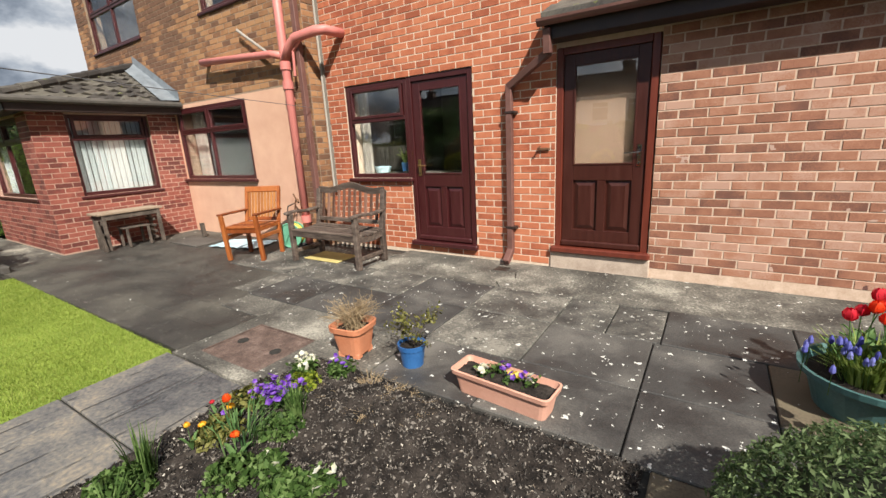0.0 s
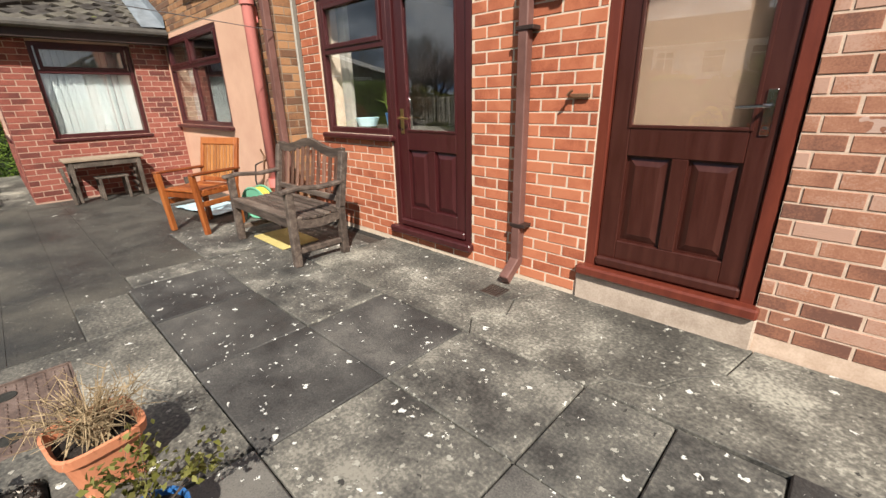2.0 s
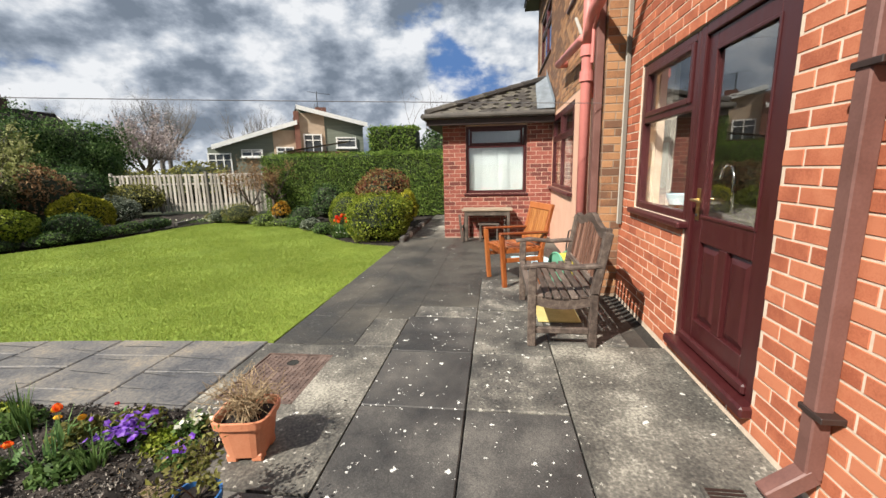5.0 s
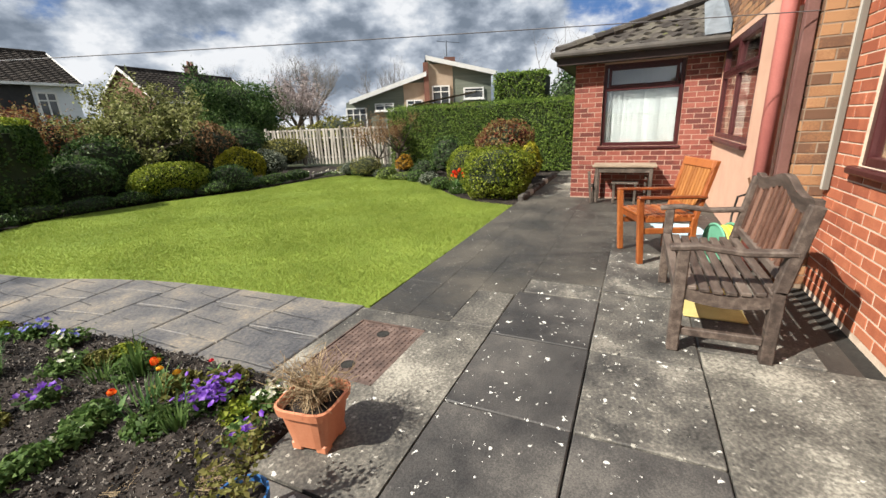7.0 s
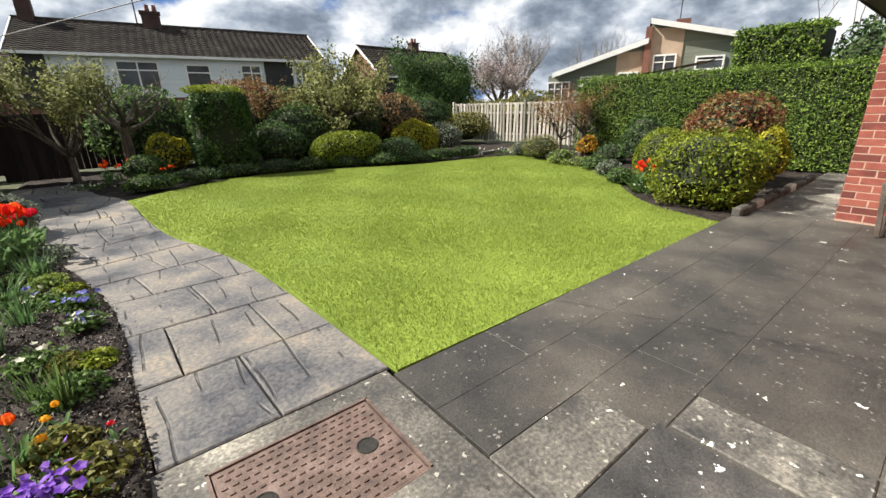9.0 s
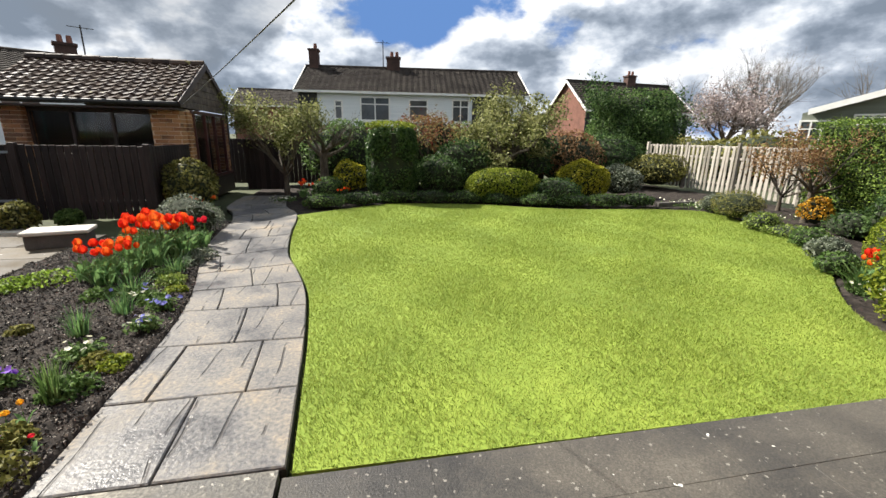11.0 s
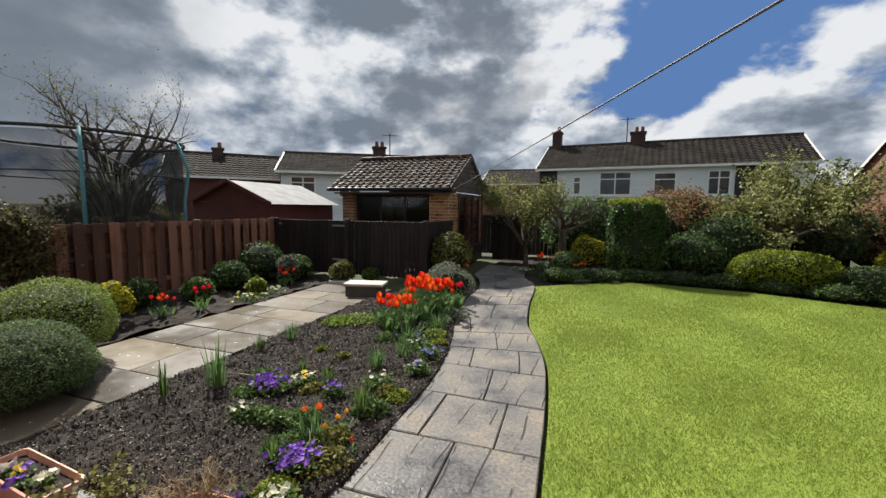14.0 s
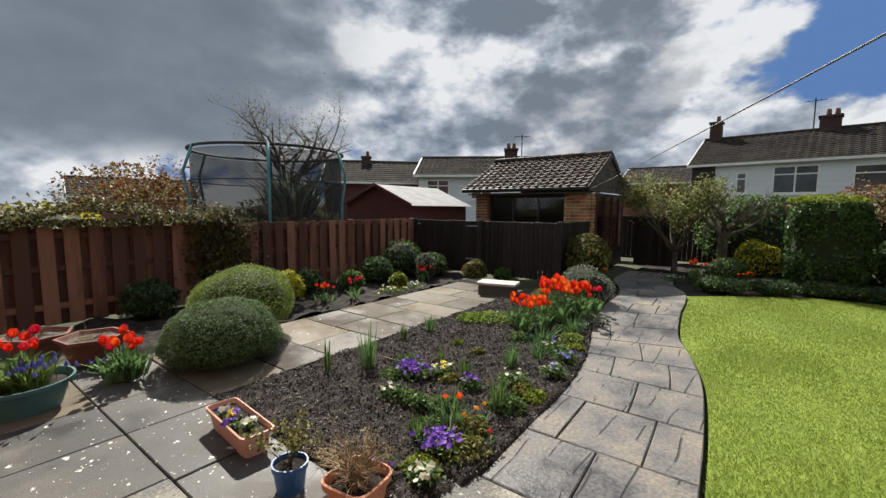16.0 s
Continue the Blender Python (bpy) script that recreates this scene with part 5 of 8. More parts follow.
B().box(X1 - 0.02, X1 + 0.0, Y0, 4.08, 2.07, 2.23, 0.004).box(-11.6, X1, Y0, Y0 + 0.02, 2.07, 2.23, 0.004).make("fascia", SOFFIT, bay_roof, world=True)
B().box(-11.6, X1 - 0.02, Y0 + 0.02, 2.1, 2.085, 2.115).box(BX + 0.005, X1 - 0.02, 2.1, 4.08, 2.085, 2.115).make("soffit", SOFFIT, bay_roof, world=True)
B().tube([(X1 + 0.045, Y0 - 0.04, 2.22), (X1 + 0.045, 4.07, 2.22)], 0.05, 10).tube([(-11.65, Y0 - 0.045, 2.22), (X1 + 0.06, Y0 - 0.045, 2.22)], 0.05, 10).make("gutter", STONE_DARK, bay_roof, world=True)

# pipes on the house
soil_pipe = thing("soil_pipe", "pink painted iron soil pipe with branches", "pipe", (-4.88, 3.98, 0))
B().tube([(0, 0, 0.0), (0, 0, 5.1)], 0.055, 16).make("main_pipe", PIPE_PINK, soil_pipe, smooth=True)
B().tube([(0, 0, 2.56), (-0.25, -0.01, 2.62), (-1.92, -0.02, 2.74), (-1.95, 0.1, 2.75)], 0.048, 14).make("left_branch", PIPE_PINK, soil_pipe, smooth=True)
B().tube([(0, 0, 2.50), (0.12, 0, 2.66), (0.25, 0, 2.74), (0.62, 0, 2.76), (0.74, 0.05, 2.76), (0.76, 0.32, 2.76)], 0.058, 14).make("right_branch", PIPE_PINK, soil_pipe, smooth=True)
for z in (2.2, 2.44, 0.4, 3.4):
    B().tube([(0, 0, z - 0.05), (0, 0, z + 0.05)], 0.07, 16).make("collar", PIPE_PINK, soil_pipe)
B().box(-0.07, -0.01, 0.03, 0.10, 2.0, 2.15, 0.006).make("hopper_bracket", PIPE_PINK, soil_pipe)
B().tube([(-1.0, 0.05, 3.05), (-0.3, 0.02, 2.62)], 0.02, 8).make("waste_pipe", CURTAIN, soil_pipe, "cream thin waste pipe")
B().tube([(0.14, 0.02, 2.3), (0.16, 0.02, 2.6), (0.34, 0.02, 2.72)], 0.018, 8).make("stay", PIPE_PINK, soil_pipe)
dp = thing("downpipe", "brown square downpipe in the wall corner", "downpipe", (-4.66, MY - 0.05, 0))
B().square([(0, 0, 0.1), (0, 0, 5.1)], 0.075, 0.07).make("pipe", PVC_BROWN, dp)
trunk = thing("cable_trunking", "weathered pale cable trunking beside the downpipe", "trunking", (-4.53, Y - 0.03, 0))
for dx, half in ((0.0, 0.014), (0.032, 0.009)):
    B().box(dx - half, dx + half, -0.015, 0.02, 0.75, 5.1, 0.004).make("conduit", FENCE_PALE, trunk)
rain = thing("downpipe", "brown square rainwater downpipe with an offset and shoe", "downpipe", (-1.83, Y - 0.05, 0))
B().square([(0.46, -0.2, 2.28), (0.46, -0.18, 2.10)], 0.07, 0.07).make("outlet", PVC_BROWN, rain)
B().square([(0.46, -0.16, 2.1), (0.0, 0, 1.87)], 0.068, 0.068).make("offset", PVC_BROWN, rain)
B().square([(0, 0, 1.87), (0, 0, 0.16)], 0.066, 0.066).make("pipe", PVC_BROWN, rain)
B().square([(0, 0, 0.16), (0.0, -0.13, 0.06)], 0.07, 0.07).make("shoe", PVC_BROWN, rain)
for z in (1.62, 0.42):
    B().box(-0.045, 0.075, -0.04, 0.045, z - 0.012, z + 0.012, 0.003).make("clip", SOFFIT, rain)
drain = thing("drain_grate", "square dark gully grate in the concrete", "grate", (-1.83, 4.0, 0.006))
B().box(-0.09, 0.09, -0.09, -0.075, -0.02, 0.006).box(-0.09, 0.09, 0.075, 0.09, -0.02, 0.006).box(-0.09, -0.075, -0.075, 0.075, -0.02, 0.006).box(0.075, 0.09, -0.075, 0.075, -0.02, 0.006).make("rim", CONCRETE, drain)
for i in range(7):
    B().box(-0.068 + i * 0.0215, -0.058 + i * 0.0215, -0.075, 0.075, -0.01, 0.004).make("bar", SOFFIT, drain)
B().box(-0.075, 0.075, -0.075, 0.075, -0.02, -0.0105).make("sump", JOINT, drain)
bolt = thing("wall_hook", "small brass gate hook on the brick beside the door", "hook", (-1.47, Y - 0.01, 1.24))
B().box(-0.07, 0.06, -0.02, 0.0, -0.012, 0.012, 0.004).tube([(-0.05, -0.02, 0), (-0.05, -0.06, 0.005), (-0.02, -0.065, 0.03)], 0.008, 6).make("hook", COPPER, bolt)

# behind the kitchen glass
sillp = thing("pot_plant", "green spiky plant in a blue pot on the kitchen sill", "pot plant", (-3.42, Y + 0.22, 1.02))
B().lathe([(0.0, 0), (0.045, 0), (0.06, 0.11), (0.05, 0.11), (0.045, 0.08), (0, 0.08)], 14).make("pot", BLUE_PLASTIC, sillp)
k = B()
for i in range(14):
    a, t = RNG.uniform(0, 6.28), RNG.uniform(0.05, 0.14)
    k.tube([(0, 0, 0.08), (math.cos(a) * t * 0.4, math.sin(a) * t * 0.4, 0.2), (math.cos(a) * t, math.sin(a) * t, RNG.uniform(0.22, 0.32))], [0.008, 0.006, 0.001], 4)
k.make("leaves", L_LIGHT, sillp)
tap = thing("kitchen_tap", "chrome swan-neck kitchen tap", "tap", (-3.30, Y + 0.35, 0.96))
B().tube([(0, 0, 0), (0, 0, 0.26), (-0.03, 0, 0.33), (-0.09, 0, 0.35), (-0.15, 0, 0.32), (-0.17, 0, 0.25)], 0.011, 10).make("spout", CHROME, tap, smooth=True)
bowl = thing("washing_up_bowl", "pale blue bowl on the kitchen sill", "bowl", (-3.85, Y + 0.26, 1.0))
B().lathe([(0.0, 0), (0.09, 0), (0.12, 0.08), (0.112, 0.08), (0.08, 0.01)], 18).make("bowl", SHEET_BLUE, bowl)
# worktop takes the darkened room colour, indoor shade included
structure(B().box(-4.5, -2.35, Y + 0.27, Y + 0.8, 0.9, 0.98, 0.01).make("kitchen_worktop", INTERIOR), "kitchen worktop under the window, indoor shade in its colour", "worktop")


# ---- patio furniture and pots ----
def bench():
    th = thing("garden_bench", "weathered grey teak garden bench with arched back", "bench", (-3.83, 3.56, 0.004))
    W, Dp = 0.58, 0.25
    for sx in (-1, 1):
        x = sx * (W - 0.03)
        B().box(x - 0.03, x + 0.03, -Dp, -Dp + 0.06, 0, 0.60, 0.006).make("leg", TEAK_GREY, th)
        m = Matrix.Translation((x, Dp - 0.03, 0.40)) @ Matrix.Rotation(radians(-10), 4, "X")
        B().box(x - 0.03, x + 0.03, Dp - 0.06, Dp, 0, 0.42, 0.006).make("leg", TEAK_GREY, th)
        B().box(-0.03, 0.03, -0.03, 0.03, 0.0, 0.46, 0.006, m).make("back_post", TEAK_GREY, th)
        k = B()
        pts = [(x, -Dp - 0.03, 0.605), (x, -Dp + 0.10, 0.62), (x, 0.05, 0.60), (x, Dp + 0.01, 0.615)]
        for a, c in zip(pts[:-1], pts[1:]):
            d = Vector(c) - Vector(a)
            k.box(-0.034, 0.034, -0.008, d.length + 0.008, -0.016, 0.016, 0.008, Matrix.Translation(a) @ Matrix.Rotation(math.atan2(d.z, d.y), 4, "X"))
        k.make("armrest", TEAK_GREY, th)
        B().box(x - 0.018, x + 0.018, -Dp + 0.06, Dp - 0.06, 0.10, 0.145, 0.005).make("stretcher", TEAK_GREY, th)
        k = B()
        vs = []
        for i in range(9):
            y0, z = -Dp + 0.03 + i * 0.056, 0.36 - 0.035 * math.sin(math.pi * i / 8)
            vs += [(x - 0.02, y0, z - 0.035), (x + 0.02, y0, z - 0.035), (x + 0.02, y0, z + 0.03), (x - 0.02, y0, z + 0.03)]
        k.add(vs, [(i * 4 + j, i * 4 + (j + 1) % 4, i * 4 + 4 + (j + 1) % 4, i * 4 + 4 + j) for i in range(8) for j in range(4)] + [(0, 1, 2, 3), (35, 34, 33, 32)])
        k.make("seat_rail", TEAK_GREY, th)
    B().box(-W + 0.06, W - 0.06, -Dp + 0.005, -Dp + 0.035, 0.32, 0.385, 0.005).make("front_rail", TEAK_GREY, th)
    for i in range(8):
        y = -Dp + 0.025 + i * 0.062
        z = 0.405 - 0.03 * math.sin(math.pi * (i + 0.5) / 8)
        B().box(-W + 0.012, W - 0.012, y - 0.024, y + 0.024, z - 0.012, z + 0.010, 0.004).make("seat_slat", TEAK_GREY, th)

    def top(u):
        return 0.86 + 0.075 * math.exp(-(u / 0.24) ** 2) + 0.02 * math.exp(-((abs(u) - 0.52) / 0.08) ** 2)

    def lean_y(z):
        return Dp - 0.03 + (z - 0.40) * math.tan(radians(10))
    k = B()
    n = 26
    vs = []
    for i in range(n + 1):
        u = -W + 0.03 + (2 * W - 0.06) * i / n
        t = top(u)
        for dy, dz in ((-0.02, 0), (0.02, 0), (0.02, -0.075), (-0.02, -0.075)):
            vs.append((u, lean_y(t) + dy, t + dz))
    k.add(vs, [(i * 4 + j, i * 4 + (j + 1) % 4, i * 4 + 4 + (j + 1) % 4, i * 4 + 4 + j) for i in range(n) for j in range(4)] + [(0, 1, 2, 3), (n * 4 + 3, n * 4 + 2, n * 4 + 1, n * 4)])
    k.make("top_rail", TEAK_GREY, th)
    B().box(-W + 0.06, W - 0.06, lean_y(0.47) - 0.018, lean_y(0.47) + 0.018, 0.445, 0.495, 0.005).make("lower_rail", TEAK_GREY, th)
    for i in range(11):
        u = -0.46 + i * 0.092
        z1 = top(u) - 0.06
        a, c = (u, lean_y(0.48), 0.48), (u, lean_y(z1), z1)
        d = Vector(c) - Vector(a)
        B().box(-0.021, 0.021, -0.008, 0.008, 0, d.length, 0.003, Matrix.Translation(a) @ Matrix.Rotation(-radians(10), 4, "X")).make("back_slat", TEAK_BACK, th)
    return th


bench()


def armchair():
    th = thing("garden_chair", "orange oiled teak garden armchair with slatted back", "chair", (-5.12, 3.29, 0.0), 21.5)
    W, Dp = 0.27, 0.25
    for sx in (-1, 1):
        x = sx * (W - 0.025)
        m = Matrix.Translation((x, -Dp + 0.03, 0)) @ Matrix.Rotation(radians(4), 4, "X")
        B().box(-0.025, 0.025, -0.025, 0.025, 0, 0.60, 0.006, m).make("leg", TEAK_ORANGE, th)
        B().box(x - 0.025, x + 0.025, Dp - 0.06, Dp - 0.01, 0, 0.42, 0.006).make("leg", TEAK_ORANGE, th)
        m = Matrix.Translation((x, Dp - 0.04, 0.36)) @ Matrix.Rotation(radians(-14), 4, "X")
        B().box(-0.022, 0.022, -0.02, 0.02, 0, 0.56, 0.006, m).make("back_post", TEAK_ORANGE, th)
        m = Matrix.Translation((x * 1.04, -Dp - 0.04, 0.595)) @ Matrix.Rotation(radians(-1), 4, "X")
        B().box(-0.034, 0.034, 0, 0.58, 0, 0.026, 0.010, m).make("armrest", TEAK_ORANGE, th)
        B().box(x - 0.016, x + 0.016, -Dp + 0.04, Dp - 0.05, 0.28, 0.33, 0.005).make("side_rail", TEAK_ORANGE, th)
        B().box(x - 0.014, x + 0.014, -Dp + 0.04, Dp - 0.05, 0.385, 0.43, 0.005).make("seat_rail", TEAK_ORANGE, th)
    B().box(-W + 0.04, W - 0.04, -Dp + 0.02, -Dp + 0.045, 0.36, 0.42, 0.005).make("front_rail", TEAK_ORANGE, th)
    for i in range(8):
        y = -Dp + 0.03 + i * 0.058
        B().box(-W + 0.01, W - 0.01, y - 0.022, y + 0.022, 0.425, 0.445, 0.004).make("seat_slat", TEAK_ORANGE, th)
    mb = Matrix.Translation((0, Dp - 0.04, 0.40)) @ Matrix.Rotation(radians(-14), 4, "X")
    B().box(-W + 0.03, W - 0.03, -0.018, 0.018, 0.44, 0.52, 0.01, mb).make("top_rail", TEAK_ORANGE, th)
    B().box(-W + 0.05, W - 0.05, -0.014, 0.014, 0.05, 0.10, 0.005, mb).make("lower_rail", TEAK_ORANGE, th)
    for i in range(9):
        u = -0.19 + i * 0.0475
        B().box(u - 0.017, u + 0.017, -0.007, 0.007, 0.09, 0.45, 0.003, mb).make("back_slat", TEAK_PALE, th)
    return th


armchair()


def table():
    th = thing("garden_table", "old slatted wooden table with a bleached top", "table", (-7.92, 2.92, 0))
    for sx in (-1, 1):
        for sy in (-1, 1):
            B().box(sx * 0.17 - 0.025, sx * 0.17 + 0.025, sy * 0.38 - 0.025, sy * 0.38 + 0.025, 0, 0.55, 0.005).make("leg", OLD_WOOD, th)
    for i in range(4):
        B().box(-0.21 + i * 0.107, -0.11 + i * 0.107, -0.45, 0.45, 0.55, 0.585, 0.006).make("top_board", TABLE_TOP, th)
    for sy in (-1, 1):
        B().box(-0.17, 0.17, sy * 0.38 - 0.012, sy * 0.38 + 0.012, 0.46, 0.54, 0.004).make("apron", OLD_WOOD, th)
    B().box(0.165, 0.19, -0.36, 0.36, 0.47, 0.545, 0.004).make("apron", OLD_WOOD, th)
    for i in range(4):
        B().box(-0.15, 0.15, 0.30 + i * 0.0, 0.33, 0.06 + i * 0.1, 0.10 + i * 0.1, 0.004).make("end_slat", OLD_WOOD, th)
    st = thing("wooden_stool", "small dark slatted stool tucked under the table", "stool", (-7.85, 2.95, 0))
    for sx in (-1, 1):
        for sy in (-1, 1):
            B().box(sx * 0.13 - 0.018, sx * 0.13 + 0.018, sy * 0.15 - 0.018, sy * 0.15 + 0.018, 0, 0.30, 0.004).make("leg", OLD_WOOD, st)
    for i in range(5):
        B().box(-0.15 + i * 0.062, -0.10 + i * 0.062, -0.19, 0.19, 0.30, 0.318, 0.004).make("seat_slat", OLD_WOOD, st)
    tr = thing("folded_trestle", "grey weathered folding trestle leaning by the table", "trestle", (-7.74, 2.48, 0))
    for dx in (-0.05, 0.05):
        B().box(dx - 0.015, dx + 0.015, -0.02, 0.02, 0, 0.5, 0.004, Matrix.Rotation(radians(6 if dx > 0 else -6), 4, "X")).make("leg", OLD_WOOD, tr)
    B().box(-0.06, 0.06, -0.015, 0.015, 0.25, 0.29, 0.004).make("rail", OLD_WOOD, tr)


table()
post = thing("timber_offcut", "short green-grey timber post standing by the wall", "post", (-7.3, 3.75, 0))
B().box(-0.03, 0.03, -0.03, 0.03, 0, 0.24, 0.006, Matrix.Rotation(radians(-6), 4, "Y")).make("post", OLD_WOOD, post)
board = thing("wet_board", "dark wet board lying on the asphalt", "board", (-7.0, 3.45, 0))
B().box(-0.4, 0.4, -0.22, 0.22, -0.004, 0.016, 0.004).make("board", STONE_DARK, board)
k = B()
n = 14
vs = [(-0.45 + 0.9 * i / n, -0.24 + 0.48 * j / 8, 0.012 + 0.018 * noise.noise(Vector((i * 0.6, j * 0.7, 4))) + 0.014) for j in range(9) for i in range(n + 1)]
k.add(vs, [(j * (n + 1) + i, j * (n + 1) + i + 1, (j + 1) * (n + 1) + i + 1, (j + 1) * (n + 1) + i) for j in range(8) for i in range(n)])
sheet_th = thing("plastic_sheet", "crumpled pale blue plastic sheet on the ground", "plastic sheet", (-5.95, 3.62, 0), 12)
k.make("sheet", SHEET_BLUE, sheet_th, smooth=True)
mat_th = thing("doormat", "worn yellow mat lying under the bench", "mat", (-4.05, 3.62, 0.004))
B().box(-0.3, 0.3, -0.18, 0.18, 0.0, 0.014, 0.005).make("mat", MAT_YELLOW, mat_th)
reel = thing("hose_reel", "green and yellow garden hose reel against the wall", "hose reel", (-5.02, 3.82, 0), 20)


def torus(k, c, r, t, n=28, m=8, tilt=0):
    pts = [(c[0] + r * math.cos(2 * math.pi * i / n), c[1] + tilt * math.sin(2 * math.pi * i / n), c[2] + r * math.sin(2 * math.pi * i / n)) for i in range(n + 1)]
    k.tube(pts, t, m, cap=False)


k = B()
for dy in (-0.07, 0.07):
    k.add([(0.17 * math.cos(a), dy, 0.19 + 0.17 * math.sin(a)) for a in [2 * math.pi * i / 28 for i in range(28)]], [tuple(range(28))])
    torus(k, (0, dy, 0.19), 0.17, 0.012)
k.make("drum", HOSE_GREEN, reel, smooth=False)
k = B()
for i in range(6):
    torus(k, (0, -0.05 + i * 0.02, 0.19), 0.14 + 0.01 * (i % 2), 0.011)
k.make("hose", HOSE_YELLOW, reel, smooth=True)
B().tube([(-0.12, -0.09, 0.0), (0, -0.09, 0.22), (0.12, -0.09, 0.0)], 0.01, 6).make("stand", HOSE_GREEN, reel)
standpipe = thing("garden_tap", "brass garden tap on a leaning copper pipe", "tap", (-5.12, 3.97, 0))
B().tube([(-0.16, -0.02, 0.1), (0.0, 0, 0.45), (0.08, 0, 0.66)], 0.011, 8).make("pipe", COPPER, standpipe)
B().tube([(0.08, 0, 0.66), (0.14, -0.02, 0.68), (0.18, -0.04, 0.64)], 0.016, 8).tube([(0.10, 0, 0.66), (0.08, -0.03, 0.76)], 0.010, 6).make("tap", COPPER, standpipe)
B().tube([(0.06, -0.02, 0.62), (-0.04, -0.06, 0.58), (-0.06, -0.08, 0.4), (0.05, -0.1, 0.2)], 0.009, 6).make("hose_tail", RUBBER, standpipe)
clutter = thing("hose_coil", "loose dark hose lying behind the chair", "hose", (-4.75, 3.85, 0.01))
k = B()
for i in range(3):
    k.tube([(0.14 * math.cos(a) * (1 + 0.15 * i), 0.09 * math.sin(a) * (1 + 0.2 * i), 0.012 + 0.015 * i) for a in [0.4 * j for j in range(17)]], 0.009, 6)
k.make("hose", RUBBER, clutter)


def dry_stems(th, z, count, spread, tall, mat=None):
    k = B()
    for i in range(count):
        a = RNG.uniform(0, 6.28)
        r = spread * RNG.uniform(0.3, 1)
        h = tall * RNG.uniform(0.5, 1)
        p0 = (RNG.normal(0, 0.03), RNG.normal(0, 0.03), z)
        p1 = (math.cos(a) * r * 0.4, math.sin(a) * r * 0.4, z + h * 0.6)
        p2 = (math.cos(a) * r, math.sin(a) * r, z + h)
        k.tube([p0, p1, p2], [0.003, 0.002, 0.001], 3, cap=False)
        for j in range(3):
            q = Vector(p1).lerp(Vector(p2), RNG.uniform(0, 1))
            k.tube([q, q + Vector(RNG.normal(0, 0.045, 3))], [0.0016, 0.0007], 3, cap=False)
    ob = k.make("dry_stems", mat or STRAW, th)
    ob["kind"] = "stuff"
    return ob


def square_pot():
    th = thing("terracotta_pot", "square terracotta pot of dry leafless stems", "flower pot", (-1.95, 1.9, 0.0), 8)

    def ring(h, r):
        out = []
        for i in range(20):
            a = 2 * math.pi * (i + 0.5) / 20
            c, s = math.cos(a), math.sin(a)
            out.append((r * math.copysign(abs(c) ** 0.45, c), r * math.copysign(abs(s) ** 0.45, s), h))
        return out
    k = B()
    prof = [(0.025, 0.088), (0.19, 0.115), (0.19, 0.128), (0.225, 0.132), (0.228, 0.122), (0.18, 0.108)]
    vs = [p for h, r in prof for p in ring(h, r)]
    k.add(vs, [(i * 20 + j, i * 20 + (j + 1) % 20, (i + 1) * 20 + (j + 1) % 20, (i + 1) * 20 + j) for i in range(len(prof) - 1) for j in range(20)] + [tuple(range(20))[::-1]])
    k.make("pot", TERRACOTTA, th)
    for sx in (-1, 1):
        for sy in (-1, 1):
            B().box(sx * 0.058 - 0.026, sx * 0.058 + 0.026, sy * 0.058 - 0.026, sy * 0.058 + 0.026, 0, 0.04, 0.006).make("foot", TERRACOTTA, th)
    B().add(ring(0.185, 0.112), [tuple(range(20))]).make("compost", SOIL, th)
    dry_stems(th, 0.18, 110, 0.20, 0.20)


square_pot()


def round_pot(name, label, at, r0, r1, h, mat):
    th = thing(name, label, "flower pot", at)
    B().lathe([(0, 0), (r0, 0), (r1 * 0.97, h * 0.8), (r1 * 1.04, h * 0.8), (r1 * 1.06, h), (r1 * 0.97, h), (r1 * 0.92, h * 0.85)], 24).make("pot", mat, th, smooth=False)
    B().lathe([(0, h * 0.87), (r1 * 0.95, h * 0.86)], 18).make("compost", SOIL, th)
    return th


blue = round_pot("blue_pot", "bright blue plastic pot with a small leafy shrub", (-1.51, 1.96, 0), 0.066, 0.085, 0.15, BLUE_PLASTIC)
k = B()
tips = []
rnd = random.Random(3)
for i in range(8):
    branches(k, (0, 0, 0.12), (rnd.uniform(-1, 1), rnd.uniform(-1, 1), 1.4), 0.16, 0.004, 1, rnd, 2, 0.1, tips, 3)
k.make("stems", TWIG, blue)
tp = np.array([tuple(t) for t in tips for _ in range(5)])
tp = tp + RNG.normal(0, 0.018, tp.shape)
soup("leaves", leaf_quads(tp, np.tile((0, 0, 1.0), (len(tp), 1)), 0.026, 0.6), L_OLIVE, blue)


def flower_mesh(name, mat, petals=5, r=0.022):
    k = B()
    for i in range(petals):
        a = 2 * math.pi * i / petals
        t, s = Vector((math.cos(a), math.sin(a), 0.25)), Vector((-math.sin(a), math.cos(a), 0))
        k.add([Vector((0, 0, 0)), t * r * 0.6 + s * r * 0.45, t * r * 1.05 + Vector((0, 0, -0.002)), t * r * 0.6 - s * r * 0.45], [(0, 1, 2, 3)])
    me = bpy.data.meshes.new(name)
    me.from_pydata(k.v, [], k.f)
    me.materials.append(mat)
    return me


PANSY = {m.name: flower_mesh("blossom", m) for m in (P_PURPLE, P_WHITE, P_YELLOW, P_BLUE, P_AMBER)}


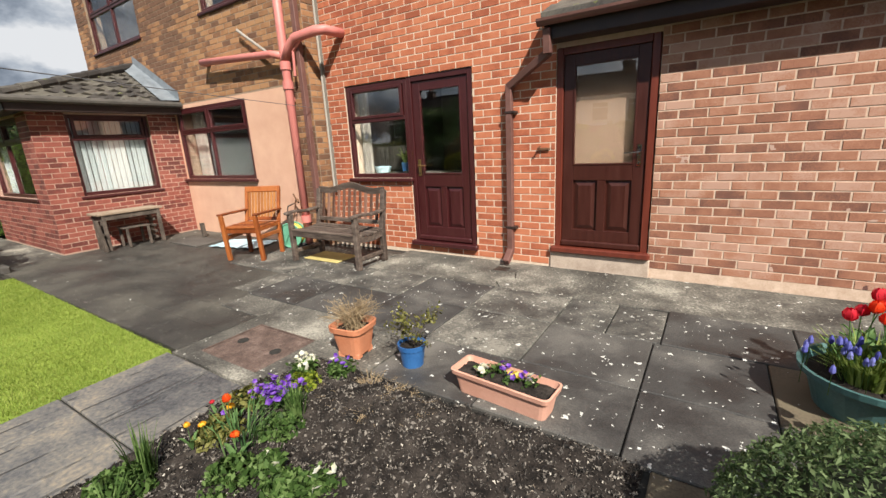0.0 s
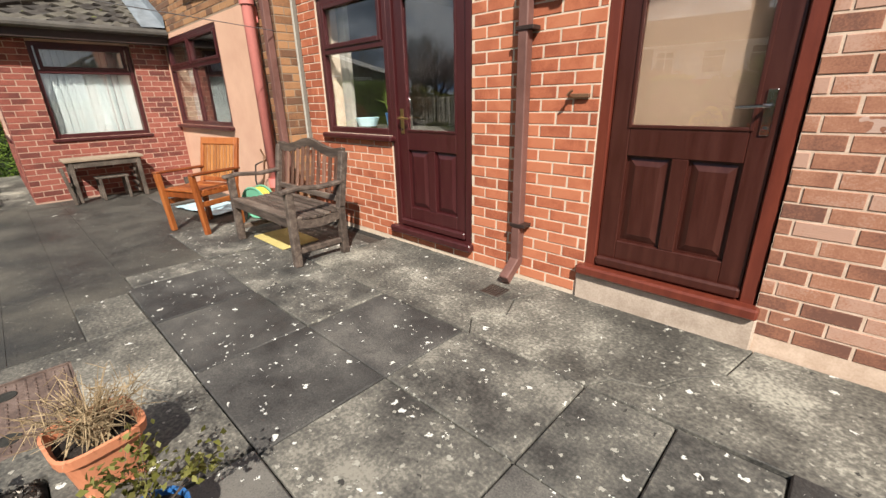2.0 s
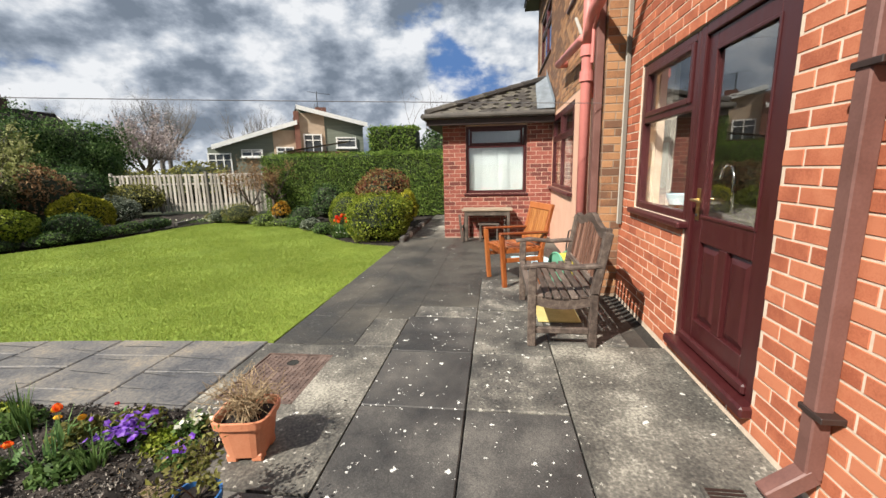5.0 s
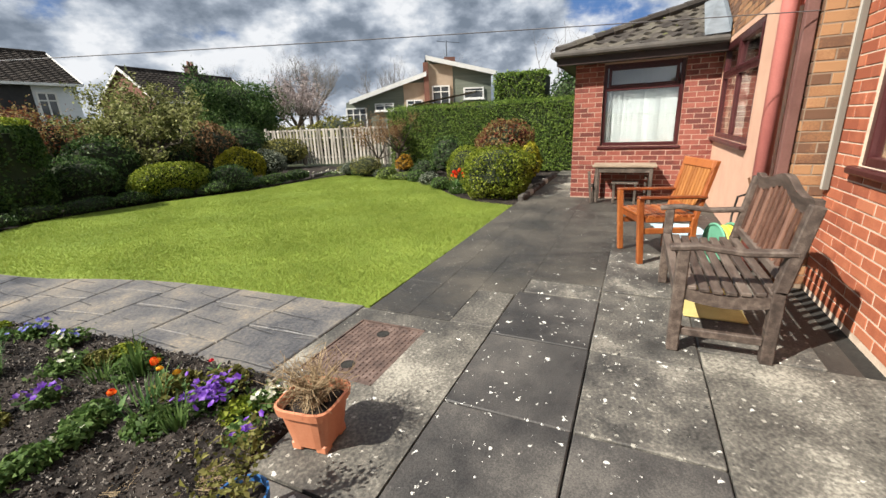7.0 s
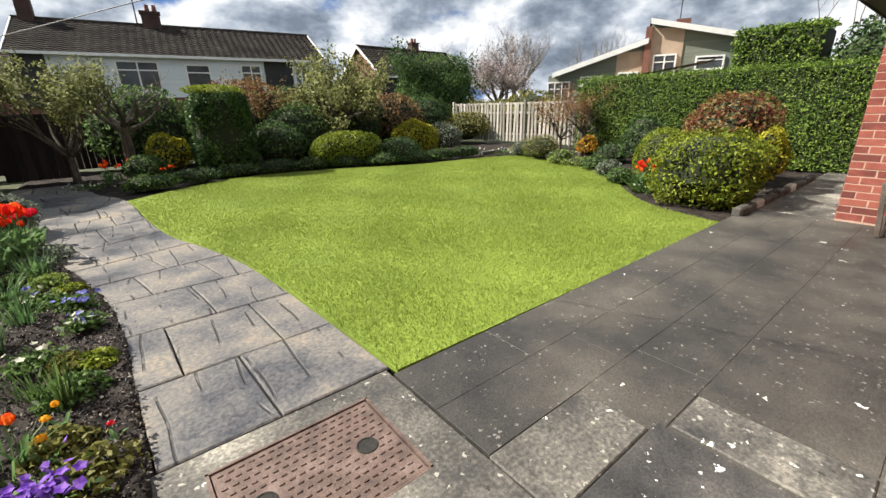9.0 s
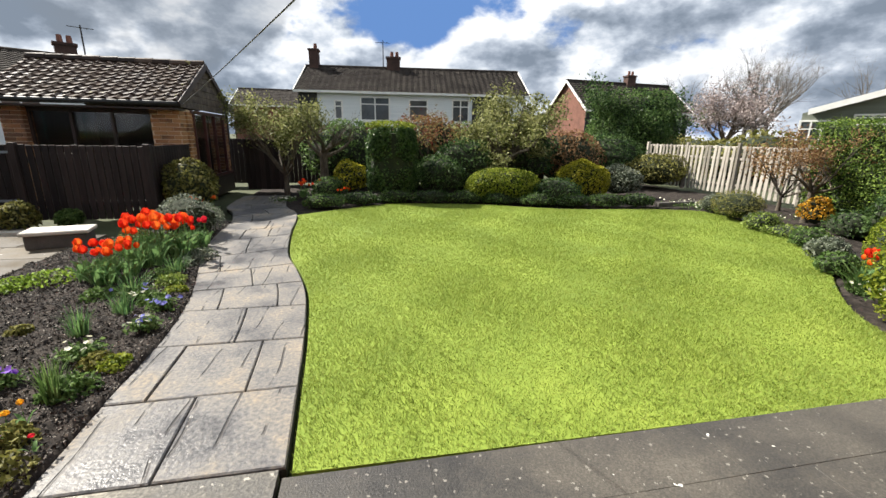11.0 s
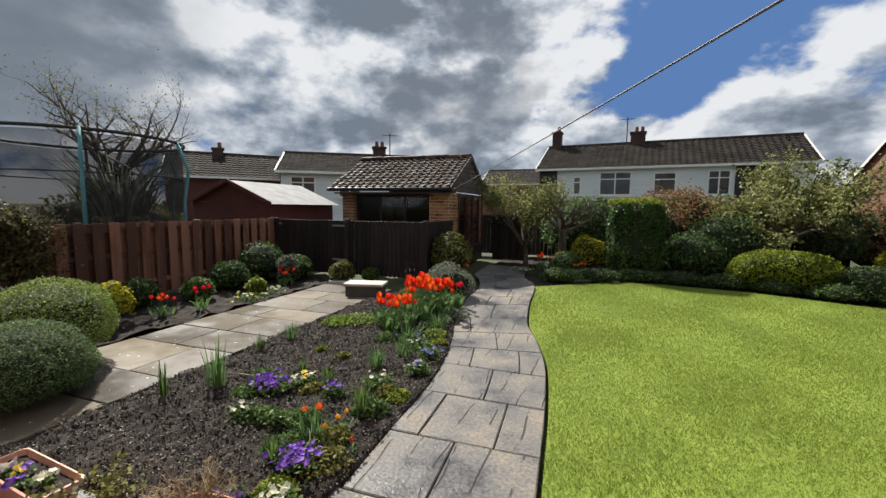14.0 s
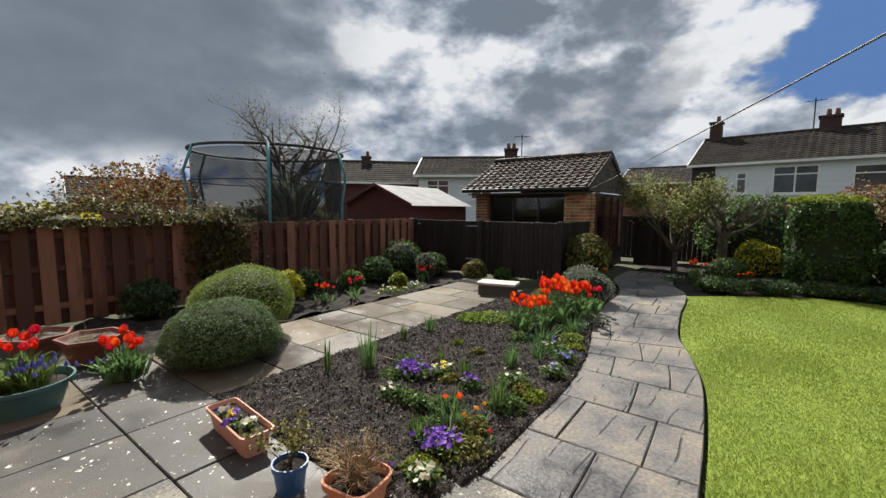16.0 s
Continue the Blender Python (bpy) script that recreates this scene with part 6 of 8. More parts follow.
def pansies(at, label, mats, count, spread, tall=0.09, leaf=None, leaves=380, group="pansies in the bed"):
    th = thing("pansy_clump", label, "flowers", at, RNG.uniform(0, 360), group)
    p = np.c_[RNG.normal(0, spread * 0.55, (leaves, 2)), RNG.uniform(0.01, tall * 0.85, leaves)]
    soup("foliage", leaf_quads(p, np.tile((0, 0, 1.0), (leaves, 1)), 0.032, 0.6), leaf or L_MID, th)
    for i in range(int(count * 1.7)):
        ob = new("blossom", PANSY[mats[i % len(mats)].name])
        ob.parent = th
        x, y = RNG.normal(0, spread * 0.6, 2)
        s = RNG.uniform(0.62, 1.0)
        ob.matrix_basis = pose(x, y, tall * RNG.uniform(0.75, 1.15), RNG.normal(0, 35), RNG.normal(0, 35), RNG.uniform(0, 360)) @ Matrix.Scale(s, 4)
    return th


def trough():
    th = thing("window_box_planter", "long pink plastic planter with pansies in dark compost", "planter", (-0.845, 1.885, 0.003), -5)

    def ring(h, a, c, r=0.03):
        out = []
        for cx, cy, q in ((a - r, c - r, 0), (-a + r, c - r, 1), (-a + r, -c + r, 2), (a - r, -c + r, 3)):
            for i in range(4):
                t = math.pi / 2 * (q + i / 3)
                out.append((cx + r * math.cos(t), cy + r * math.sin(t), h))
        return out
    prof = [(0, 0.255, 0.068), (0.115, 0.275, 0.083), (0.115, 0.288, 0.096), (0.14, 0.292, 0.10), (0.143, 0.282, 0.09), (0.10, 0.27, 0.078)]
    k = B()
    vs = [p for h, a, c in prof for p in ring(h, a, c)]
    k.add(vs, [(i * 16 + j, i * 16 + (j + 1) % 16, (i + 1) * 16 + (j + 1) % 16, (i + 1) * 16 + j) for i in range(5) for j in range(16)] + [tuple(range(16))[::-1]])
    k.make("trough", TERRA_PINK, th)
    k = B()
    nx, ny = 24, 8
    vs = [(-0.27 + 0.54 * i / nx, -0.079 + 0.158 * j / ny, 0.112 + 0.012 * noise.noise(Vector((i * 0.9, j * 0.9, 8)))) for j in range(ny + 1) for i in range(nx + 1)]
    k.add(vs, [(j * (nx + 1) + i, j * (nx + 1) + i + 1, (j + 1) * (nx + 1) + i + 1, (j + 1) * (nx + 1) + i) for j in range(ny) for i in range(nx)])
    k.make("compost", SOIL, th, smooth=True)
    return th


trough()
for dx, dy, mats, c in ((-0.13, 0.0, (P_WHITE,), 9), (0.05, 0.01, (P_YELLOW, P_PURPLE), 8), (0.13, 0.02, (P_PURPLE, P_WHITE), 5), (-0.06, 0.06, (P_PURPLE,), 4)):
    pansies((-0.845 + dx, 1.885 + dy, 0.11), "small pansies growing in the pink planter", mats, c, 0.035, 0.05, L_MID, 40, "pansies in the planter")

TULIPS = {}


def tulip(mat, label, at, tall, turn, group, size=1.0):
    if mat.name not in TULIPS:
        th = thing("tulip", label, "tulip", at, turn, group)
        B().tube([(0, 0, 0), (0.008, 0.004, 0.5), (0.0, 0.0, 1.0)], [0.012, 0.010, 0.009], 5).make("stem", L_TULIP, th)
        th.children[0].scale = (0.34, 0.34, 0.30)
        fl = B()
        for i in range(6):
            a = 2 * math.pi * i / 6
            off = 0.0 if i % 2 else 0.003
            vs = []
            for zz, r, w in ((0, 0.006, 0.008), (0.018, 0.024 + off, 0.020), (0.042, 0.026 + off, 0.021), (0.060, 0.017 + off, 0.010), (0.066, 0.014 + off, 0.001)):
                for s in (-1, 0, 1):
                    vs.append((r * math.cos(a) - s * w * math.sin(a), r * math.sin(a) + s * w * math.cos(a), 0.298 + zz + (0.003 if s == 0 else 0)))
            fl.add(vs, [(j * 3 + s, j * 3 + s + 1, j * 3 + s + 4, j * 3 + s + 3) for j in range(4) for s in (0, 1)])
        fl.make("flower", mat, th, smooth=True)
        for i in range(3):
            a = i * 2.1 + 0.4
            out, side = Vector((math.cos(a), math.sin(a), 0)), Vector((-math.sin(a), math.cos(a), 0))
            vs = []
            for t, r, w, zz in ((0, 0.005, 0.010, 0.0), (0.35, 0.03, 0.024, 0.08), (0.7, 0.075, 0.020, 0.15), (1, 0.12, 0.001, 0.17)):
                vs += [out * r - side * w + Vector((0, 0, zz + 0.008)), out * r + Vector((0, 0, zz)), out * r + side * w + Vector((0, 0, zz + 0.008))]
            B().add(vs, [(j * 3 + s, j * 3 + s + 1, j * 3 + s + 4, j * 3 + s + 3) for j in range(3) for s in (0, 1)]).make("leaf", L_TULIP, th, smooth=True)
        TULIPS[mat.name] = th
        th.matrix_basis = pose(*at, 0, 0, turn) @ Matrix.Scale(tall / 0.34, 4)
        return th
    src = TULIPS[mat.name]
    ob = copy_thing(src, Matrix.Identity(4))
    ob.matrix_basis = pose(*at, RNG.normal(0, 5), RNG.normal(0, 5), turn) @ Matrix.Diagonal((size * tall / 0.34, size * tall / 0.34, tall / 0.34, 1))
    return tagged(ob, label, "tulip", group)


def tulip_patch(centre, rx, ry, count, mats, tall, group, label, z=0.02):
    for i in range(count):
        a, r = RNG.uniform(0, 6.28), math.sqrt(RNG.uniform(0, 1))
        tulip(mats[i % len(mats)], label, (centre[0] + rx * r * math.cos(a), centre[1] + ry * r * math.sin(a), z), tall * RNG.uniform(0.78, 1.1), RNG.uniform(0, 360), group, 0.9)


def blade_clump(at, label, count, tall, spread, mat, name="leafy_clump", width=0.008, category="plant", droop=0.5):
    th = thing(name, label, category, at)
    a, h = RNG.uniform(0, 6.28, count), tall * RNG.uniform(0.45, 1, count)
    r0 = spread * 0.35 * np.sqrt(RNG.random(count))
    b0 = np.c_[np.cos(a) * r0, np.sin(a) * r0, np.zeros(count)]
    out = np.c_[np.cos(a), np.sin(a), np.zeros(count)]
    side = np.c_[-np.sin(a), np.cos(a), np.zeros(count)] * width
    lean = RNG.uniform(0.05, 1, count)[:, None] * spread * droop
    up = np.c_[np.zeros((count, 2)), h]
    m1 = b0 + up * 0.6 + out * lean * 0.35
    tip = b0 + up + out * lean
    soup("blades", np.concatenate([np.stack([b0 - side, b0 + side, m1 + side * 0.8, m1 - side * 0.8], 1), np.stack([m1 - side * 0.8, m1 + side * 0.8, tip + side * 0.1, tip - side * 0.1], 1)]), mat, th)["kind"] = "stuff"
    return th


# teal tub of tulips and grape hyacinths
tub = thing("teal_tub", "large teal plastic tub planted with tulips and muscari", "planter", (0.72, 2.62, 0.004))
B().lathe([(0, 0), (0.205, 0), (0.255, 0.17), (0.285, 0.175), (0.29, 0.205), (0.275, 0.205), (0.25, 0.15)], 32).make("tub", TEAL_PLASTIC, tub, smooth=False)
B().lathe([(0, 0.165), (0.255, 0.16)], 24).make("compost", SOIL, tub)
tulip_patch((0.78, 2.66), 0.20, 0.20, 17, (P_RED, P_CRIMSON, P_RED), 0.34, "tulips in the teal tub", "open tulip growing in the teal tub", 0.165)
blade_clump((0.70, 2.60, 0.16), "lush green bulb leaves in the teal tub", 380, 0.20, 0.34, L_LIGHT, width=0.006)


def muscari(at, label, count, spread):
    th = thing("grape_hyacinths", label, "flowers", at)
    k, s = B(), B()
    for i in range(count):
        x, y = RNG.normal(0, spread, 2)
        h = RNG.uniform(0.10, 0.17)
        s.tube([(x, y, 0), (x, y, h)], 0.002, 3)
        k.lathe([(0.004, h - 0.01), (0.012, h), (0.010, h + 0.02), (0.003, h + 0.035)], 7, x, y)
    k.make("flower_spikes", P_BLUE, th)["kind"] = "stuff"
    s.make("stems", L_MID, th)["kind"] = "stuff"


muscari((0.60, 2.56, 0.17), "blue grape hyacinths in the teal tub", 22, 0.10)
for at, turn in (((1.5, 2.05, 0), 10), ((1.95, 2.35, 0), 40)):
    th = thing("hexagonal_planter", "dark terracotta hexagonal planter with dead stems", "planter", at, turn, "hexagonal planters by the fence")
    B().lathe([(0, 0), (0.17, 0), (0.24, 0.21), (0.27, 0.215), (0.275, 0.245), (0.25, 0.245), (0.22, 0.2)], 6).make("pot", TERRA_DARK, th)
    B().lathe([(0, 0.215), (0.235, 0.21)], 6).make("compost", CLOD, th)
    dry_stems(th, 0.2, 30, 0.2, 0.06)
buck = round_pot("grey_bucket", "grey bucket of dead stems beside the corner", (1.45, 4.75, 0), 0.10, 0.14, 0.26, LEAD)
dry_stems(buck, 0.2, 60, 0.22, 0.28)
drainp = thing("clay_pipe_end", "short orange clay pipe stub at the wall corner", "pipe", (1.24, 4.18, 0.055))
B().tube([(-0.03, 0, 0), (0.09, -0.03, 0)], 0.05, 14, cap=False).tube([(0.03, -0.01, 0), (0.05, -0.015, 0)], 0.06, 14).make("pipe", TERRACOTTA, drainp)

# ---- flower bed planting ----
BED_T = "tulips in the flower bed"
tulip_patch((-1.30, -2.05), 0.34, 0.42, 36, (P_ORANGE, P_RED), 0.46, BED_T, "orange-red tulip in the crowded bed clump")
tulip_patch((-1.22, -1.35), 0.24, 0.26, 24, (P_ORANGE, P_RED), 0.36, BED_T, "orange-red tulip at the front of the bed clump")
tulip_patch((-1.50, -2.6), 0.22, 0.26, 12, (P_CRIMSON, P_RED), 0.36, BED_T, "crimson tulip in the bed beside the path")
tulip_patch((-1.86, 0.96), 0.03, 0.03, 1, (P_ORANGE,), 0.28, BED_T, "single orange tulip in the open soil")
for tx, ty, tm, th_ in ((-1.96, 0.82, P_AMBER, 0.14), (-1.92, 0.88, P_AMBER, 0.12), (-1.93, 1.02, P_AMBER, 0.13), (-1.70, 0.88, P_ORANGE, 0.14), (-2.12, 1.03, P_CRIMSON, 0.09)):
    tulip(tm, "low %s tulip near the path edge" % {"petal_amber": "amber", "petal_orange": "orange", "petal_crimson": "crimson"}[tm.name], (tx, ty, 0.015), th_, RNG.uniform(0, 360), BED_T, 1.5)
tulip_patch((-0.95, -4.7), 0.25, 0.2, 10, (P_ORANGE,), 0.32, BED_T, "orange tulip beside the dark gate")
tulip_patch((-2.55, -6.9), 0.3, 0.2, 12, (P_ORANGE, P_RED), 0.38, BED_T, "red tulip at the end of the path")
tulip_patch((-3.2, -6.5), 0.3, 0.15, 8, (P_ORANGE,), 0.26, BED_T, "orange tulip by the far lawn edge")
tulip_patch((1.75, -0.70), 0.12, 0.12, 7, (P_RED, P_ORANGE), 0.28, "tulips by the fence", "red tulip below the brown fence")
tulip_patch((1.62, -1.15), 0.10, 0.12, 4, (P_CRIMSON,), 0.30, "tulips by the fence", "crimson tulip below the brown fence")
tulip_patch((1.8, -3.0), 0.15, 0.15, 7, (P_RED,), 0.3, "tulips by the fence", "red tulip near the dark gate")
tulip_patch((0.78, 2.02), 0.22, 0.15, 15, (P_RED, P_CRIMSON, P_RED, P_ORANGE), 0.36, "tulips beside the hebe", "large red tulip beside the rounded hebe")
tulip_patch((-8.5, -0.1), 0.2, 0.16, 14, (P_RED, P_ORANGE), 0.36, "tulips by the lawn", "red tulip in front of the clipped bush")
for x, y, n_b, t, sp in ((-1.32, -1.85, 320, 0.30, 0.42), (-1.2, -1.3, 150, 0.22, 0.28), (-1.5, -2.6, 160, 0.26, 0.34), (-1.78, 0.95, 34, 0.24, 0.3), (-1.95, 0.62, 40, 0.26, 0.12), (-0.63, 0.62, 34, 0.42, 0.20), (-0.43, 0.9, 18, 0.31, 0.11), (-0.35, -0.6, 60, 0.20, 0.16), (-0.3, -0.2, 40, 0.18, 0.12), (-1.62, -0.2, 70, 0.22, 0.18), (-1.72, -0.55, 60, 0.2, 0.2), (-1.45, 0.3, 40, 0.2, 0.12), (-1.58, -1.0, 90, 0.2, 0.3), (-1.7, -1.6, 90, 0.2, 0.3), (-1.05, 0.1, 24, 0.14, 0.1), (-1.75, 1.25, 60, 0.16, 0.16), (-1.85, 0.45, 40, 0.14, 0.2)):
    blade_clump((x, y, 0.02), "narrow green bulb leaves growing from the soil", n_b, t, sp, L_MID if t < 0.2 or sp < 0.15 else L_TULIP, width=0.007 if t > 0.3 and sp < 0.3 else 0.0045)
blade_clump((0.78, 2.0, 0.02), "broad tulip leaves beside the hebe", 90, 0.24, 0.4, L_TULIP, width=0.016)
blade_clump((-8.5, -0.1, -0.04), "broad tulip leaves by the lawn edge", 110, 0.26, 0.55, L_MID, width=0.015)
W_, V_ = (P_WHITE,), (P_PURPLE,)
for x, y, mats, c, sp in ((-1.10, 0.52, V_, 44, 0.12), (-0.98, 0.50, V_, 20, 0.09), (-1.23, 0.93, W_, 4, 0.07), (-1.92, 1.25, V_, 40, 0.10), (-2.02, 1.53, W_, 14, 0.06), (-1.80, 1.62, V_, 5, 0.06), (-1.28, 0.38, (P_YELLOW, P_WHITE), 10, 0.07), (-2.02, -0.22, (P_BLUE, P_WHITE), 8, 0.08), (-1.98, -0.58, (P_BLUE,), 9, 0.08), (-1.72, -0.85, (P_BLUE, P_WHITE), 8, 0.10), (-1.82, 0.15, (P_WHITE,), 4, 0.10), (-1.61, 0.44, (P_PURPLE,), 9, 0.06), (-1.50, 0.92, W_, 2, 0.05), (1.15, 2.05, (P_BLUE, P_PURPLE), 12, 0.12), (-2.6, -5.75, (P_YELLOW,), 9, 0.14), (1.5, -1.9, (P_WHITE, P_YELLOW), 14, 0.22), (1.55, -2.4, (P_WHITE,), 12, 0.2), (-8.3, 0.25, W_, 16, 0.3), (-9.0, -0.55, W_, 14, 0.3), (-2.0, -6.4, W_, 12, 0.25), (-11.0, -3.6, W_, 10, 0.4), (-10.6, -4.9, W_, 22, 0.5)):
    pansies((x, y, 0.02), "low clump of %s pansies" % {"petal_white": "white", "petal_purple": "violet", "petal_blue": "pale blue", "petal_amber": "amber", "petal_yellow": "yellow"}[mats[0].name], mats, c, sp)
for x, y, rr, m, lab in ((-2.06, 1.17, 0.15, L_OLIVE, "low tangled green plant by the path"), (-1.72, 1.12, 0.12, L_MID, "sprawling green plant at the path edge"), (-0.68, -1.42, 0.24, L_HERB, "bright green spreading plant"), (-0.45, -1.32, 0.18, L_HERB, "bright green spreading plant"), (-1.92, -1.0, 0.10, L_LIME, "small lime green plant by the path"), (-2.06, 0.28, 0.11, L_LIME, "small lime green plant by the path"), (-0.95, 0.62, 0.12, L_MID, "green pansy foliage in the bed"), (-1.75, -2.1, 0.2, L_GREY, "silvery low plant beside the path"), (-1.95, 1.45, 0.11, L_LIME, "trailing green plant at the bed corner"), (-1.35, -0.95, 0.15, L_MID, "green seedlings in open soil")):
    shrub("low_plant", lab, (x, y, 0.0), (rr, rr, rr * 0.45), 420, 0.035, m, seed=int(abs(x * 97)), category="plant", core=False, lift=0.02, low=-0.1, depth=0.7)
for x, y, rr, m in ((-1.98, 0.55, 0.13, L_MID), (-1.95, 0.25, 0.10, L_OLIVE), (-1.85, -0.75, 0.12, L_MID), (-1.8, -1.25, 0.14, L_LIGHT), (-1.62, -1.45, 0.13, L_MID), (-1.72, -1.9, 0.14, L_GREY), (-1.62, -2.35, 0.15, L_MID), (-1.0, -1.75, 0.16, L_MID), (-0.95, -2.3, 0.18, L_MID), (-0.7, -2.6, 0.16, L_OLIVE), (-1.35, 0.88, 0.11, L_MID), (-1.62, 0.82, 0.12, L_MID), (-1.38, 0.42, 0.10, L_OLIVE), (-0.85, 0.35, 0.12, L_MID), (-1.95, 0.95, 0.12, L_OLIVE), (-0.6, -3.2, 0.2, L_OLIVE), (-1.2, -0.3, 0.07, L_OLIVE), (-0.9, -0.4, 0.06, L_LIME)):
    shrub("low_plant", "low leafy green plant in the bed", (x, y, 0.0), (rr, rr, rr * 0.6), 420, 0.035, m, seed=int(abs(y * 97)), category="plant", group="low plants in the bed", core=False, lift=0.02, low=-0.1, depth=0.7)
litter = thing("plant_litter", "dry brown plant litter on the soil", "plant litter", (-1.5, 1.55, 0.02), kind="stuff")
dry_stems(litter, 0.0, 340, 0.40, 0.04).scale = (1, 0.6, 0.16)
twig_line = thing("fallen_twig", "pale fallen twig on the soil", "twig", (-0.75, 0.4, 0.03))
B().tube([(-0.15, 0, 0.02), (0.02, 0.04, 0.035), (0.2, 0.03, 0.02)], [0.006, 0.005, 0.002], 5).make("twig", STRAW, twig_line)

# ---- shrubs ----
shrub("hebe", "large rounded grey-green hebe bush", (0.60, 1.30, 0), (0.50, 0.52, 0.33), 24000, 0.024, L_HEBE, 11, lump=0.10, aspect=0.3, depth=0.16, lift=0.24)
shrub("hebe", "bright green rounded hebe behind the larger one", (1.18, 0.80, 0), (0.52, 0.55, 0.38), 18000, 0.026, L_LIGHT, 12, lump=0.12, aspect=0.3, depth=0.16, lift=0.38)
shrub("lavender", "silvery grey shrub below the fence", (1.9, 0.45, 0), (0.42, 0.42, 0.30), 3000, 0.04, L_GREY, 13, aspect=0.25, lift=0.34)
shrub("yellow_shrub", "small yellow-green variegated shrub by the fence", (1.95, -0.25, 0), (0.20, 0.2, 0.26), 800, 0.06, L_YELLOW, 14, lift=0.28, core=False, depth=0.8)
for x, y, r, m in ((2.75, 1.2, 0.3, L_DARK), (2.5, -0.9, 0.26, L_DARK), (2.2, -1.6, 0.22, L_MID), (2.6, -3.3, 0.45, L_DARK), (2.1, -3.7, 0.30, L_MID), (1.75, -2.3, 0.16, L_LIME), (2.4, -2.4, 0.3, L_DARK), (1.15, -3.9, 0.24, L_OLIVE), (0.6, -4.05, 0.16, L_MID)):
    shrub("border_plant", "leafy green border plant below the fence", (x, y, 0), (r, r, r * 0.9), 900, 0.06, m, int(x * 31 + y * 17), lift=r * 0.8, category="plant")
shrub("euphorbia", "pale flowering shrub near the gate", (1.9, -3.25, 0), (0.2, 0.2, 0.26), 800, 0.05, L_GREY, 21, lift=0.3)
shrub("heather", "rounded grey-green mound beside the path", (-1.22, -3.35, 0), (0.40, 0.42, 0.30), 2600, 0.04, L_GREY, 22, aspect=0.3, lift=0.25)
shrub("gate_shrub", "olive leafy shrub against the dark fence", (-0.75, -4.95, 0), (0.42, 0.42, 0.45), 2200, 0.06, L_OLIVE, 23, lift=0.5)

shrub("rounded_hedge_bush", "clipped dome of yellow-green box", (-9.05, -0.12, 0), (0.42, 0.42, 0.50), 4500, 0.03, L_LIME, 31, lump=0.03, depth=0.1, lift=0.36)
shrub("euonymus", "bright yellow-green bush spilling over the lawn", (-8.25, 0.80, 0), (0.62, 0.60, 0.46), 7000, 0.045, L_LIME, 32, lump=0.14, lift=0.40, low=-0.95, square=0.75)
shrub("photinia", "bronze and green photinia above the bush", (-9.85, 0.42, 0), (0.62, 0.6, 0.46), 3200, 0.065, L_BRONZE, 33, lift=0.85, lump=0.25)
shrub("variegated_shrub", "yellow-flecked shrub beside the bay path", (-9.4, 1.12, 0), (0.32, 0.22, 0.42), 1200, 0.06, L_YELLOW, 34, lift=0.45)
shrub("dark_shrub", "dark green shrub below the hedge", (-11.0, -1.4, 0), (0.45, 0.5, 0.5), 1500, 0.06, L_DARK, 35, lift=0.45)
shrub("grass_mound", "tufted olive grass mound at the lawn edge", (-10.5, -3.6, 0), (0.42, 0.42, 0.28), 1800, 0.08, L_OLIVE, 36, aspect=0.12, lift=0.25)
shrub("heather", "grey heather mound at the lawn edge", (-10.7, -4.35, 0), (0.28, 0.28, 0.2), 900, 0.05, L_GREY, 37, aspect=0.25, lift=0.18)
shrub("amber_shrub", "glowing amber-leaved shrub under the small tree", (-11.5, -3.0, 0), (0.24, 0.24, 0.24), 700, 0.06, L_AMBER, 38, lift=0.24, lump=0.25)
shrub("low_hedge_plant", "pale low edging plants by the lawn", (-10.2, -2.3, 0), (0.35, 0.5, 0.10), 800, 0.05, L_LIGHT, 39, lift=0.05)
shrub("yellow_hedge", "low clipped yellow-green euonymus hedge", (-6.75, -6.25, 0), (0.85, 0.5, 0.42), 8000, 0.05, L_LIME, 41, lump=0.1, lift=0.34)
shrub("dark_shrub", "dark low shrub in front of the yellow bushes", (-7.9, -5.75, 0), (0.55, 0.4, 0.32), 1600, 0.05, L_DARK, 42, lift=0.26)
shrub("yellow_bush", "rounded golden choisya behind the lawn", (-9.0, -6.7, 0), (0.68, 0.6, 0.5), 6000, 0.06, L_YELLOW, 43, lump=0.12, lift=0.42)
shrub("green_shrub", "pale green shrub behind the lawn", (-10.3, -7.0, 0), (0.55, 0.5, 0.42), 1800, 0.06, L_GREY, 44, lift=0.35)
ivy = shrub("ivy_stump", "tall ivy-covered stump with flat top", (-4.3, -6.75, 0), (0.58, 0.5, 0.85), 10000, 0.06, L_DARK, 45, lump=0.06, lift=0.80, square=0.55, depth=0.15)
crown(ivy, L_LIME, (0, 0, 1.62), (0.55, 0.45, 0.10), 1100, 0.05, 46, core=False, name="top_growth", label="sunlit yellow-green top growth")
shrub("golden_shrub", "golden spotted laurel bush", (-3.35, -7.2, 0), (0.42, 0.4, 0.42), 1900, 0.06, L_YELLOW, 47, lift=0.42, lump=0.2)
shrub("dark_shrub", "dark evergreen shrub beside the ivy", (-5.45, -6.9, 0), (0.6, 0.5, 0.52), 2200, 0.06, L_DARK, 48, lift=0.5)
shrub("dark_shrub", "dark green mound at the end of the path", (-2.9, -6.75, 0), (0.38, 0.35, 0.28), 1300, 0.045, L_MID, 49, lift=0.25)
shrub("dark_shrub", "dark evergreen shrub below the apple tree", (-6.2, -7.4, 0), (0.8, 0.6, 0.75), 2600, 0.07, L_DARK, 50, lift=0.6)
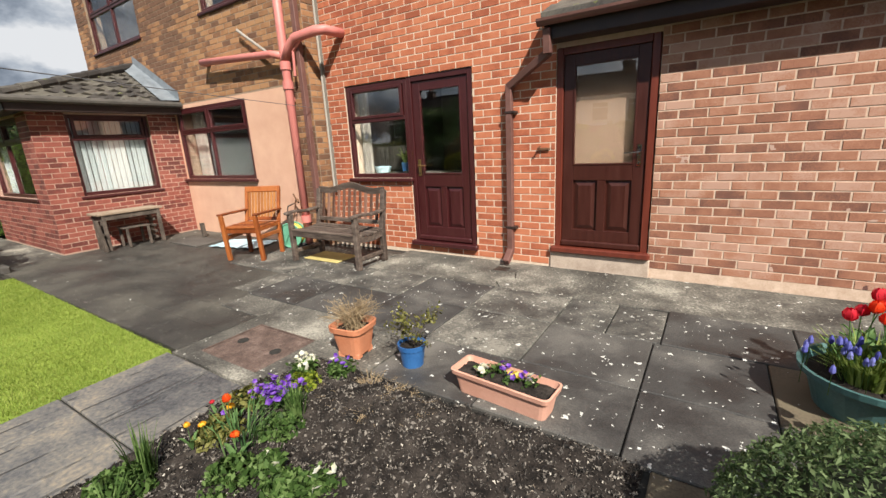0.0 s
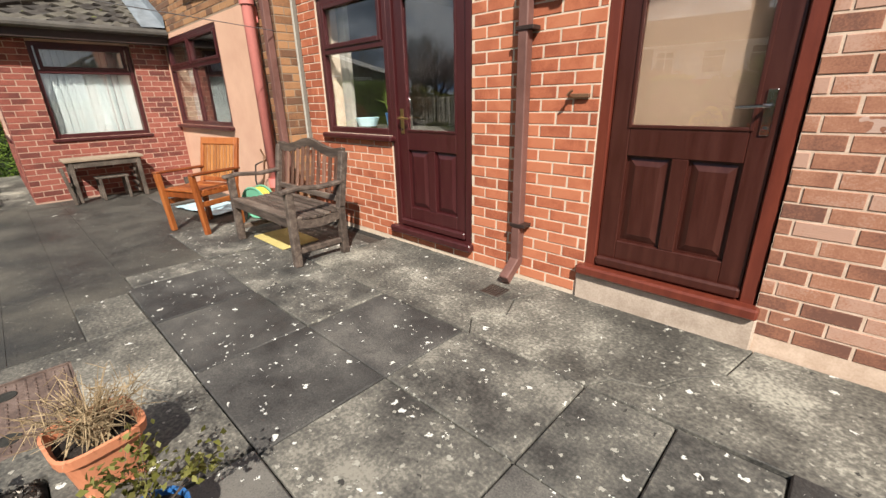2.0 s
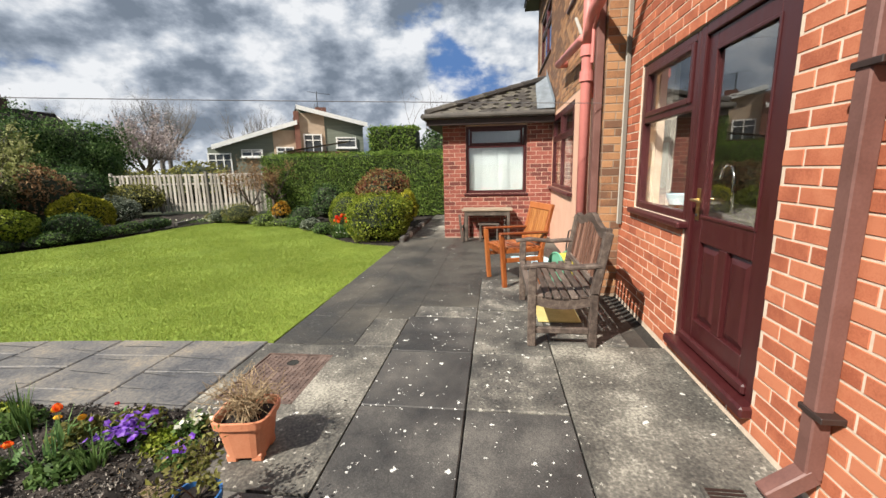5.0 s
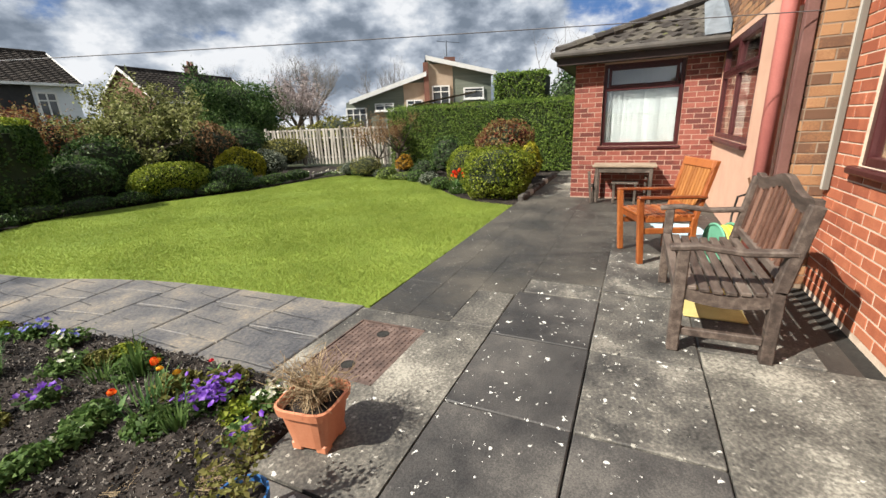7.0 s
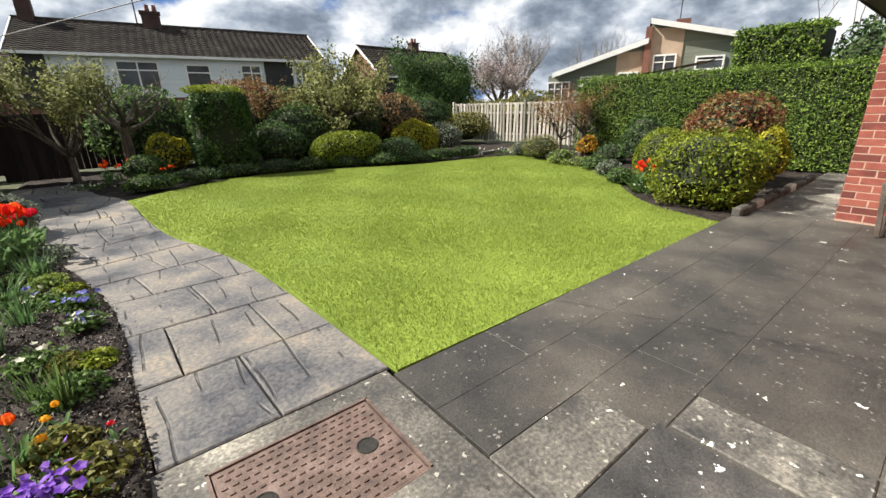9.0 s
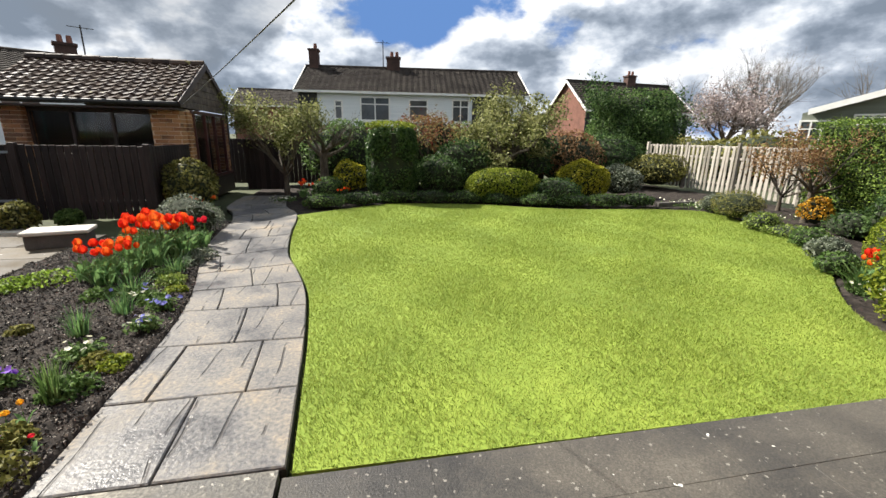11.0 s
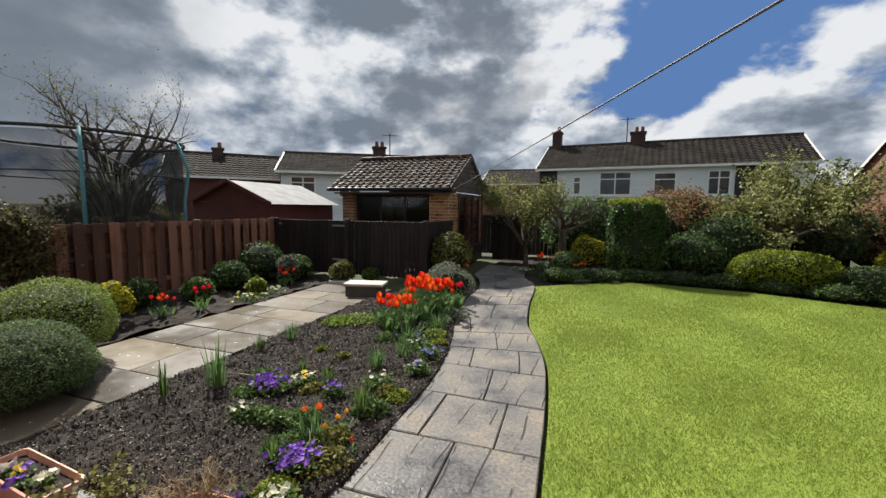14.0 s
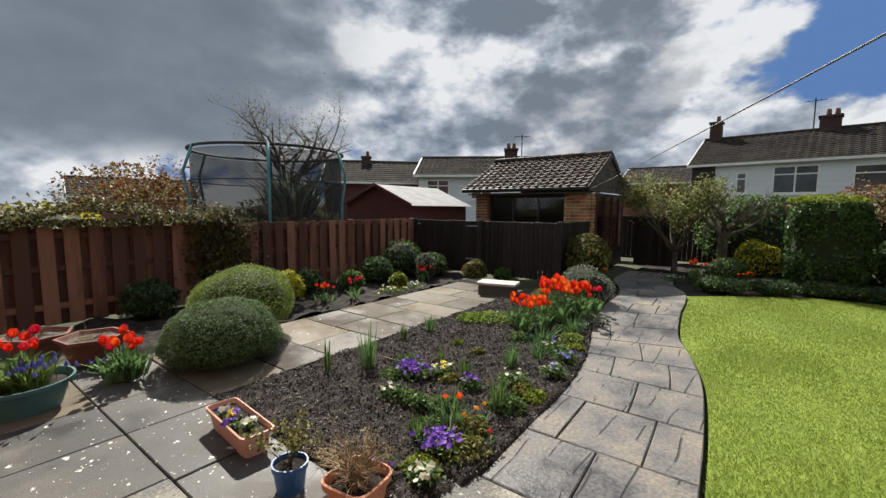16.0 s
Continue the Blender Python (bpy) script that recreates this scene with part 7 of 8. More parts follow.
for x in np.arange(-9.6, -2.2, 0.75):
    yy = np.interp(x, (-9.6, -7.7, -6.0, -4.3, -2.4), (-5.3, -5.45, -6.15, -6.3, -5.5))
    shrub("edging_plant", "low dark ground cover along the lawn edge", (float(x), float(yy), 0), (0.42, 0.24, 0.16), 620, 0.05, (L_DARK, L_MID)[int(x * 4) % 2], int(x * 13), lift=0.1, category="plant", group="ground cover by the lawn")
for x, y, rz, m, s in ((-8.2, -8.9, 0.95, L_DARK, 61), (-9.8, -9.2, 0.85, L_RUST, 62), (-11.5, -9.5, 0.8, L_DARK, 63), (-12.6, -8.8, 0.55, L_OLIVE, 64), (-6.4, -9.6, 0.9, L_DARK, 65), (-4.9, -9.0, 0.85, L_DARK, 66), (-3.2, -9.3, 0.9, L_MID, 67), (-5.6, -9.3, 1.05, L_BRONZE, 68)):
    shrub("background_shrub", "dense dark shrub at the back of the garden", (x, y, 0), (1.05, 0.8, rz), 3000, 0.085, m, s, lift=rz * 0.95, lump=0.22)


for x, y, m, r in ((-8.75, -0.62, L_MID, 0.22), (-9.3, -1.12, L_GREY, 0.24), (-9.75, -1.7, L_MID, 0.24), (-10.1, -2.75, L_LIGHT, 0.26), (-10.45, -3.15, L_GREY, 0.2), (-10.75, -4.05, L_MID, 0.26), (-11.2, -2.2, L_DARK, 0.36), (-11.0, -4.7, L_OLIVE, 0.26)):
    shrub("edging_plant", "low tufted plant along the lawn edge", (x, y, 0), (r, r, r * 0.7), 700, 0.045, m, int(-x * 29), lift=r * 0.4, category="plant", group="low plants by the lawn")


def hedge():
    th = thing("conifer_hedge", "tall clipped green conifer hedge with flat top", "hedge", (-12.6, -0.2, 0))
    x0, x1, y0, y1, z1 = -0.45, 0.5, -3.6, 8.2, 1.80
    # added dark block behind the leaves, standing for shade inside the hedge
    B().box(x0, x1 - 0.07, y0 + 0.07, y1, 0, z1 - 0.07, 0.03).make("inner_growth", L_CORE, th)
    n1, n2 = 60000, 12000
    w = RNG.random((n1, 2))
    face = np.c_[np.full(n1, x1), y0 + (y1 - y0) * w[:, 0], z1 * w[:, 1]]
    wob = 0.05 * np.sin(face[:, 1] * 2.3) * np.sin(face[:, 2] * 3.1) + RNG.normal(0, 0.035, n1)
    face[:, 0] += wob
    top = np.c_[x0 + (x1 - x0) * RNG.random(n2), y0 + (y1 - y0) * RNG.random(n2), z1 + RNG.normal(0, 0.035, n2)]
    end = np.c_[x0 + (x1 - x0) * RNG.random(2500), y0 + RNG.normal(0, 0.035, 2500), z1 * RNG.random(2500)]
    p = np.concatenate([face, top, end])
    nr = np.concatenate([np.tile((1.0, 0, 0.5), (n1, 1)), np.tile((0, 0, 1.0), (n2, 1)), np.tile((0, -1.0, 0.3), (2500, 1))])
    soup("foliage", leaf_quads(p, nr, 0.045, 0.42), L_HEDGE, th)
    tall = thing("tall_hedge", "taller clipped hedge rising behind the first", "hedge", (-14.0, -0.1, 0))
    # same added dark block, shade in its colour, for the taller hedge
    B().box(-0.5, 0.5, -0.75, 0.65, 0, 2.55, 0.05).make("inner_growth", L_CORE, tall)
    q = RNG.uniform((-0.55, -0.8, 1.4), (0.55, 0.7, 2.62), (5000, 3))
    pick = RNG.integers(0, 3, 5000)
    q[pick == 0, 0] = 0.55 + RNG.normal(0, 0.03, (pick == 0).sum())
    q[pick == 1, 1] = -0.8 + RNG.normal(0, 0.03, (pick == 1).sum())
    q[pick == 2, 2] = 2.62 + RNG.normal(0, 0.03, (pick == 2).sum())
    soup("foliage", leaf_quads(q, np.tile((0.5, -0.3, 0.6), (5000, 1)), 0.075, 0.4), L_HEDGE, tall)
    shrub("tall_conifer_bush", "shaggy dark bush above the hedge", (-14.0, 1.25, 0), (0.8, 0.75, 1.3), 3000, 0.09, L_DARK, 71, lift=1.35)
    k = B()
    rnd = random.Random(5)
    shoots = thing("bare_shoots", "bare upright shoots rising behind the hedge", "shoots", (-14.0, 0.9, 2.4))
    for i in range(6):
        branches(k, (rnd.uniform(-0.3, 0.3), rnd.uniform(-0.7, 0.5), 0), (rnd.uniform(-0.3, 0.3), rnd.uniform(-0.3, 0.3), 1), 1.0, 0.012, 1, rnd, 4, 0.2, None, 3)
    k.make("shoots", TWIG, shoots)


hedge()


def tree(name, label, at, trunk_h, trunk_r, limb, limbs, depth, seed, leaf=None, leaf_n=0, leaf_size=0.07, jitter=0.12, bark=None, spread=0.6, splits=3, lean=(0, 0), gravity=0.05):
    th = thing(name, label, "tree", at)
    rnd = random.Random(seed)
    k, tips = B(), []
    top = Vector((lean[0], lean[1], trunk_h))
    k.tube([(0, 0, -0.05), (lean[0] * 0.3, lean[1] * 0.3, trunk_h * 0.4), tuple(top)], [trunk_r * 1.3, trunk_r, trunk_r * 0.85], 9, cap=False)
    k.make("trunk", bark or BARK, th, smooth=True)
    k = B()
    for i in range(limbs):
        a = 2 * math.pi * (i + rnd.random() * 0.6) / limbs
        branches(k, top * rnd.uniform(0.8, 1.0), (math.cos(a), math.sin(a), rnd.uniform(0.4, 1.4)), limb * rnd.uniform(0.8, 1.1), trunk_r * 0.6, depth, rnd, splits, gravity, tips, 5, spread)
    k.make("branchwork", bark or BARK, th)
    if leaf is not None:
        t = np.array([tuple(v) for v in tips])
        t = t[RNG.integers(0, len(t), leaf_n)] + RNG.normal(0, jitter, (leaf_n, 3))
        soup("crown", leaf_quads(t, np.tile((0, 0, 1.0), (leaf_n, 1)), leaf_size, 0.5, 1.2), leaf, th)
    return th


tree("apple_tree", "pollarded bare apple tree with one long limb", (-2.75, -7.6, 0), 1.0, 0.10, 0.75, 6, 2, 4, None, spread=0.5)
tree("small_willow", "pale olive feathery tree at the path end", (-1.85, -7.7, 0), 0.55, 0.06, 1.05, 9, 2, 8, L_APPLE, 6500, 0.065, 0.075, spread=0.35, gravity=0.3)
tree("spreading_tree", "wide pale green spreading tree behind the border", (-7.4, -8.0, 0), 0.85, 0.11, 1.22, 12, 2, 9, L_APPLE, 11000, 0.085, 0.085, spread=0.7, gravity=-0.12)
tree("half_bare_shrub", "bronze half-leaved shrub behind the ivy", (-5.4, -8.3, 0), 0.8, 0.05, 0.9, 6, 2, 10, L_BRONZE, 1800, 0.06, 0.1)
tree("small_fruit_tree", "small multi-twigged tree coming into leaf", (-11.75, -3.35, 0), 0.55, 0.06, 0.62, 7, 3, 12, L_RUST, 2600, 0.045, 0.05, spread=0.6)
tree("fence_shrub", "twiggy bronze shrub trained on the pale fence", (-12.6, -4.6, 0), 0.3, 0.04, 0.8, 7, 2, 13, L_RUST, 2200, 0.055, 0.08, spread=0.5)
tree("bay_tree", "tall bushy evergreen tree beyond the fence", (-13.9, -12.2, 0), 0.6, 0.12, 1.4, 11, 2, 14, L_DARK, 12000, 0.11, 0.20, spread=0.45, gravity=0.28)
shrub("bay_tree_skirt", "dense evergreen foliage beyond the fence", (-13.9, -12.2, 0), (1.8, 1.4, 1.55), 11000, 0.09, L_MID, 81, lift=1.6, lump=0.3)
tree("bare_tree", "bare tangled tree behind the trampoline", (6.9, -3.6, 0), 2.2, 0.13, 1.5, 11, 3, 15, L_OLIVE, 1400, 0.05, 0.1, TWIG, spread=0.7)
palm = blade_clump((6.3, -3.2, 1.2), "spiky green palm behind the trampoline net", 260, 1.3, 1.6, L_GREY, "cordyline", 0.03, "palm", 0.7)
B().tube([(0, 0, -1.25), (0, 0, 0.05)], [0.14, 0.10], 8).make("trunk", BARK, palm)
red = shrub("red_shrub", "rust-red leafy tree beyond the fence", (9.4, -0.9, 0), (1.15, 1.5, 0.8), 2600, 0.10, L_BRONZE, 83, lift=1.75, lump=0.35, core=False, depth=0.8)
B().tube([(0, 0, -0.1), (0.05, 0.03, 0.8), (0, 0, 1.7)], [0.09, 0.07, 0.04], 8).make("trunk", BARK, red)
shrub("garden_shrubs", "green shrubs in the neighbouring garden", (6.2, 1.5, 0), (1.5, 1.5, 0.80), 3600, 0.08, L_YELLOW, 84, lift=0.6, lump=0.2, low=-0.95)
shrub("garden_shrubs", "green shrubs in the neighbouring garden", (7.2, 3.8, 0), (1.5, 1.8, 0.85), 3000, 0.09, L_OLIVE, 85, lift=0.6, lump=0.2, low=-0.95)

# ---- fences, gate, hut ----
fence = thing("board_fence", "brown hit-and-miss board fence with a top rail", "fence", (3.22, -1.0, 0))
y, i = -4.35, 0
BOARD = {}
while y < 9.0:
    w = 0.215 if i % 2 == 0 else 0.145
    key = i % 2
    if key not in BOARD:
        me = bpy.data.meshes.new("board")
        kk = B().box(-0.01, 0.01, -w / 2, w / 2, 0.03, 1.19 if i % 2 else 1.17, 0.005)
        me.from_pydata(kk.v, [], kk.f)
        me.materials.append(FENCE_BROWN)
        BOARD[key] = me
    ob = new("board", BOARD[key])
    ob.parent = fence
    ob.matrix_basis = pose(-0.035 if i % 2 else 0.03, y + 1.0, RNG.uniform(-0.008, 0.008), RNG.normal(0, 0.3), 0, 0)
    y += 0.112
    i += 1
for z in (0.25, 0.7, 1.08):
    B().box(-0.022, 0.018, -3.4, 10.0, z - 0.035, z + 0.035, 0.004).make("rail", FENCE_BROWN, fence)
for j in range(8):
    B().box(-0.02, 0.055, -3.4 + j * 1.85, -3.32 + j * 1.85, 0, 1.2, 0.006).make("post", FENCE_BROWN, fence)
creeper = thing("creeper", "dark trailing creeper hanging over the fence", "creeper", (3.2, 1.0, 0.9))
cn = 12000
cp = np.c_[RNG.normal(0.03, 0.13, cn), RNG.uniform(-1.1, 4.5, cn), 0.33 + np.abs(RNG.normal(0, 0.12, cn)) - 0.05]
cp[:, 2] += 0.10 * np.sin(cp[:, 1] * 2.7) * np.sin(cp[:, 1] * 1.1 + 1) * (cp[:, 2] > 0.36)
hang = RNG.random(cn) < 0.22
cp[hang, 1] = -0.9 + RNG.normal(0, 0.22, hang.sum())
cp[hang, 2] = RNG.uniform(-0.5, 0.35, hang.sum())
cp[hang, 0] = -0.10 + RNG.normal(0, 0.05, hang.sum())
soup("foliage", leaf_quads(cp, np.tile((-0.5, 0, 0.8), (cn, 1)), 0.06, 0.5), L_CREEPER, creeper)


def dark_panel(name, label, x0, x1, y, category, gate=False, vertical_to=None):
    th = thing(name, label, category, (x1, y, 0))
    x = x0 - x1
    while x < 0:
        w = min(0.095, -x)
        h = 1.17 + RNG.uniform(-0.006, 0.006)
        B().box(x, x + w - (0.004 if gate else 0.014), -0.011, 0.011, 0.05, h, 0.005).make("board", FENCE_DARK, th)
        x += 0.097
    for z in (0.3, 0.95):
        B().box(x0 - x1, 0, -0.045, -0.012, z - 0.04, z + 0.04, 0.004).make("rail", FENCE_DARK, th)
    if gate:
        for z in (0.35, 1.06):
            B().box(x0 - x1 + 0.02, x0 - x1 + 0.36, 0.012, 0.02, z - 0.018, z + 0.018, 0.003).make("strap_hinge", LEAD, th)
        B().box(-0.12, -0.04, 0.012, 0.03, 1.06, 1.09, 0.003).make("latch", LEAD, th)
    return th


dark_panel("garden_gate", "dark brown boarded garden gate, shut, with strap hinges", 1.38, 3.15, -4.45, "gate", True)
dark_panel("slatted_fence", "dark brown slatted fence panel beside the gate", -0.33, 1.36, -4.45, "fence")
for x in (3.17, 1.37, -0.38):
    p = thing("gate_post", "dark stained square gate post", "post", (x, -4.45, 0))
    B().box(-0.045, 0.045, -0.045, 0.045, 0, 1.2, 0.006).make("post", FENCE_DARK, p)
side = thing("slatted_fence", "dark fence return running to the hut", "fence", (-0.38, -5.3, 0))
for j in range(17):
    B().box(-0.011, 0.011, 0.8 - j * 0.1, 0.89 - j * 0.1, 0.05, 1.17, 0.004).make("board", FENCE_DARK, side)
B().box(0.012, 0.045, -0.8, 0.85, 0.9, 0.98, 0.004).make("rail", FENCE_DARK, side)
lowseat = thing("stone_trough", "dark stone trough with a pale slab on top", "trough", (0.08, -2.95, 0), 14)
B().box(-0.30, 0.30, -0.16, 0.16, 0, 0.17, 0.012).make("base", STONE_DARK, lowseat)
B().box(-0.33, 0.33, -0.19, 0.19, 0.17, 0.215, 0.01).make("top_slab", STONE_PALE, lowseat)
step = thing("stepping_stone", "pale slab lying at the foot of the gate", "slab", (1.05, -3.75, 0))
B().box(-0.22, 0.22, -0.15, 0.15, -0.03, 0.05, 0.01).make("slab", STONE_PALE, step)


def hut():
    th = thing("garden_hut", "brick and timber garden hut with brown tiled roof", "hut", (1.05, -7.1, 0))
    x0, x1, y0, y1, e = -0.42, 2.5, -8.65, -5.88, 1.80
    for cx, cy in ((x0 + 0.29, y1 - 0.13), (x1 - 0.25, y1 - 0.13), (x0 + 0.18, y1 - 0.4), (x0 + 0.18, y0 + 0.16)):
        w = 0.24 if cy == y1 - 0.13 and cx < 1 else 0.16
        pier = B().box(cx - w, cx + w, cy - 0.13, cy + 0.125, 0, e, 0.004).make("brick_pier", MORTAR, th, world=True)
        k = B()
        z, c = 0.02, 0
        while z < e - 0.07:
            for j in range(-2, 3):
                a, d = cx + j * 0.22 - (0.11 if c % 2 else 0), cx + j * 0.22 + 0.21 - (0.11 if c % 2 else 0)
                a, d = max(a, cx - w), min(d, cx + w)
                if d - a > 0.03:
                    k.box(a, d, cy + 0.12, cy + 0.137, z, z + 0.062, 0.003)
            for a, d in ((cy - 0.13, cy - 0.01), (cy, cy + 0.13)):
                k.box(cx - w - 0.012, cx - w + 0.004, a, d, z, z + 0.062, 0.003)
            z += 0.073
            c += 1
        k.make("bricks", BRICK_OLD, th, world=True)
    B().box(x0 + 0.53, x1 - 0.41, y1 - 0.2, y1 - 0.1, 0, 0.95, 0.004).make("front_panel", FENCE_DARK, th, world=True)
    B().box(x0, x0 + 0.05, y0, y1 - 0.45, 0, 0.45, 0.004).make("side_panel", FENCE_DARK, th, world=True)
    B().box(x0, x1, y0 - 0.1, y0, 0, e, 0.004).box(x1 - 0.1, x1, y0, y1 - 0.3, 0, e, 0.004).make("back_walls", FENCE_DARK, th, world=True)
    k = B()
    for j in range(4):
        u = x0 + 0.56 + j * ((x1 - x0 - 0.99) / 3)
        k.box(u - 0.025, u + 0.025, y1 - 0.18, y1 - 0.12, 0.95, e - 0.06, 0.004)
    k.box(x0 + 0.53, x1 - 0.41, y1 - 0.18, y1 - 0.12, e - 0.1, e, 0.004).box(x0 + 0.53, x1 - 0.41, y1 - 0.19, y1 - 0.09, 0.93, 0.99, 0.004)
    k.make("front_frame", SOFFIT, th, world=True)
    w = B().box(x0 + 0.54, x1 - 0.42, y1 - 0.153, y1 - 0.147, 0.99, e - 0.1).make("front_glass", HUT_GLASS, th, world=True)
    w.visible_shadow = False
    k = B()
    for j in range(4):
        v = y1 - 0.58 - j * 0.62
        k.box(x0 - 0.01, x0 + 0.05, v - 0.03, v + 0.03, 0.45, e, 0.004)
    k.box(x0 - 0.01, x0 + 0.05, y0, y1 - 0.45, 0.43, 0.49, 0.004).box(x0 - 0.01, x0 + 0.05, y0, y1 - 0.45, e - 0.06, e, 0.004)
    k.make("side_frame", MAHOGANY, th, world=True)
    w = B().box(x0 + 0.02, x0 + 0.026, y0, y1 - 0.45, 0.49, e - 0.06).make("side_glass", HUT_GLASS, th, world=True)
    w.visible_shadow = False
    ym, zr = (y0 + y1) / 2, 2.72
    ov, ez = 0.24, 1.90
    xa, xb = x0 - 0.05, x1 + 0.15
    tiled(th, (xa, y1 + ov, ez), (xb, y1 + ov, ez), (xa, ym, zr), (xb, ym, zr), TILE_BROWN, 10, 17, 0.03, 0.032)
    tiled(th, (xb, y0 - ov, ez), (xa, y0 - ov, ez), (xb, ym, zr), (xa, ym, zr), TILE_BROWN, 10, 17, 0.03, 0.032, False)
    k = B()
    for j in range(10):
        k.tube([(xa + (xb - xa) * j / 10, ym, zr + 0.02), (xa + (xb - xa) * (j + 1.06) / 10, ym, zr + 0.02)], [0.09, 0.08], 8)
    k.make("ridge_tiles", TILE_BROWN, th, world=True)
    for j in range(7):
        z = e + 0.02 + j * 0.13
        half = (zr - 0.02 - z) / (zr - ez) * ((y1 + ov) - ym)
        half = min(half, (y1 - y0) / 2 + 0.06)
        if half > 0.05:
            B().box(x0 - 0.035, x0 - 0.01, ym - half, ym + half, z, z + 0.125, 0.006).make("gable_board", OLD_WOOD, th, world=True)
    for s in (-1, 1):
        a, d = Vector((xa - 0.02, ym + s * ((y1 + ov) - ym + 0.02), ez - 0.05)), Vector((xa - 0.02, ym, zr + 0.0))
        v = d - a
        B().box(-0.012, 0.012, 0, v.length, -0.06, 0.06, 0.004, Matrix.Translation(a) @ Matrix.Rotation(math.atan2(v.z, v.y), 4, "X")).make("bargeboard", SOFFIT, th, world=True)
    B().tube([(xa, y1 + ov + 0.03, ez - 0.03), (xb, y1 + ov + 0.03, ez - 0.03)], 0.045, 8).make("gutter", RUBBER, th, world=True)
    B().box(x0, x1, y1 - 0.15, y1 + ov, ez - 0.13, ez - 0.1).make("soffit", SOFFIT, th, world=True)
    return th


hut()
dgate = thing("dark_side_gate", "black boarded gate at the end of the path", "gate", (-1.3, -8.4, 0))
for j in range(9):
    B().box(-0.5 + j * 0.11, -0.392 + j * 0.11, -0.012, 0.012, 0.03, 1.25, 0.005).make("board", FENCE_DARK, dgate)
B().box(-0.5, 0.49, -0.04, -0.013, 0.9, 0.98, 0.004).make("rail", FENCE_DARK, dgate)
backf = thing("back_fence", "dark slatted fence behind the shrubs", "fence", (-5.5, -10.0, 0))
for j in range(110):
    B().box(-4.0 + j * 0.12, -3.884 + j * 0.12, -0.01, 0.01, 0.02, 1.25, 0.004).make("board", FENCE_DARK, backf)
B().box(-4.0, 9.2, -0.04, -0.012, 0.95, 1.03, 0.004).make("rail", FENCE_DARK, backf)


def pale_fence():
    th = thing("pale_fence", "weathered silver-grey picket fence with dark gaps", "fence", (-13.3, -7.0, 0))
    for j in range(46):
        yy = -3.1 + j * 0.155
        ob = B().box(-0.012, 0.012, -0.046, 0.046, 0.05, 1.30 + RNG.uniform(-0.02, 0.02), 0.005).make("picket", FENCE_PALE, th)
        ob.matrix_basis = pose(0, yy, 0, RNG.normal(0, 1.0), 0, 0)
    for z in (0.3, 0.98, 1.27):
        B().box(-0.04, -0.014, -3.15, 4.05, z - 0.03, z + 0.03, 0.004).make("rail", FENCE_PALE, th)
    for j in range(5):
        B().box(-0.05, 0.03, -3.15 + j * 1.78, -3.07 + j * 1.78, 0, 1.38, 0.006).make("post", FENCE_PALE, th)


pale_fence()
rock = thing("rockery_edge", "low dark timber edge of the rockery", "edging", (-11.0, -5.2, 0))
B().box(-1.1, 1.1, -0.05, 0.05, 0, 0.1, 0.01, Matrix.Rotation(radians(8), 4, "Z")).make("timber", STONE_DARK, rock)
kerb = thing("edging_stones", "row of rough edging stones by the bay path", "edging", (-9.0, 1.36, 0))
for j in range(12):
    B().box(-2.0 + j * 0.28, -1.75 + j * 0.28, -0.05, 0.05, -0.02, 0.08 + RNG.uniform(-0.02, 0.02), 0.02).make("stone", STONE_PALE if j % 5 == 4 else STONE_DARK, kerb)


def trampoline():
    th = thing("trampoline", "garden trampoline with black safety net and teal poles", "trampoline", (5.3, -2.0, 0))
    R = 1.55
    for j in range(6):
        a = 2 * math.pi * j / 6 + 0.5
        c, s = math.cos(a), math.sin(a)
        B().tube([(R * c * 1.05, R * s * 1.05, 0), (R * c * 1.06, R * s * 1.06, 1.5), (R * c * 1.12, R * s * 1.12, 2.1), (R * c, R * s, 2.62)], 0.028, 8).make("pole", POLE_TEAL, th, smooth=True)
    n = 40
    vs = [(R * 0.98 * math.cos(2 * math.pi * i / n), R * 0.98 * math.sin(2 * math.pi * i / n), z) for z in (0.75, 2.55) for i in range(n)]
    B().add(vs, [(i, (i + 1) % n, n + (i + 1) % n, n + i) for i in range(n)]).make("net", NET, th)
    ring = [(R * math.cos(2 * math.pi * i / n), R * math.sin(2 * math.pi * i / n)) for i in range(n + 1)]
    B().tube([(x, y, 2.6) for x, y in ring], 0.03, 6, cap=False).make("top_ring", RUBBER, th)
    B().tube([(x, y, 0.75) for x, y in ring], 0.035, 6, cap=False).make("bed_ring", CHROME, th)
    B().tube([(x, y, 1.95) for x, y in ring], 0.012, 5, cap=False).make("net_band", RUBBER, th)
    B().add([(x * 0.98, y * 0.98, 0.74) for x, y in ring[:-1]], [tuple(range(n))]).make("mat", RUBBER, th)


trampoline()
shed = thing("garden_shed", "maroon timber shed with a pale felt roof", "shed", (5.2, -6.4, 0))
B().box(-1.25, 1.25, -1.3, 1.3, 0, 1.55).make("wall", MAROON, shed)
for y0 in (-1.3, 1.24):
    B().add([(x, y0 + d, z) for d in (0, 0.06) for x, z in ((-1.25, 1.552), (1.25, 1.552), (0, 2.05))], [(0, 1, 2), (5, 4, 3), (0, 3, 4, 1), (1, 4, 5, 2), (2, 5, 3, 0)]).make("gable", MAROON, shed)
B().add([(-1.4, 1.42, 1.5), (0, 1.42, 2.09), (0, -1.42, 2.09), (-1.4, -1.42, 1.5), (1.4, 1.42, 1.5), (1.4, -1.42, 1.5)], [(0, 1, 2, 3), (1, 4, 5, 2)]).make("felt_roof", SHED_ROOF, shed)
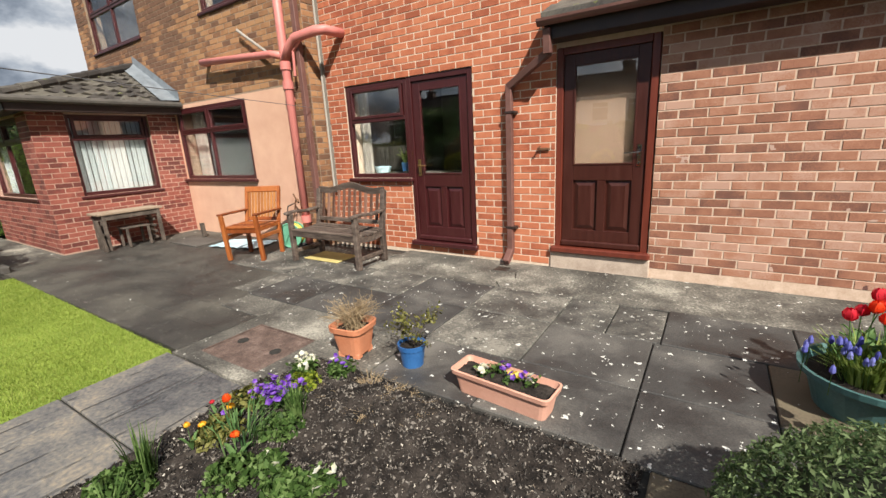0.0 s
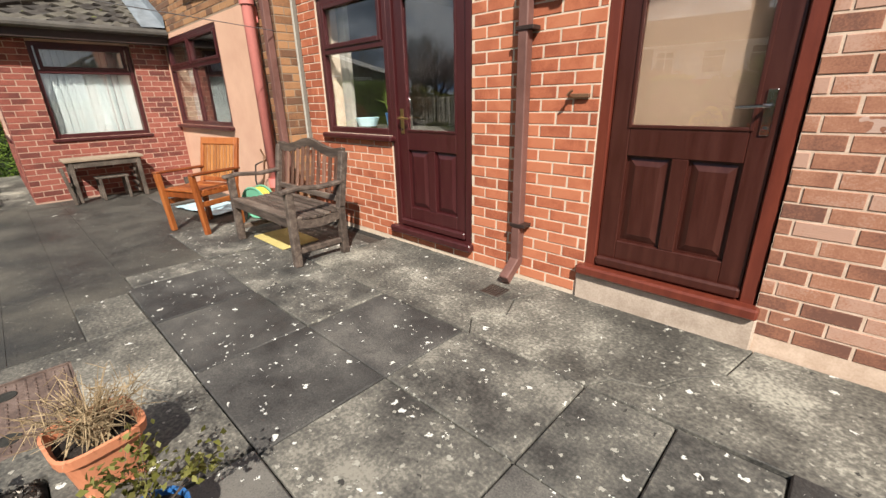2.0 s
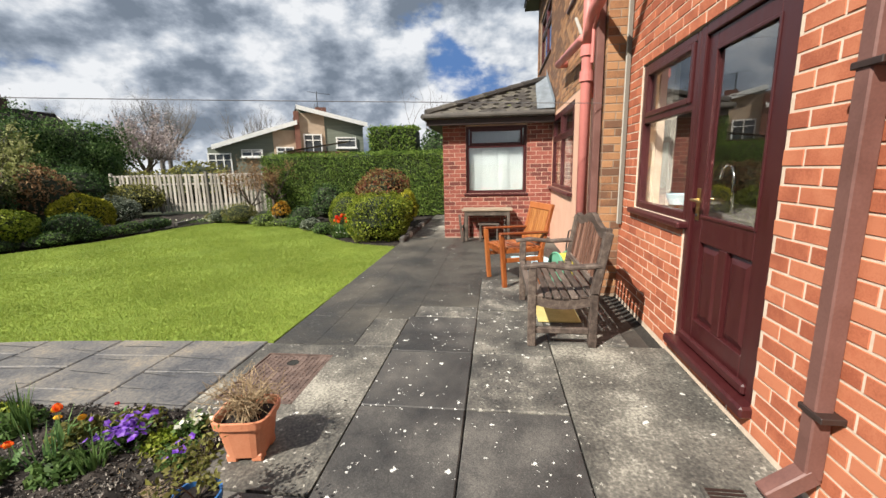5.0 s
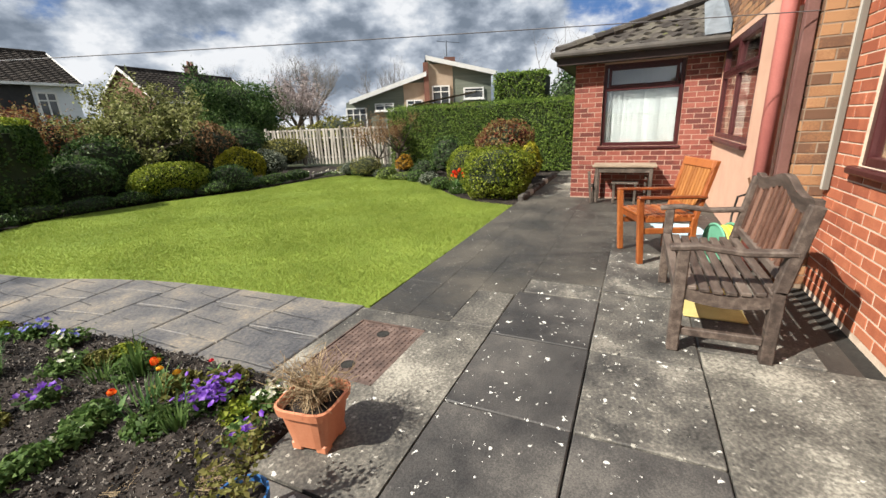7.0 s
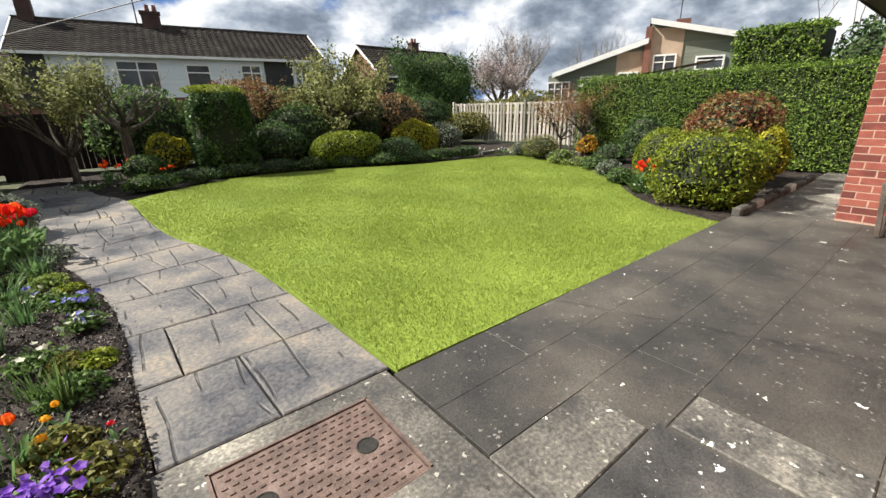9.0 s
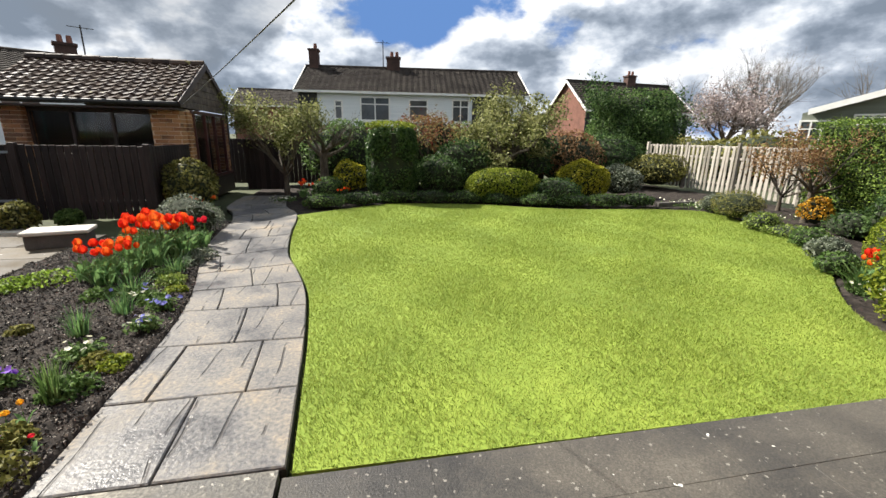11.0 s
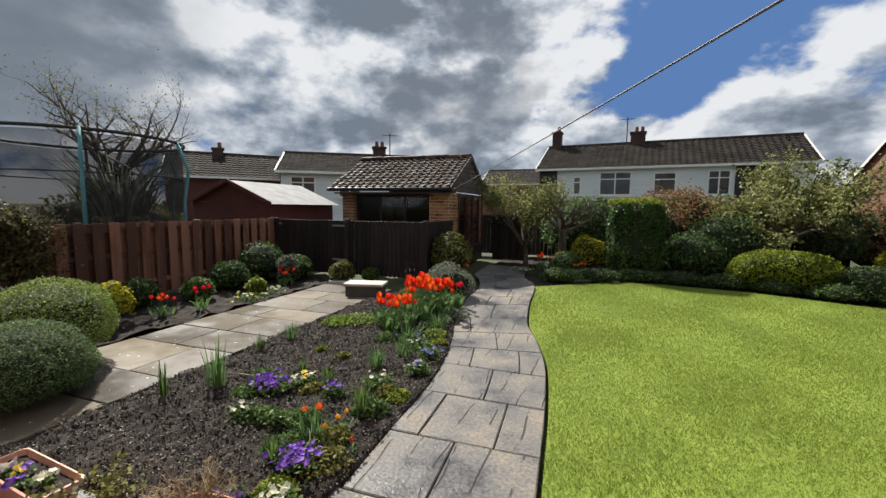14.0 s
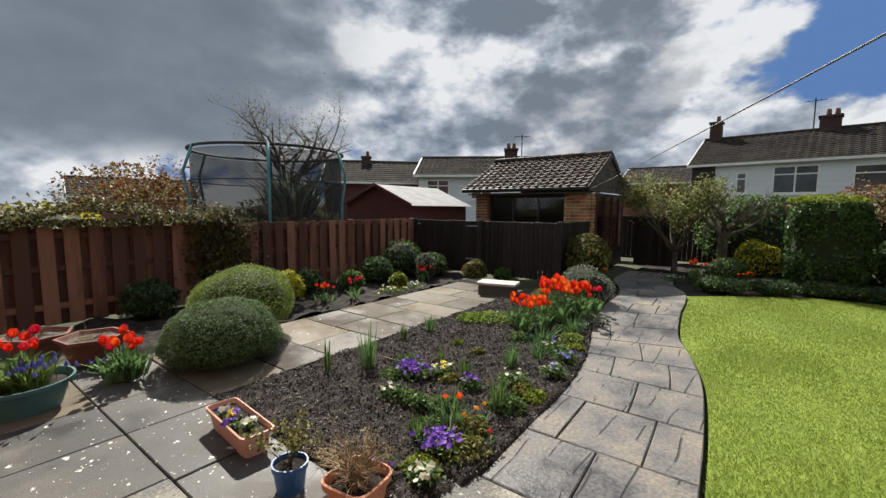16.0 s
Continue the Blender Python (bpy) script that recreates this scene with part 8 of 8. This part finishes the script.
for s in (-1, 1):
    v = Vector((s * 1.4, 0, -0.59))
    B().box(0, v.length, -0.015, 0.015, -0.06, 0.03, 0.004, Matrix.Translation((0, 1.43, 2.08)) @ Matrix.Rotation(math.atan2(0.59, 1.4) if s > 0 else math.pi - math.atan2(0.59, 1.4), 4, "Y")).make("bargeboard", MAROON, shed)


# ---- houses round about ----
def far_window(th, x0, x1, z0, z1, y, bars=1, transom=True):
    w = B().box(x0, x1, y - 0.02, y + 0.02, z0, z1).make("window", FAR_GLASS, th)
    k = B()
    frame_bars(k, x0 - 0.04, x1 + 0.04, z0 - 0.04, z1 + 0.04, 0.09, y - 0.05, y + 0.06, 0)
    for i in range(bars):
        u = x0 + (x1 - x0) * (i + 1) / (bars + 1)
        k.box(u - 0.035, u + 0.035, y - 0.05, y + 0.055, z0, z1)
    if transom:
        zt = z1 - (z1 - z0) * 0.3
        k.box(x0, x1, y - 0.05, y + 0.05, zt - 0.03, zt + 0.03)
    k.make("window_frame", WHITE_PAINT, w)
    B().box(x0 - 0.1, x1 + 0.1, y - 0.02, y + 0.12, z0 - 0.12, z0 - 0.04).make("window_sill", WHITE_PAINT, w)


def far_house(label, at, turn, length, depth, eave, ridge, wall_mat, roof_mat, gable_mat, chimneys=(), windows=(), rows=14, cols=34, band=None, dishes=()):
    """A gabled house: its own x along the ridge, +y its front."""
    th = thing("house", label, "house", at, turn)
    h = length / 2
    B().box(-h, h, -depth, 0, -0.1, eave).make("wall", wall_mat, th)
    for e in (-h, h):
        B().add([(e, 0, eave), (e, -depth, eave), (e, -depth / 2, ridge)], [(0, 1, 2) if e < 0 else (2, 1, 0)]).make("gable", gable_mat, th)
    if gable_mat is not wall_mat:
        B().box(-h - 0.02, -h + 0.02, -depth, 0.01, -0.1, eave).box(h - 0.02, h + 0.02, -depth, 0.01, -0.1, eave).make("end_wall", gable_mat, th)
    rf = thing("roof", "", "")
    rf.parent = th
    o = 0.35
    slope = (ridge - eave) / (depth / 2)
    k = B()
    for s in (0, 1):
        y_e, y_r = (o, -depth / 2) if s == 0 else (-depth - o, -depth / 2)
        ze = eave - o * slope
        for r in range(rows):
            t0, t1 = r / rows, (r + 1) / rows
            ya, yb = y_e + (y_r - y_e) * t0, y_e + (y_r - y_e) * t1
            za, zb = ze + (ridge - ze) * t0, ze + (ridge - ze) * t1
            m = cols * 2
            vs = []
            for yy, zz, lift in ((ya, za, 0.05), (yb, zb, 0.0)):
                vs += [(-h - 0.2 + (length + 0.4) * i / m, yy, zz + lift + (0.05 if i % 2 else 0.0)) for i in range(m + 1)]
            vs += [(-h - 0.2 + (length + 0.4) * i / m, ya, za - 0.02) for i in range(m + 1)]
            k.add(vs, [(i, i + 1, m + 2 + i, m + 1 + i) for i in range(m)] + [(2 * m + 2 + i, 2 * m + 3 + i, i + 1, i) for i in range(m)])
    bpy.data.objects.remove(rf)
    k.make("roof_tiles", roof_mat, th)["kind"] = "stuff"
    B().tube([(-h - 0.2, -depth / 2, ridge + 0.03), (h + 0.2, -depth / 2, ridge + 0.03)], 0.12, 8).make("ridge", roof_mat, th)
    B().box(-h - 0.2, h + 0.2, o, o + 0.1, eave - o * slope - 0.1, eave - o * slope + 0.03).make("gutter", WHITE_PAINT, th)
    for sx in (-1, 1):
        for s in (0, 1):
            ye = o if s == 0 else -depth - o
            a, d = Vector((sx * (h + 0.21), ye, eave - o * slope - 0.05)), Vector((sx * (h + 0.21), -depth / 2, ridge - 0.03))
            v = d - a
            B().box(-0.03, 0.03, 0, v.length, -0.12, 0.06, 0, Matrix.Translation(a) @ Matrix.Rotation(math.atan2(v.z, v.y), 4, "X")).make("bargeboard", WHITE_PAINT, th)
    for cx, w, hh in chimneys:
        ch = B().box(cx - w / 2, cx + w / 2, -depth / 2 - 0.3, -depth / 2 + 0.3, ridge - 0.6, ridge + hh).box(cx - w / 2 - 0.06, cx + w / 2 + 0.06, -depth / 2 - 0.36, -depth / 2 + 0.36, ridge + hh - 0.12, ridge + hh).make("chimney", CHIMNEY, th)
        for q in range(max(1, int(w / 0.35))):
            B().tube([(cx - w / 2 + 0.2 + q * 0.35, -depth / 2, ridge + hh), (cx - w / 2 + 0.2 + q * 0.35, -depth / 2, ridge + hh + 0.35)], [0.13, 0.1], 8).make("chimney_pot", TERRA_DARK, ch)
    for cx, hh in dishes:
        B().tube([(cx, -depth / 2, ridge), (cx, -depth / 2, ridge + hh)], 0.035, 5).tube([(cx - 0.5, -depth / 2, ridge + hh * 0.92), (cx + 0.5, -depth / 2, ridge + hh * 0.92)], 0.02, 4).tube([(cx - 0.25, -depth / 2 - 0.2, ridge + hh * 0.92), (cx - 0.25, -depth / 2 + 0.2, ridge + hh * 0.92)], 0.015, 4).make("aerial", RUBBER, th)
    if band:
        B().box(-h, h, 0.003, 0.05, band[0], band[1]).make("cladding", band[2], th)
    for x0, x1, z0, z1, bars in windows:
        far_window(th, x0, x1, z0, z1, 0.05, bars)
    return th


terrace = far_house("long terrace house with white upper cladding and tiled roof", (-7.15, -24.86, 0), -7, 14.3, 6.6, 4.2, 5.9, FAR_BRICK, FAR_ROOF, FAR_BRICK,
                    ((6.75, 0.6, 1.1), (1.4, 0.9, 0.75)), ((1.55, 3.35, 2.35, 3.75, 1), (4.5, 4.95, 2.4, 3.5, 0), (-0.85, 0.3, 2.35, 3.65, 0), (-3.5, -2.45, 2.35, 3.7, 1), (-6.2, -5.45, 2.35, 3.6, 1)), 16, 40, (2.0, 4.05, CLAD_WHITE), ((2.1, 1.8),))
B().box(-5.3, -3.72, 0.053, 0.12, 1.6, 4.06, 0.01).make("dark_cladding", BLACK_CLAD, terrace, "black tile-hung panel")
B().box(6.0, 7.16, 0.053, 0.12, 1.6, 4.06, 0.01).make("dark_cladding", BLACK_CLAD, terrace, "black tile-hung panel")
far_house("red brick gabled house with a dark tiled roof", (-25.9, -28.6, 0), 4, 9.8, 5.8, 3.9, 6.1, FAR_BRICK, FAR_ROOF, FAR_BRICK,
          ((-1.0, 0.8, 0.7),), ((-4.2, -2.6, 2.2, 3.6, 1),), 14, 28, (0.0, 3.7, BLACK_CLAD))
far_house("white clad house with brown roof beyond the hut", (9.75, -17.9, 0), 32, 7.5, 6.5, 3.5, 4.75, CLAD_WHITE, FAR_ROOF, MAROON,
          ((-1.9, 0.8, 0.6),), ((1.9, 3.2, 2.0, 3.1, 1), (-0.6, 0.6, 2.0, 3.1, 1)), 12, 24, None, ((-2.6, 1.5),))
far_house("maroon gabled house with brown roof beyond the shed", (16.2, -15.4, 0), 46, 6.0, 6.0, 3.2, 4.6, MAROON, FAR_ROOF, MAROON, ((0.5, 0.6, 0.4),), (), 10, 18)
far_house("distant low brick bungalow", (40.0, -10.0, 0), 80, 9.0, 6.0, 2.4, 3.9, FAR_BRICK, FAR_ROOF, FAR_BRICK, ((-2.5, 0.7, 0.5),), ((-1, 0.4, 1.0, 2.0, 1),), 8, 20)
far_house("distant brick terrace seen between hut and trees", (-1.0, -42.0, 0), 0, 18.0, 7.0, 4.2, 5.8, FAR_BRICK, FAR_ROOF, FAR_BRICK, (), ((1.8, 3.0, 2.6, 3.8, 1), (-2.0, -0.8, 2.6, 3.8, 1)), 10, 30)


def modern_house():
    """Two mono-pitch blocks with sage boarding and white fascias; own x across the front, +y towards the garden."""
    th = thing("house", "split-level house with sage boarding and sloping white fascias", "house", (-29.8, -11.0, 0), 298)

    def block(x0, x1, d, z0, z1, mat, name):
        B().add([(x0, 0, -0.1), (x1, 0, -0.1), (x1, 0, z1), (x0, 0, z0), (x0, -d, -0.1), (x1, -d, -0.1), (x1, -d, z1), (x0, -d, z0)], [(0, 1, 2, 3), (5, 4, 7, 6), (4, 0, 3, 7), (1, 5, 6, 2)]).make(name, mat, th)
        B().add([(x0 - 0.3, 0.4, z0 + 0.02), (x1 + 0.1, 0.4, z1 + 0.02), (x1 + 0.1, -d, z1 + 0.02), (x0 - 0.3, -d, z0 + 0.02), (x0 - 0.3, 0.4, z0 + 0.16), (x1 + 0.1, 0.4, z1 + 0.16), (x1 + 0.1, -d, z1 + 0.16), (x0 - 0.3, -d, z0 + 0.16)], [(0, 1, 2, 3), (7, 6, 5, 4), (4, 5, 1, 0), (5, 6, 2, 1)]).make("roof", FAR_ROOF, th)
        B().add([(x0 - 0.3, 0.41, z0 - 0.12), (x1 + 0.1, 0.41, z1 - 0.12), (x1 + 0.1, 0.41, z1 + 0.18), (x0 - 0.3, 0.41, z0 + 0.18)], [(0, 1, 2, 3)]).make("fascia", WHITE_PAINT, th)
    block(6.0, -0.0, 8, 3.0, 4.7, CLAD_GREEN, "low_wall")
    block(-4.6, -0.0, 8, 4.6, 5.75, CLAD_GREEN, "tall_wall")
    B().box(-1.8, 0.02, 0.0, 0.06, 0, 5.4).make("render_panel", RENDER_TAN, th)
    B().box(-0.05, 0.3, -0.3, 0.3, 0, 5.5).make("brick_fin", FAR_BRICK, th)
    B().box(0.3, 1.8, 0.003, 0.05, 0, 4.2).make("render_panel", RENDER_TAN, th)
    B().box(-3.0, 1.0, 0.6, 3.0, 0, 2.6).make("porch_wall", FAR_BRICK, th)
    B().add([(-3.2, 0.4, 3.3), (1.2, 0.4, 2.6), (1.2, 3.2, 2.6), (-3.2, 3.2, 3.3)], [(0, 1, 2, 3)]).make("porch_roof", RENDER_TAN, th)
    far_window(th, -1.5, -0.3, 2.6, 3.9, 0.1, 1)
    far_window(th, -4.0, -2.6, 3.0, 3.7, 0.05, 0)
    far_window(th, 0.5, 1.6, 2.0, 3.0, 0.1, 1)
    far_window(th, 2.6, 3.9, 2.4, 2.85, 0.05, 1)
    far_window(th, 4.6, 6.0, 1.2, 2.6, 0.05, 2)
    B().box(-2.2, -1.4, -2.5, -1.9, 5.0, 6.1).make("chimney", FAR_BRICK, th)
    B().tube([(-1.6, -2.2, 6.0), (-1.6, -2.2, 7.3)], 0.03, 5).tube([(-2.6, -2.2, 7.1), (-0.9, -2.2, 7.25)], 0.02, 4).make("aerial", RUBBER, th)


modern_house()
for x, y, s, h in ((-40, -30, 1, 3.4), (-46, -24, 2, 3.8), (-43, -35, 3, 3.2), (-50, -18, 4, 3.6), (-38, -39, 5, 3.0), (-36, -27.5, 6, 2.9)):
    tree("bare_tree", "distant bare winter tree", (x, y, 0), h, 0.22, 3.2, 7, 3, s + 40, None, bark=TWIG_FAR, spread=0.45, splits=4, gravity=0.25)
tree("cherry_tree", "pale pink blossoming cherry tree", (-28.0, -22.0, 0), 1.6, 0.16, 2.0, 9, 2, 51, BLOSSOM, 7000, 0.16, 0.28, TWIG, spread=0.6)
for x, y, s in ((-34, -4, 90), (-24, -21, 91), (-17.5, -16.5, 92), (20, -12, 93), (14, -8, 94), (-20, -12, 95)):
    shrub("distant_shrub", "distant garden shrubs between the houses", (x, y, 0), (2.6, 2.2, 1.1), 2200, 0.2, L_OLIVE, s, lift=0.7, lump=0.25, low=-0.95)

cable = thing("washing_line", "thin grey washing line from house to hut", "washing line", (-4.64, 4.07, 1.93))
a, d = Vector((-4.60, 4.08, 1.90)), Vector((-0.48, -5.75, 1.86))
B().tube([a.lerp(d, i / 24) - Vector((0, 0, 0.03 * 4 * (i / 24) * (1 - i / 24))) for i in range(25)], 0.0035, 5).make("line", LINE_GREY, cable, world=True)
passage = thing("passage_fence", "dark boarded fence closing the side passage", "fence", (2.2, 9.0, 0))
for j in range(18):
    B().box(-1.0 + j * 0.112, -0.895 + j * 0.112, -0.012, 0.012, 0.03, 1.7, 0.005).make("board", FENCE_DARK, passage)
shrub("background_shrub", "dark tree beyond the side passage", (3.6, 11.5, 0), (2.2, 1.4, 1.7), 4000, 0.11, L_DARK, 97, lift=1.7, lump=0.2)
shrub("background_shrub", "dark bushes beyond the passage fence", (4.6, 6.5, 0), (1.0, 2.6, 1.0), 3500, 0.10, L_DARK, 98, lift=1.0, lump=0.2)

# ---- bricks, last ----
brickwork(wall_return, 0.19, 0.02, 5.1, BRICK_OLD, [], 90, (0.1, 1.5))
brickwork(kitchen, 3.24, 0.03, 3.55, BRICK_ORANGE, kit_open, 290, (2.6, 0.9))
brickwork(leanto, 2.53, 0.10, 2.2, BRICK_BROWN, lean_open, 290, (1.6, 1.0))
brickwork(main, 6.8, 2.25, 5.1, BRICK_OLD, main_open, 280, (5.6, 2.6))
brickwork(bay_side, 1.985, 0.02, 2.08, BRICK_RED, [(0.42, 1.53, 0.84, 2.06)], 290, (1.0, 0.8))
brickwork(bay_front, 3.12, 0.02, 2.08, BRICK_RED, [(0.55, 2.62, 0.84, 2.06)], 290, (3.0, 0.8))
brickwork(main, 6.8, 0.02, 2.25, BRICK_OLD, [], 10, (6.6, 0.5), 0.004, 6.44)
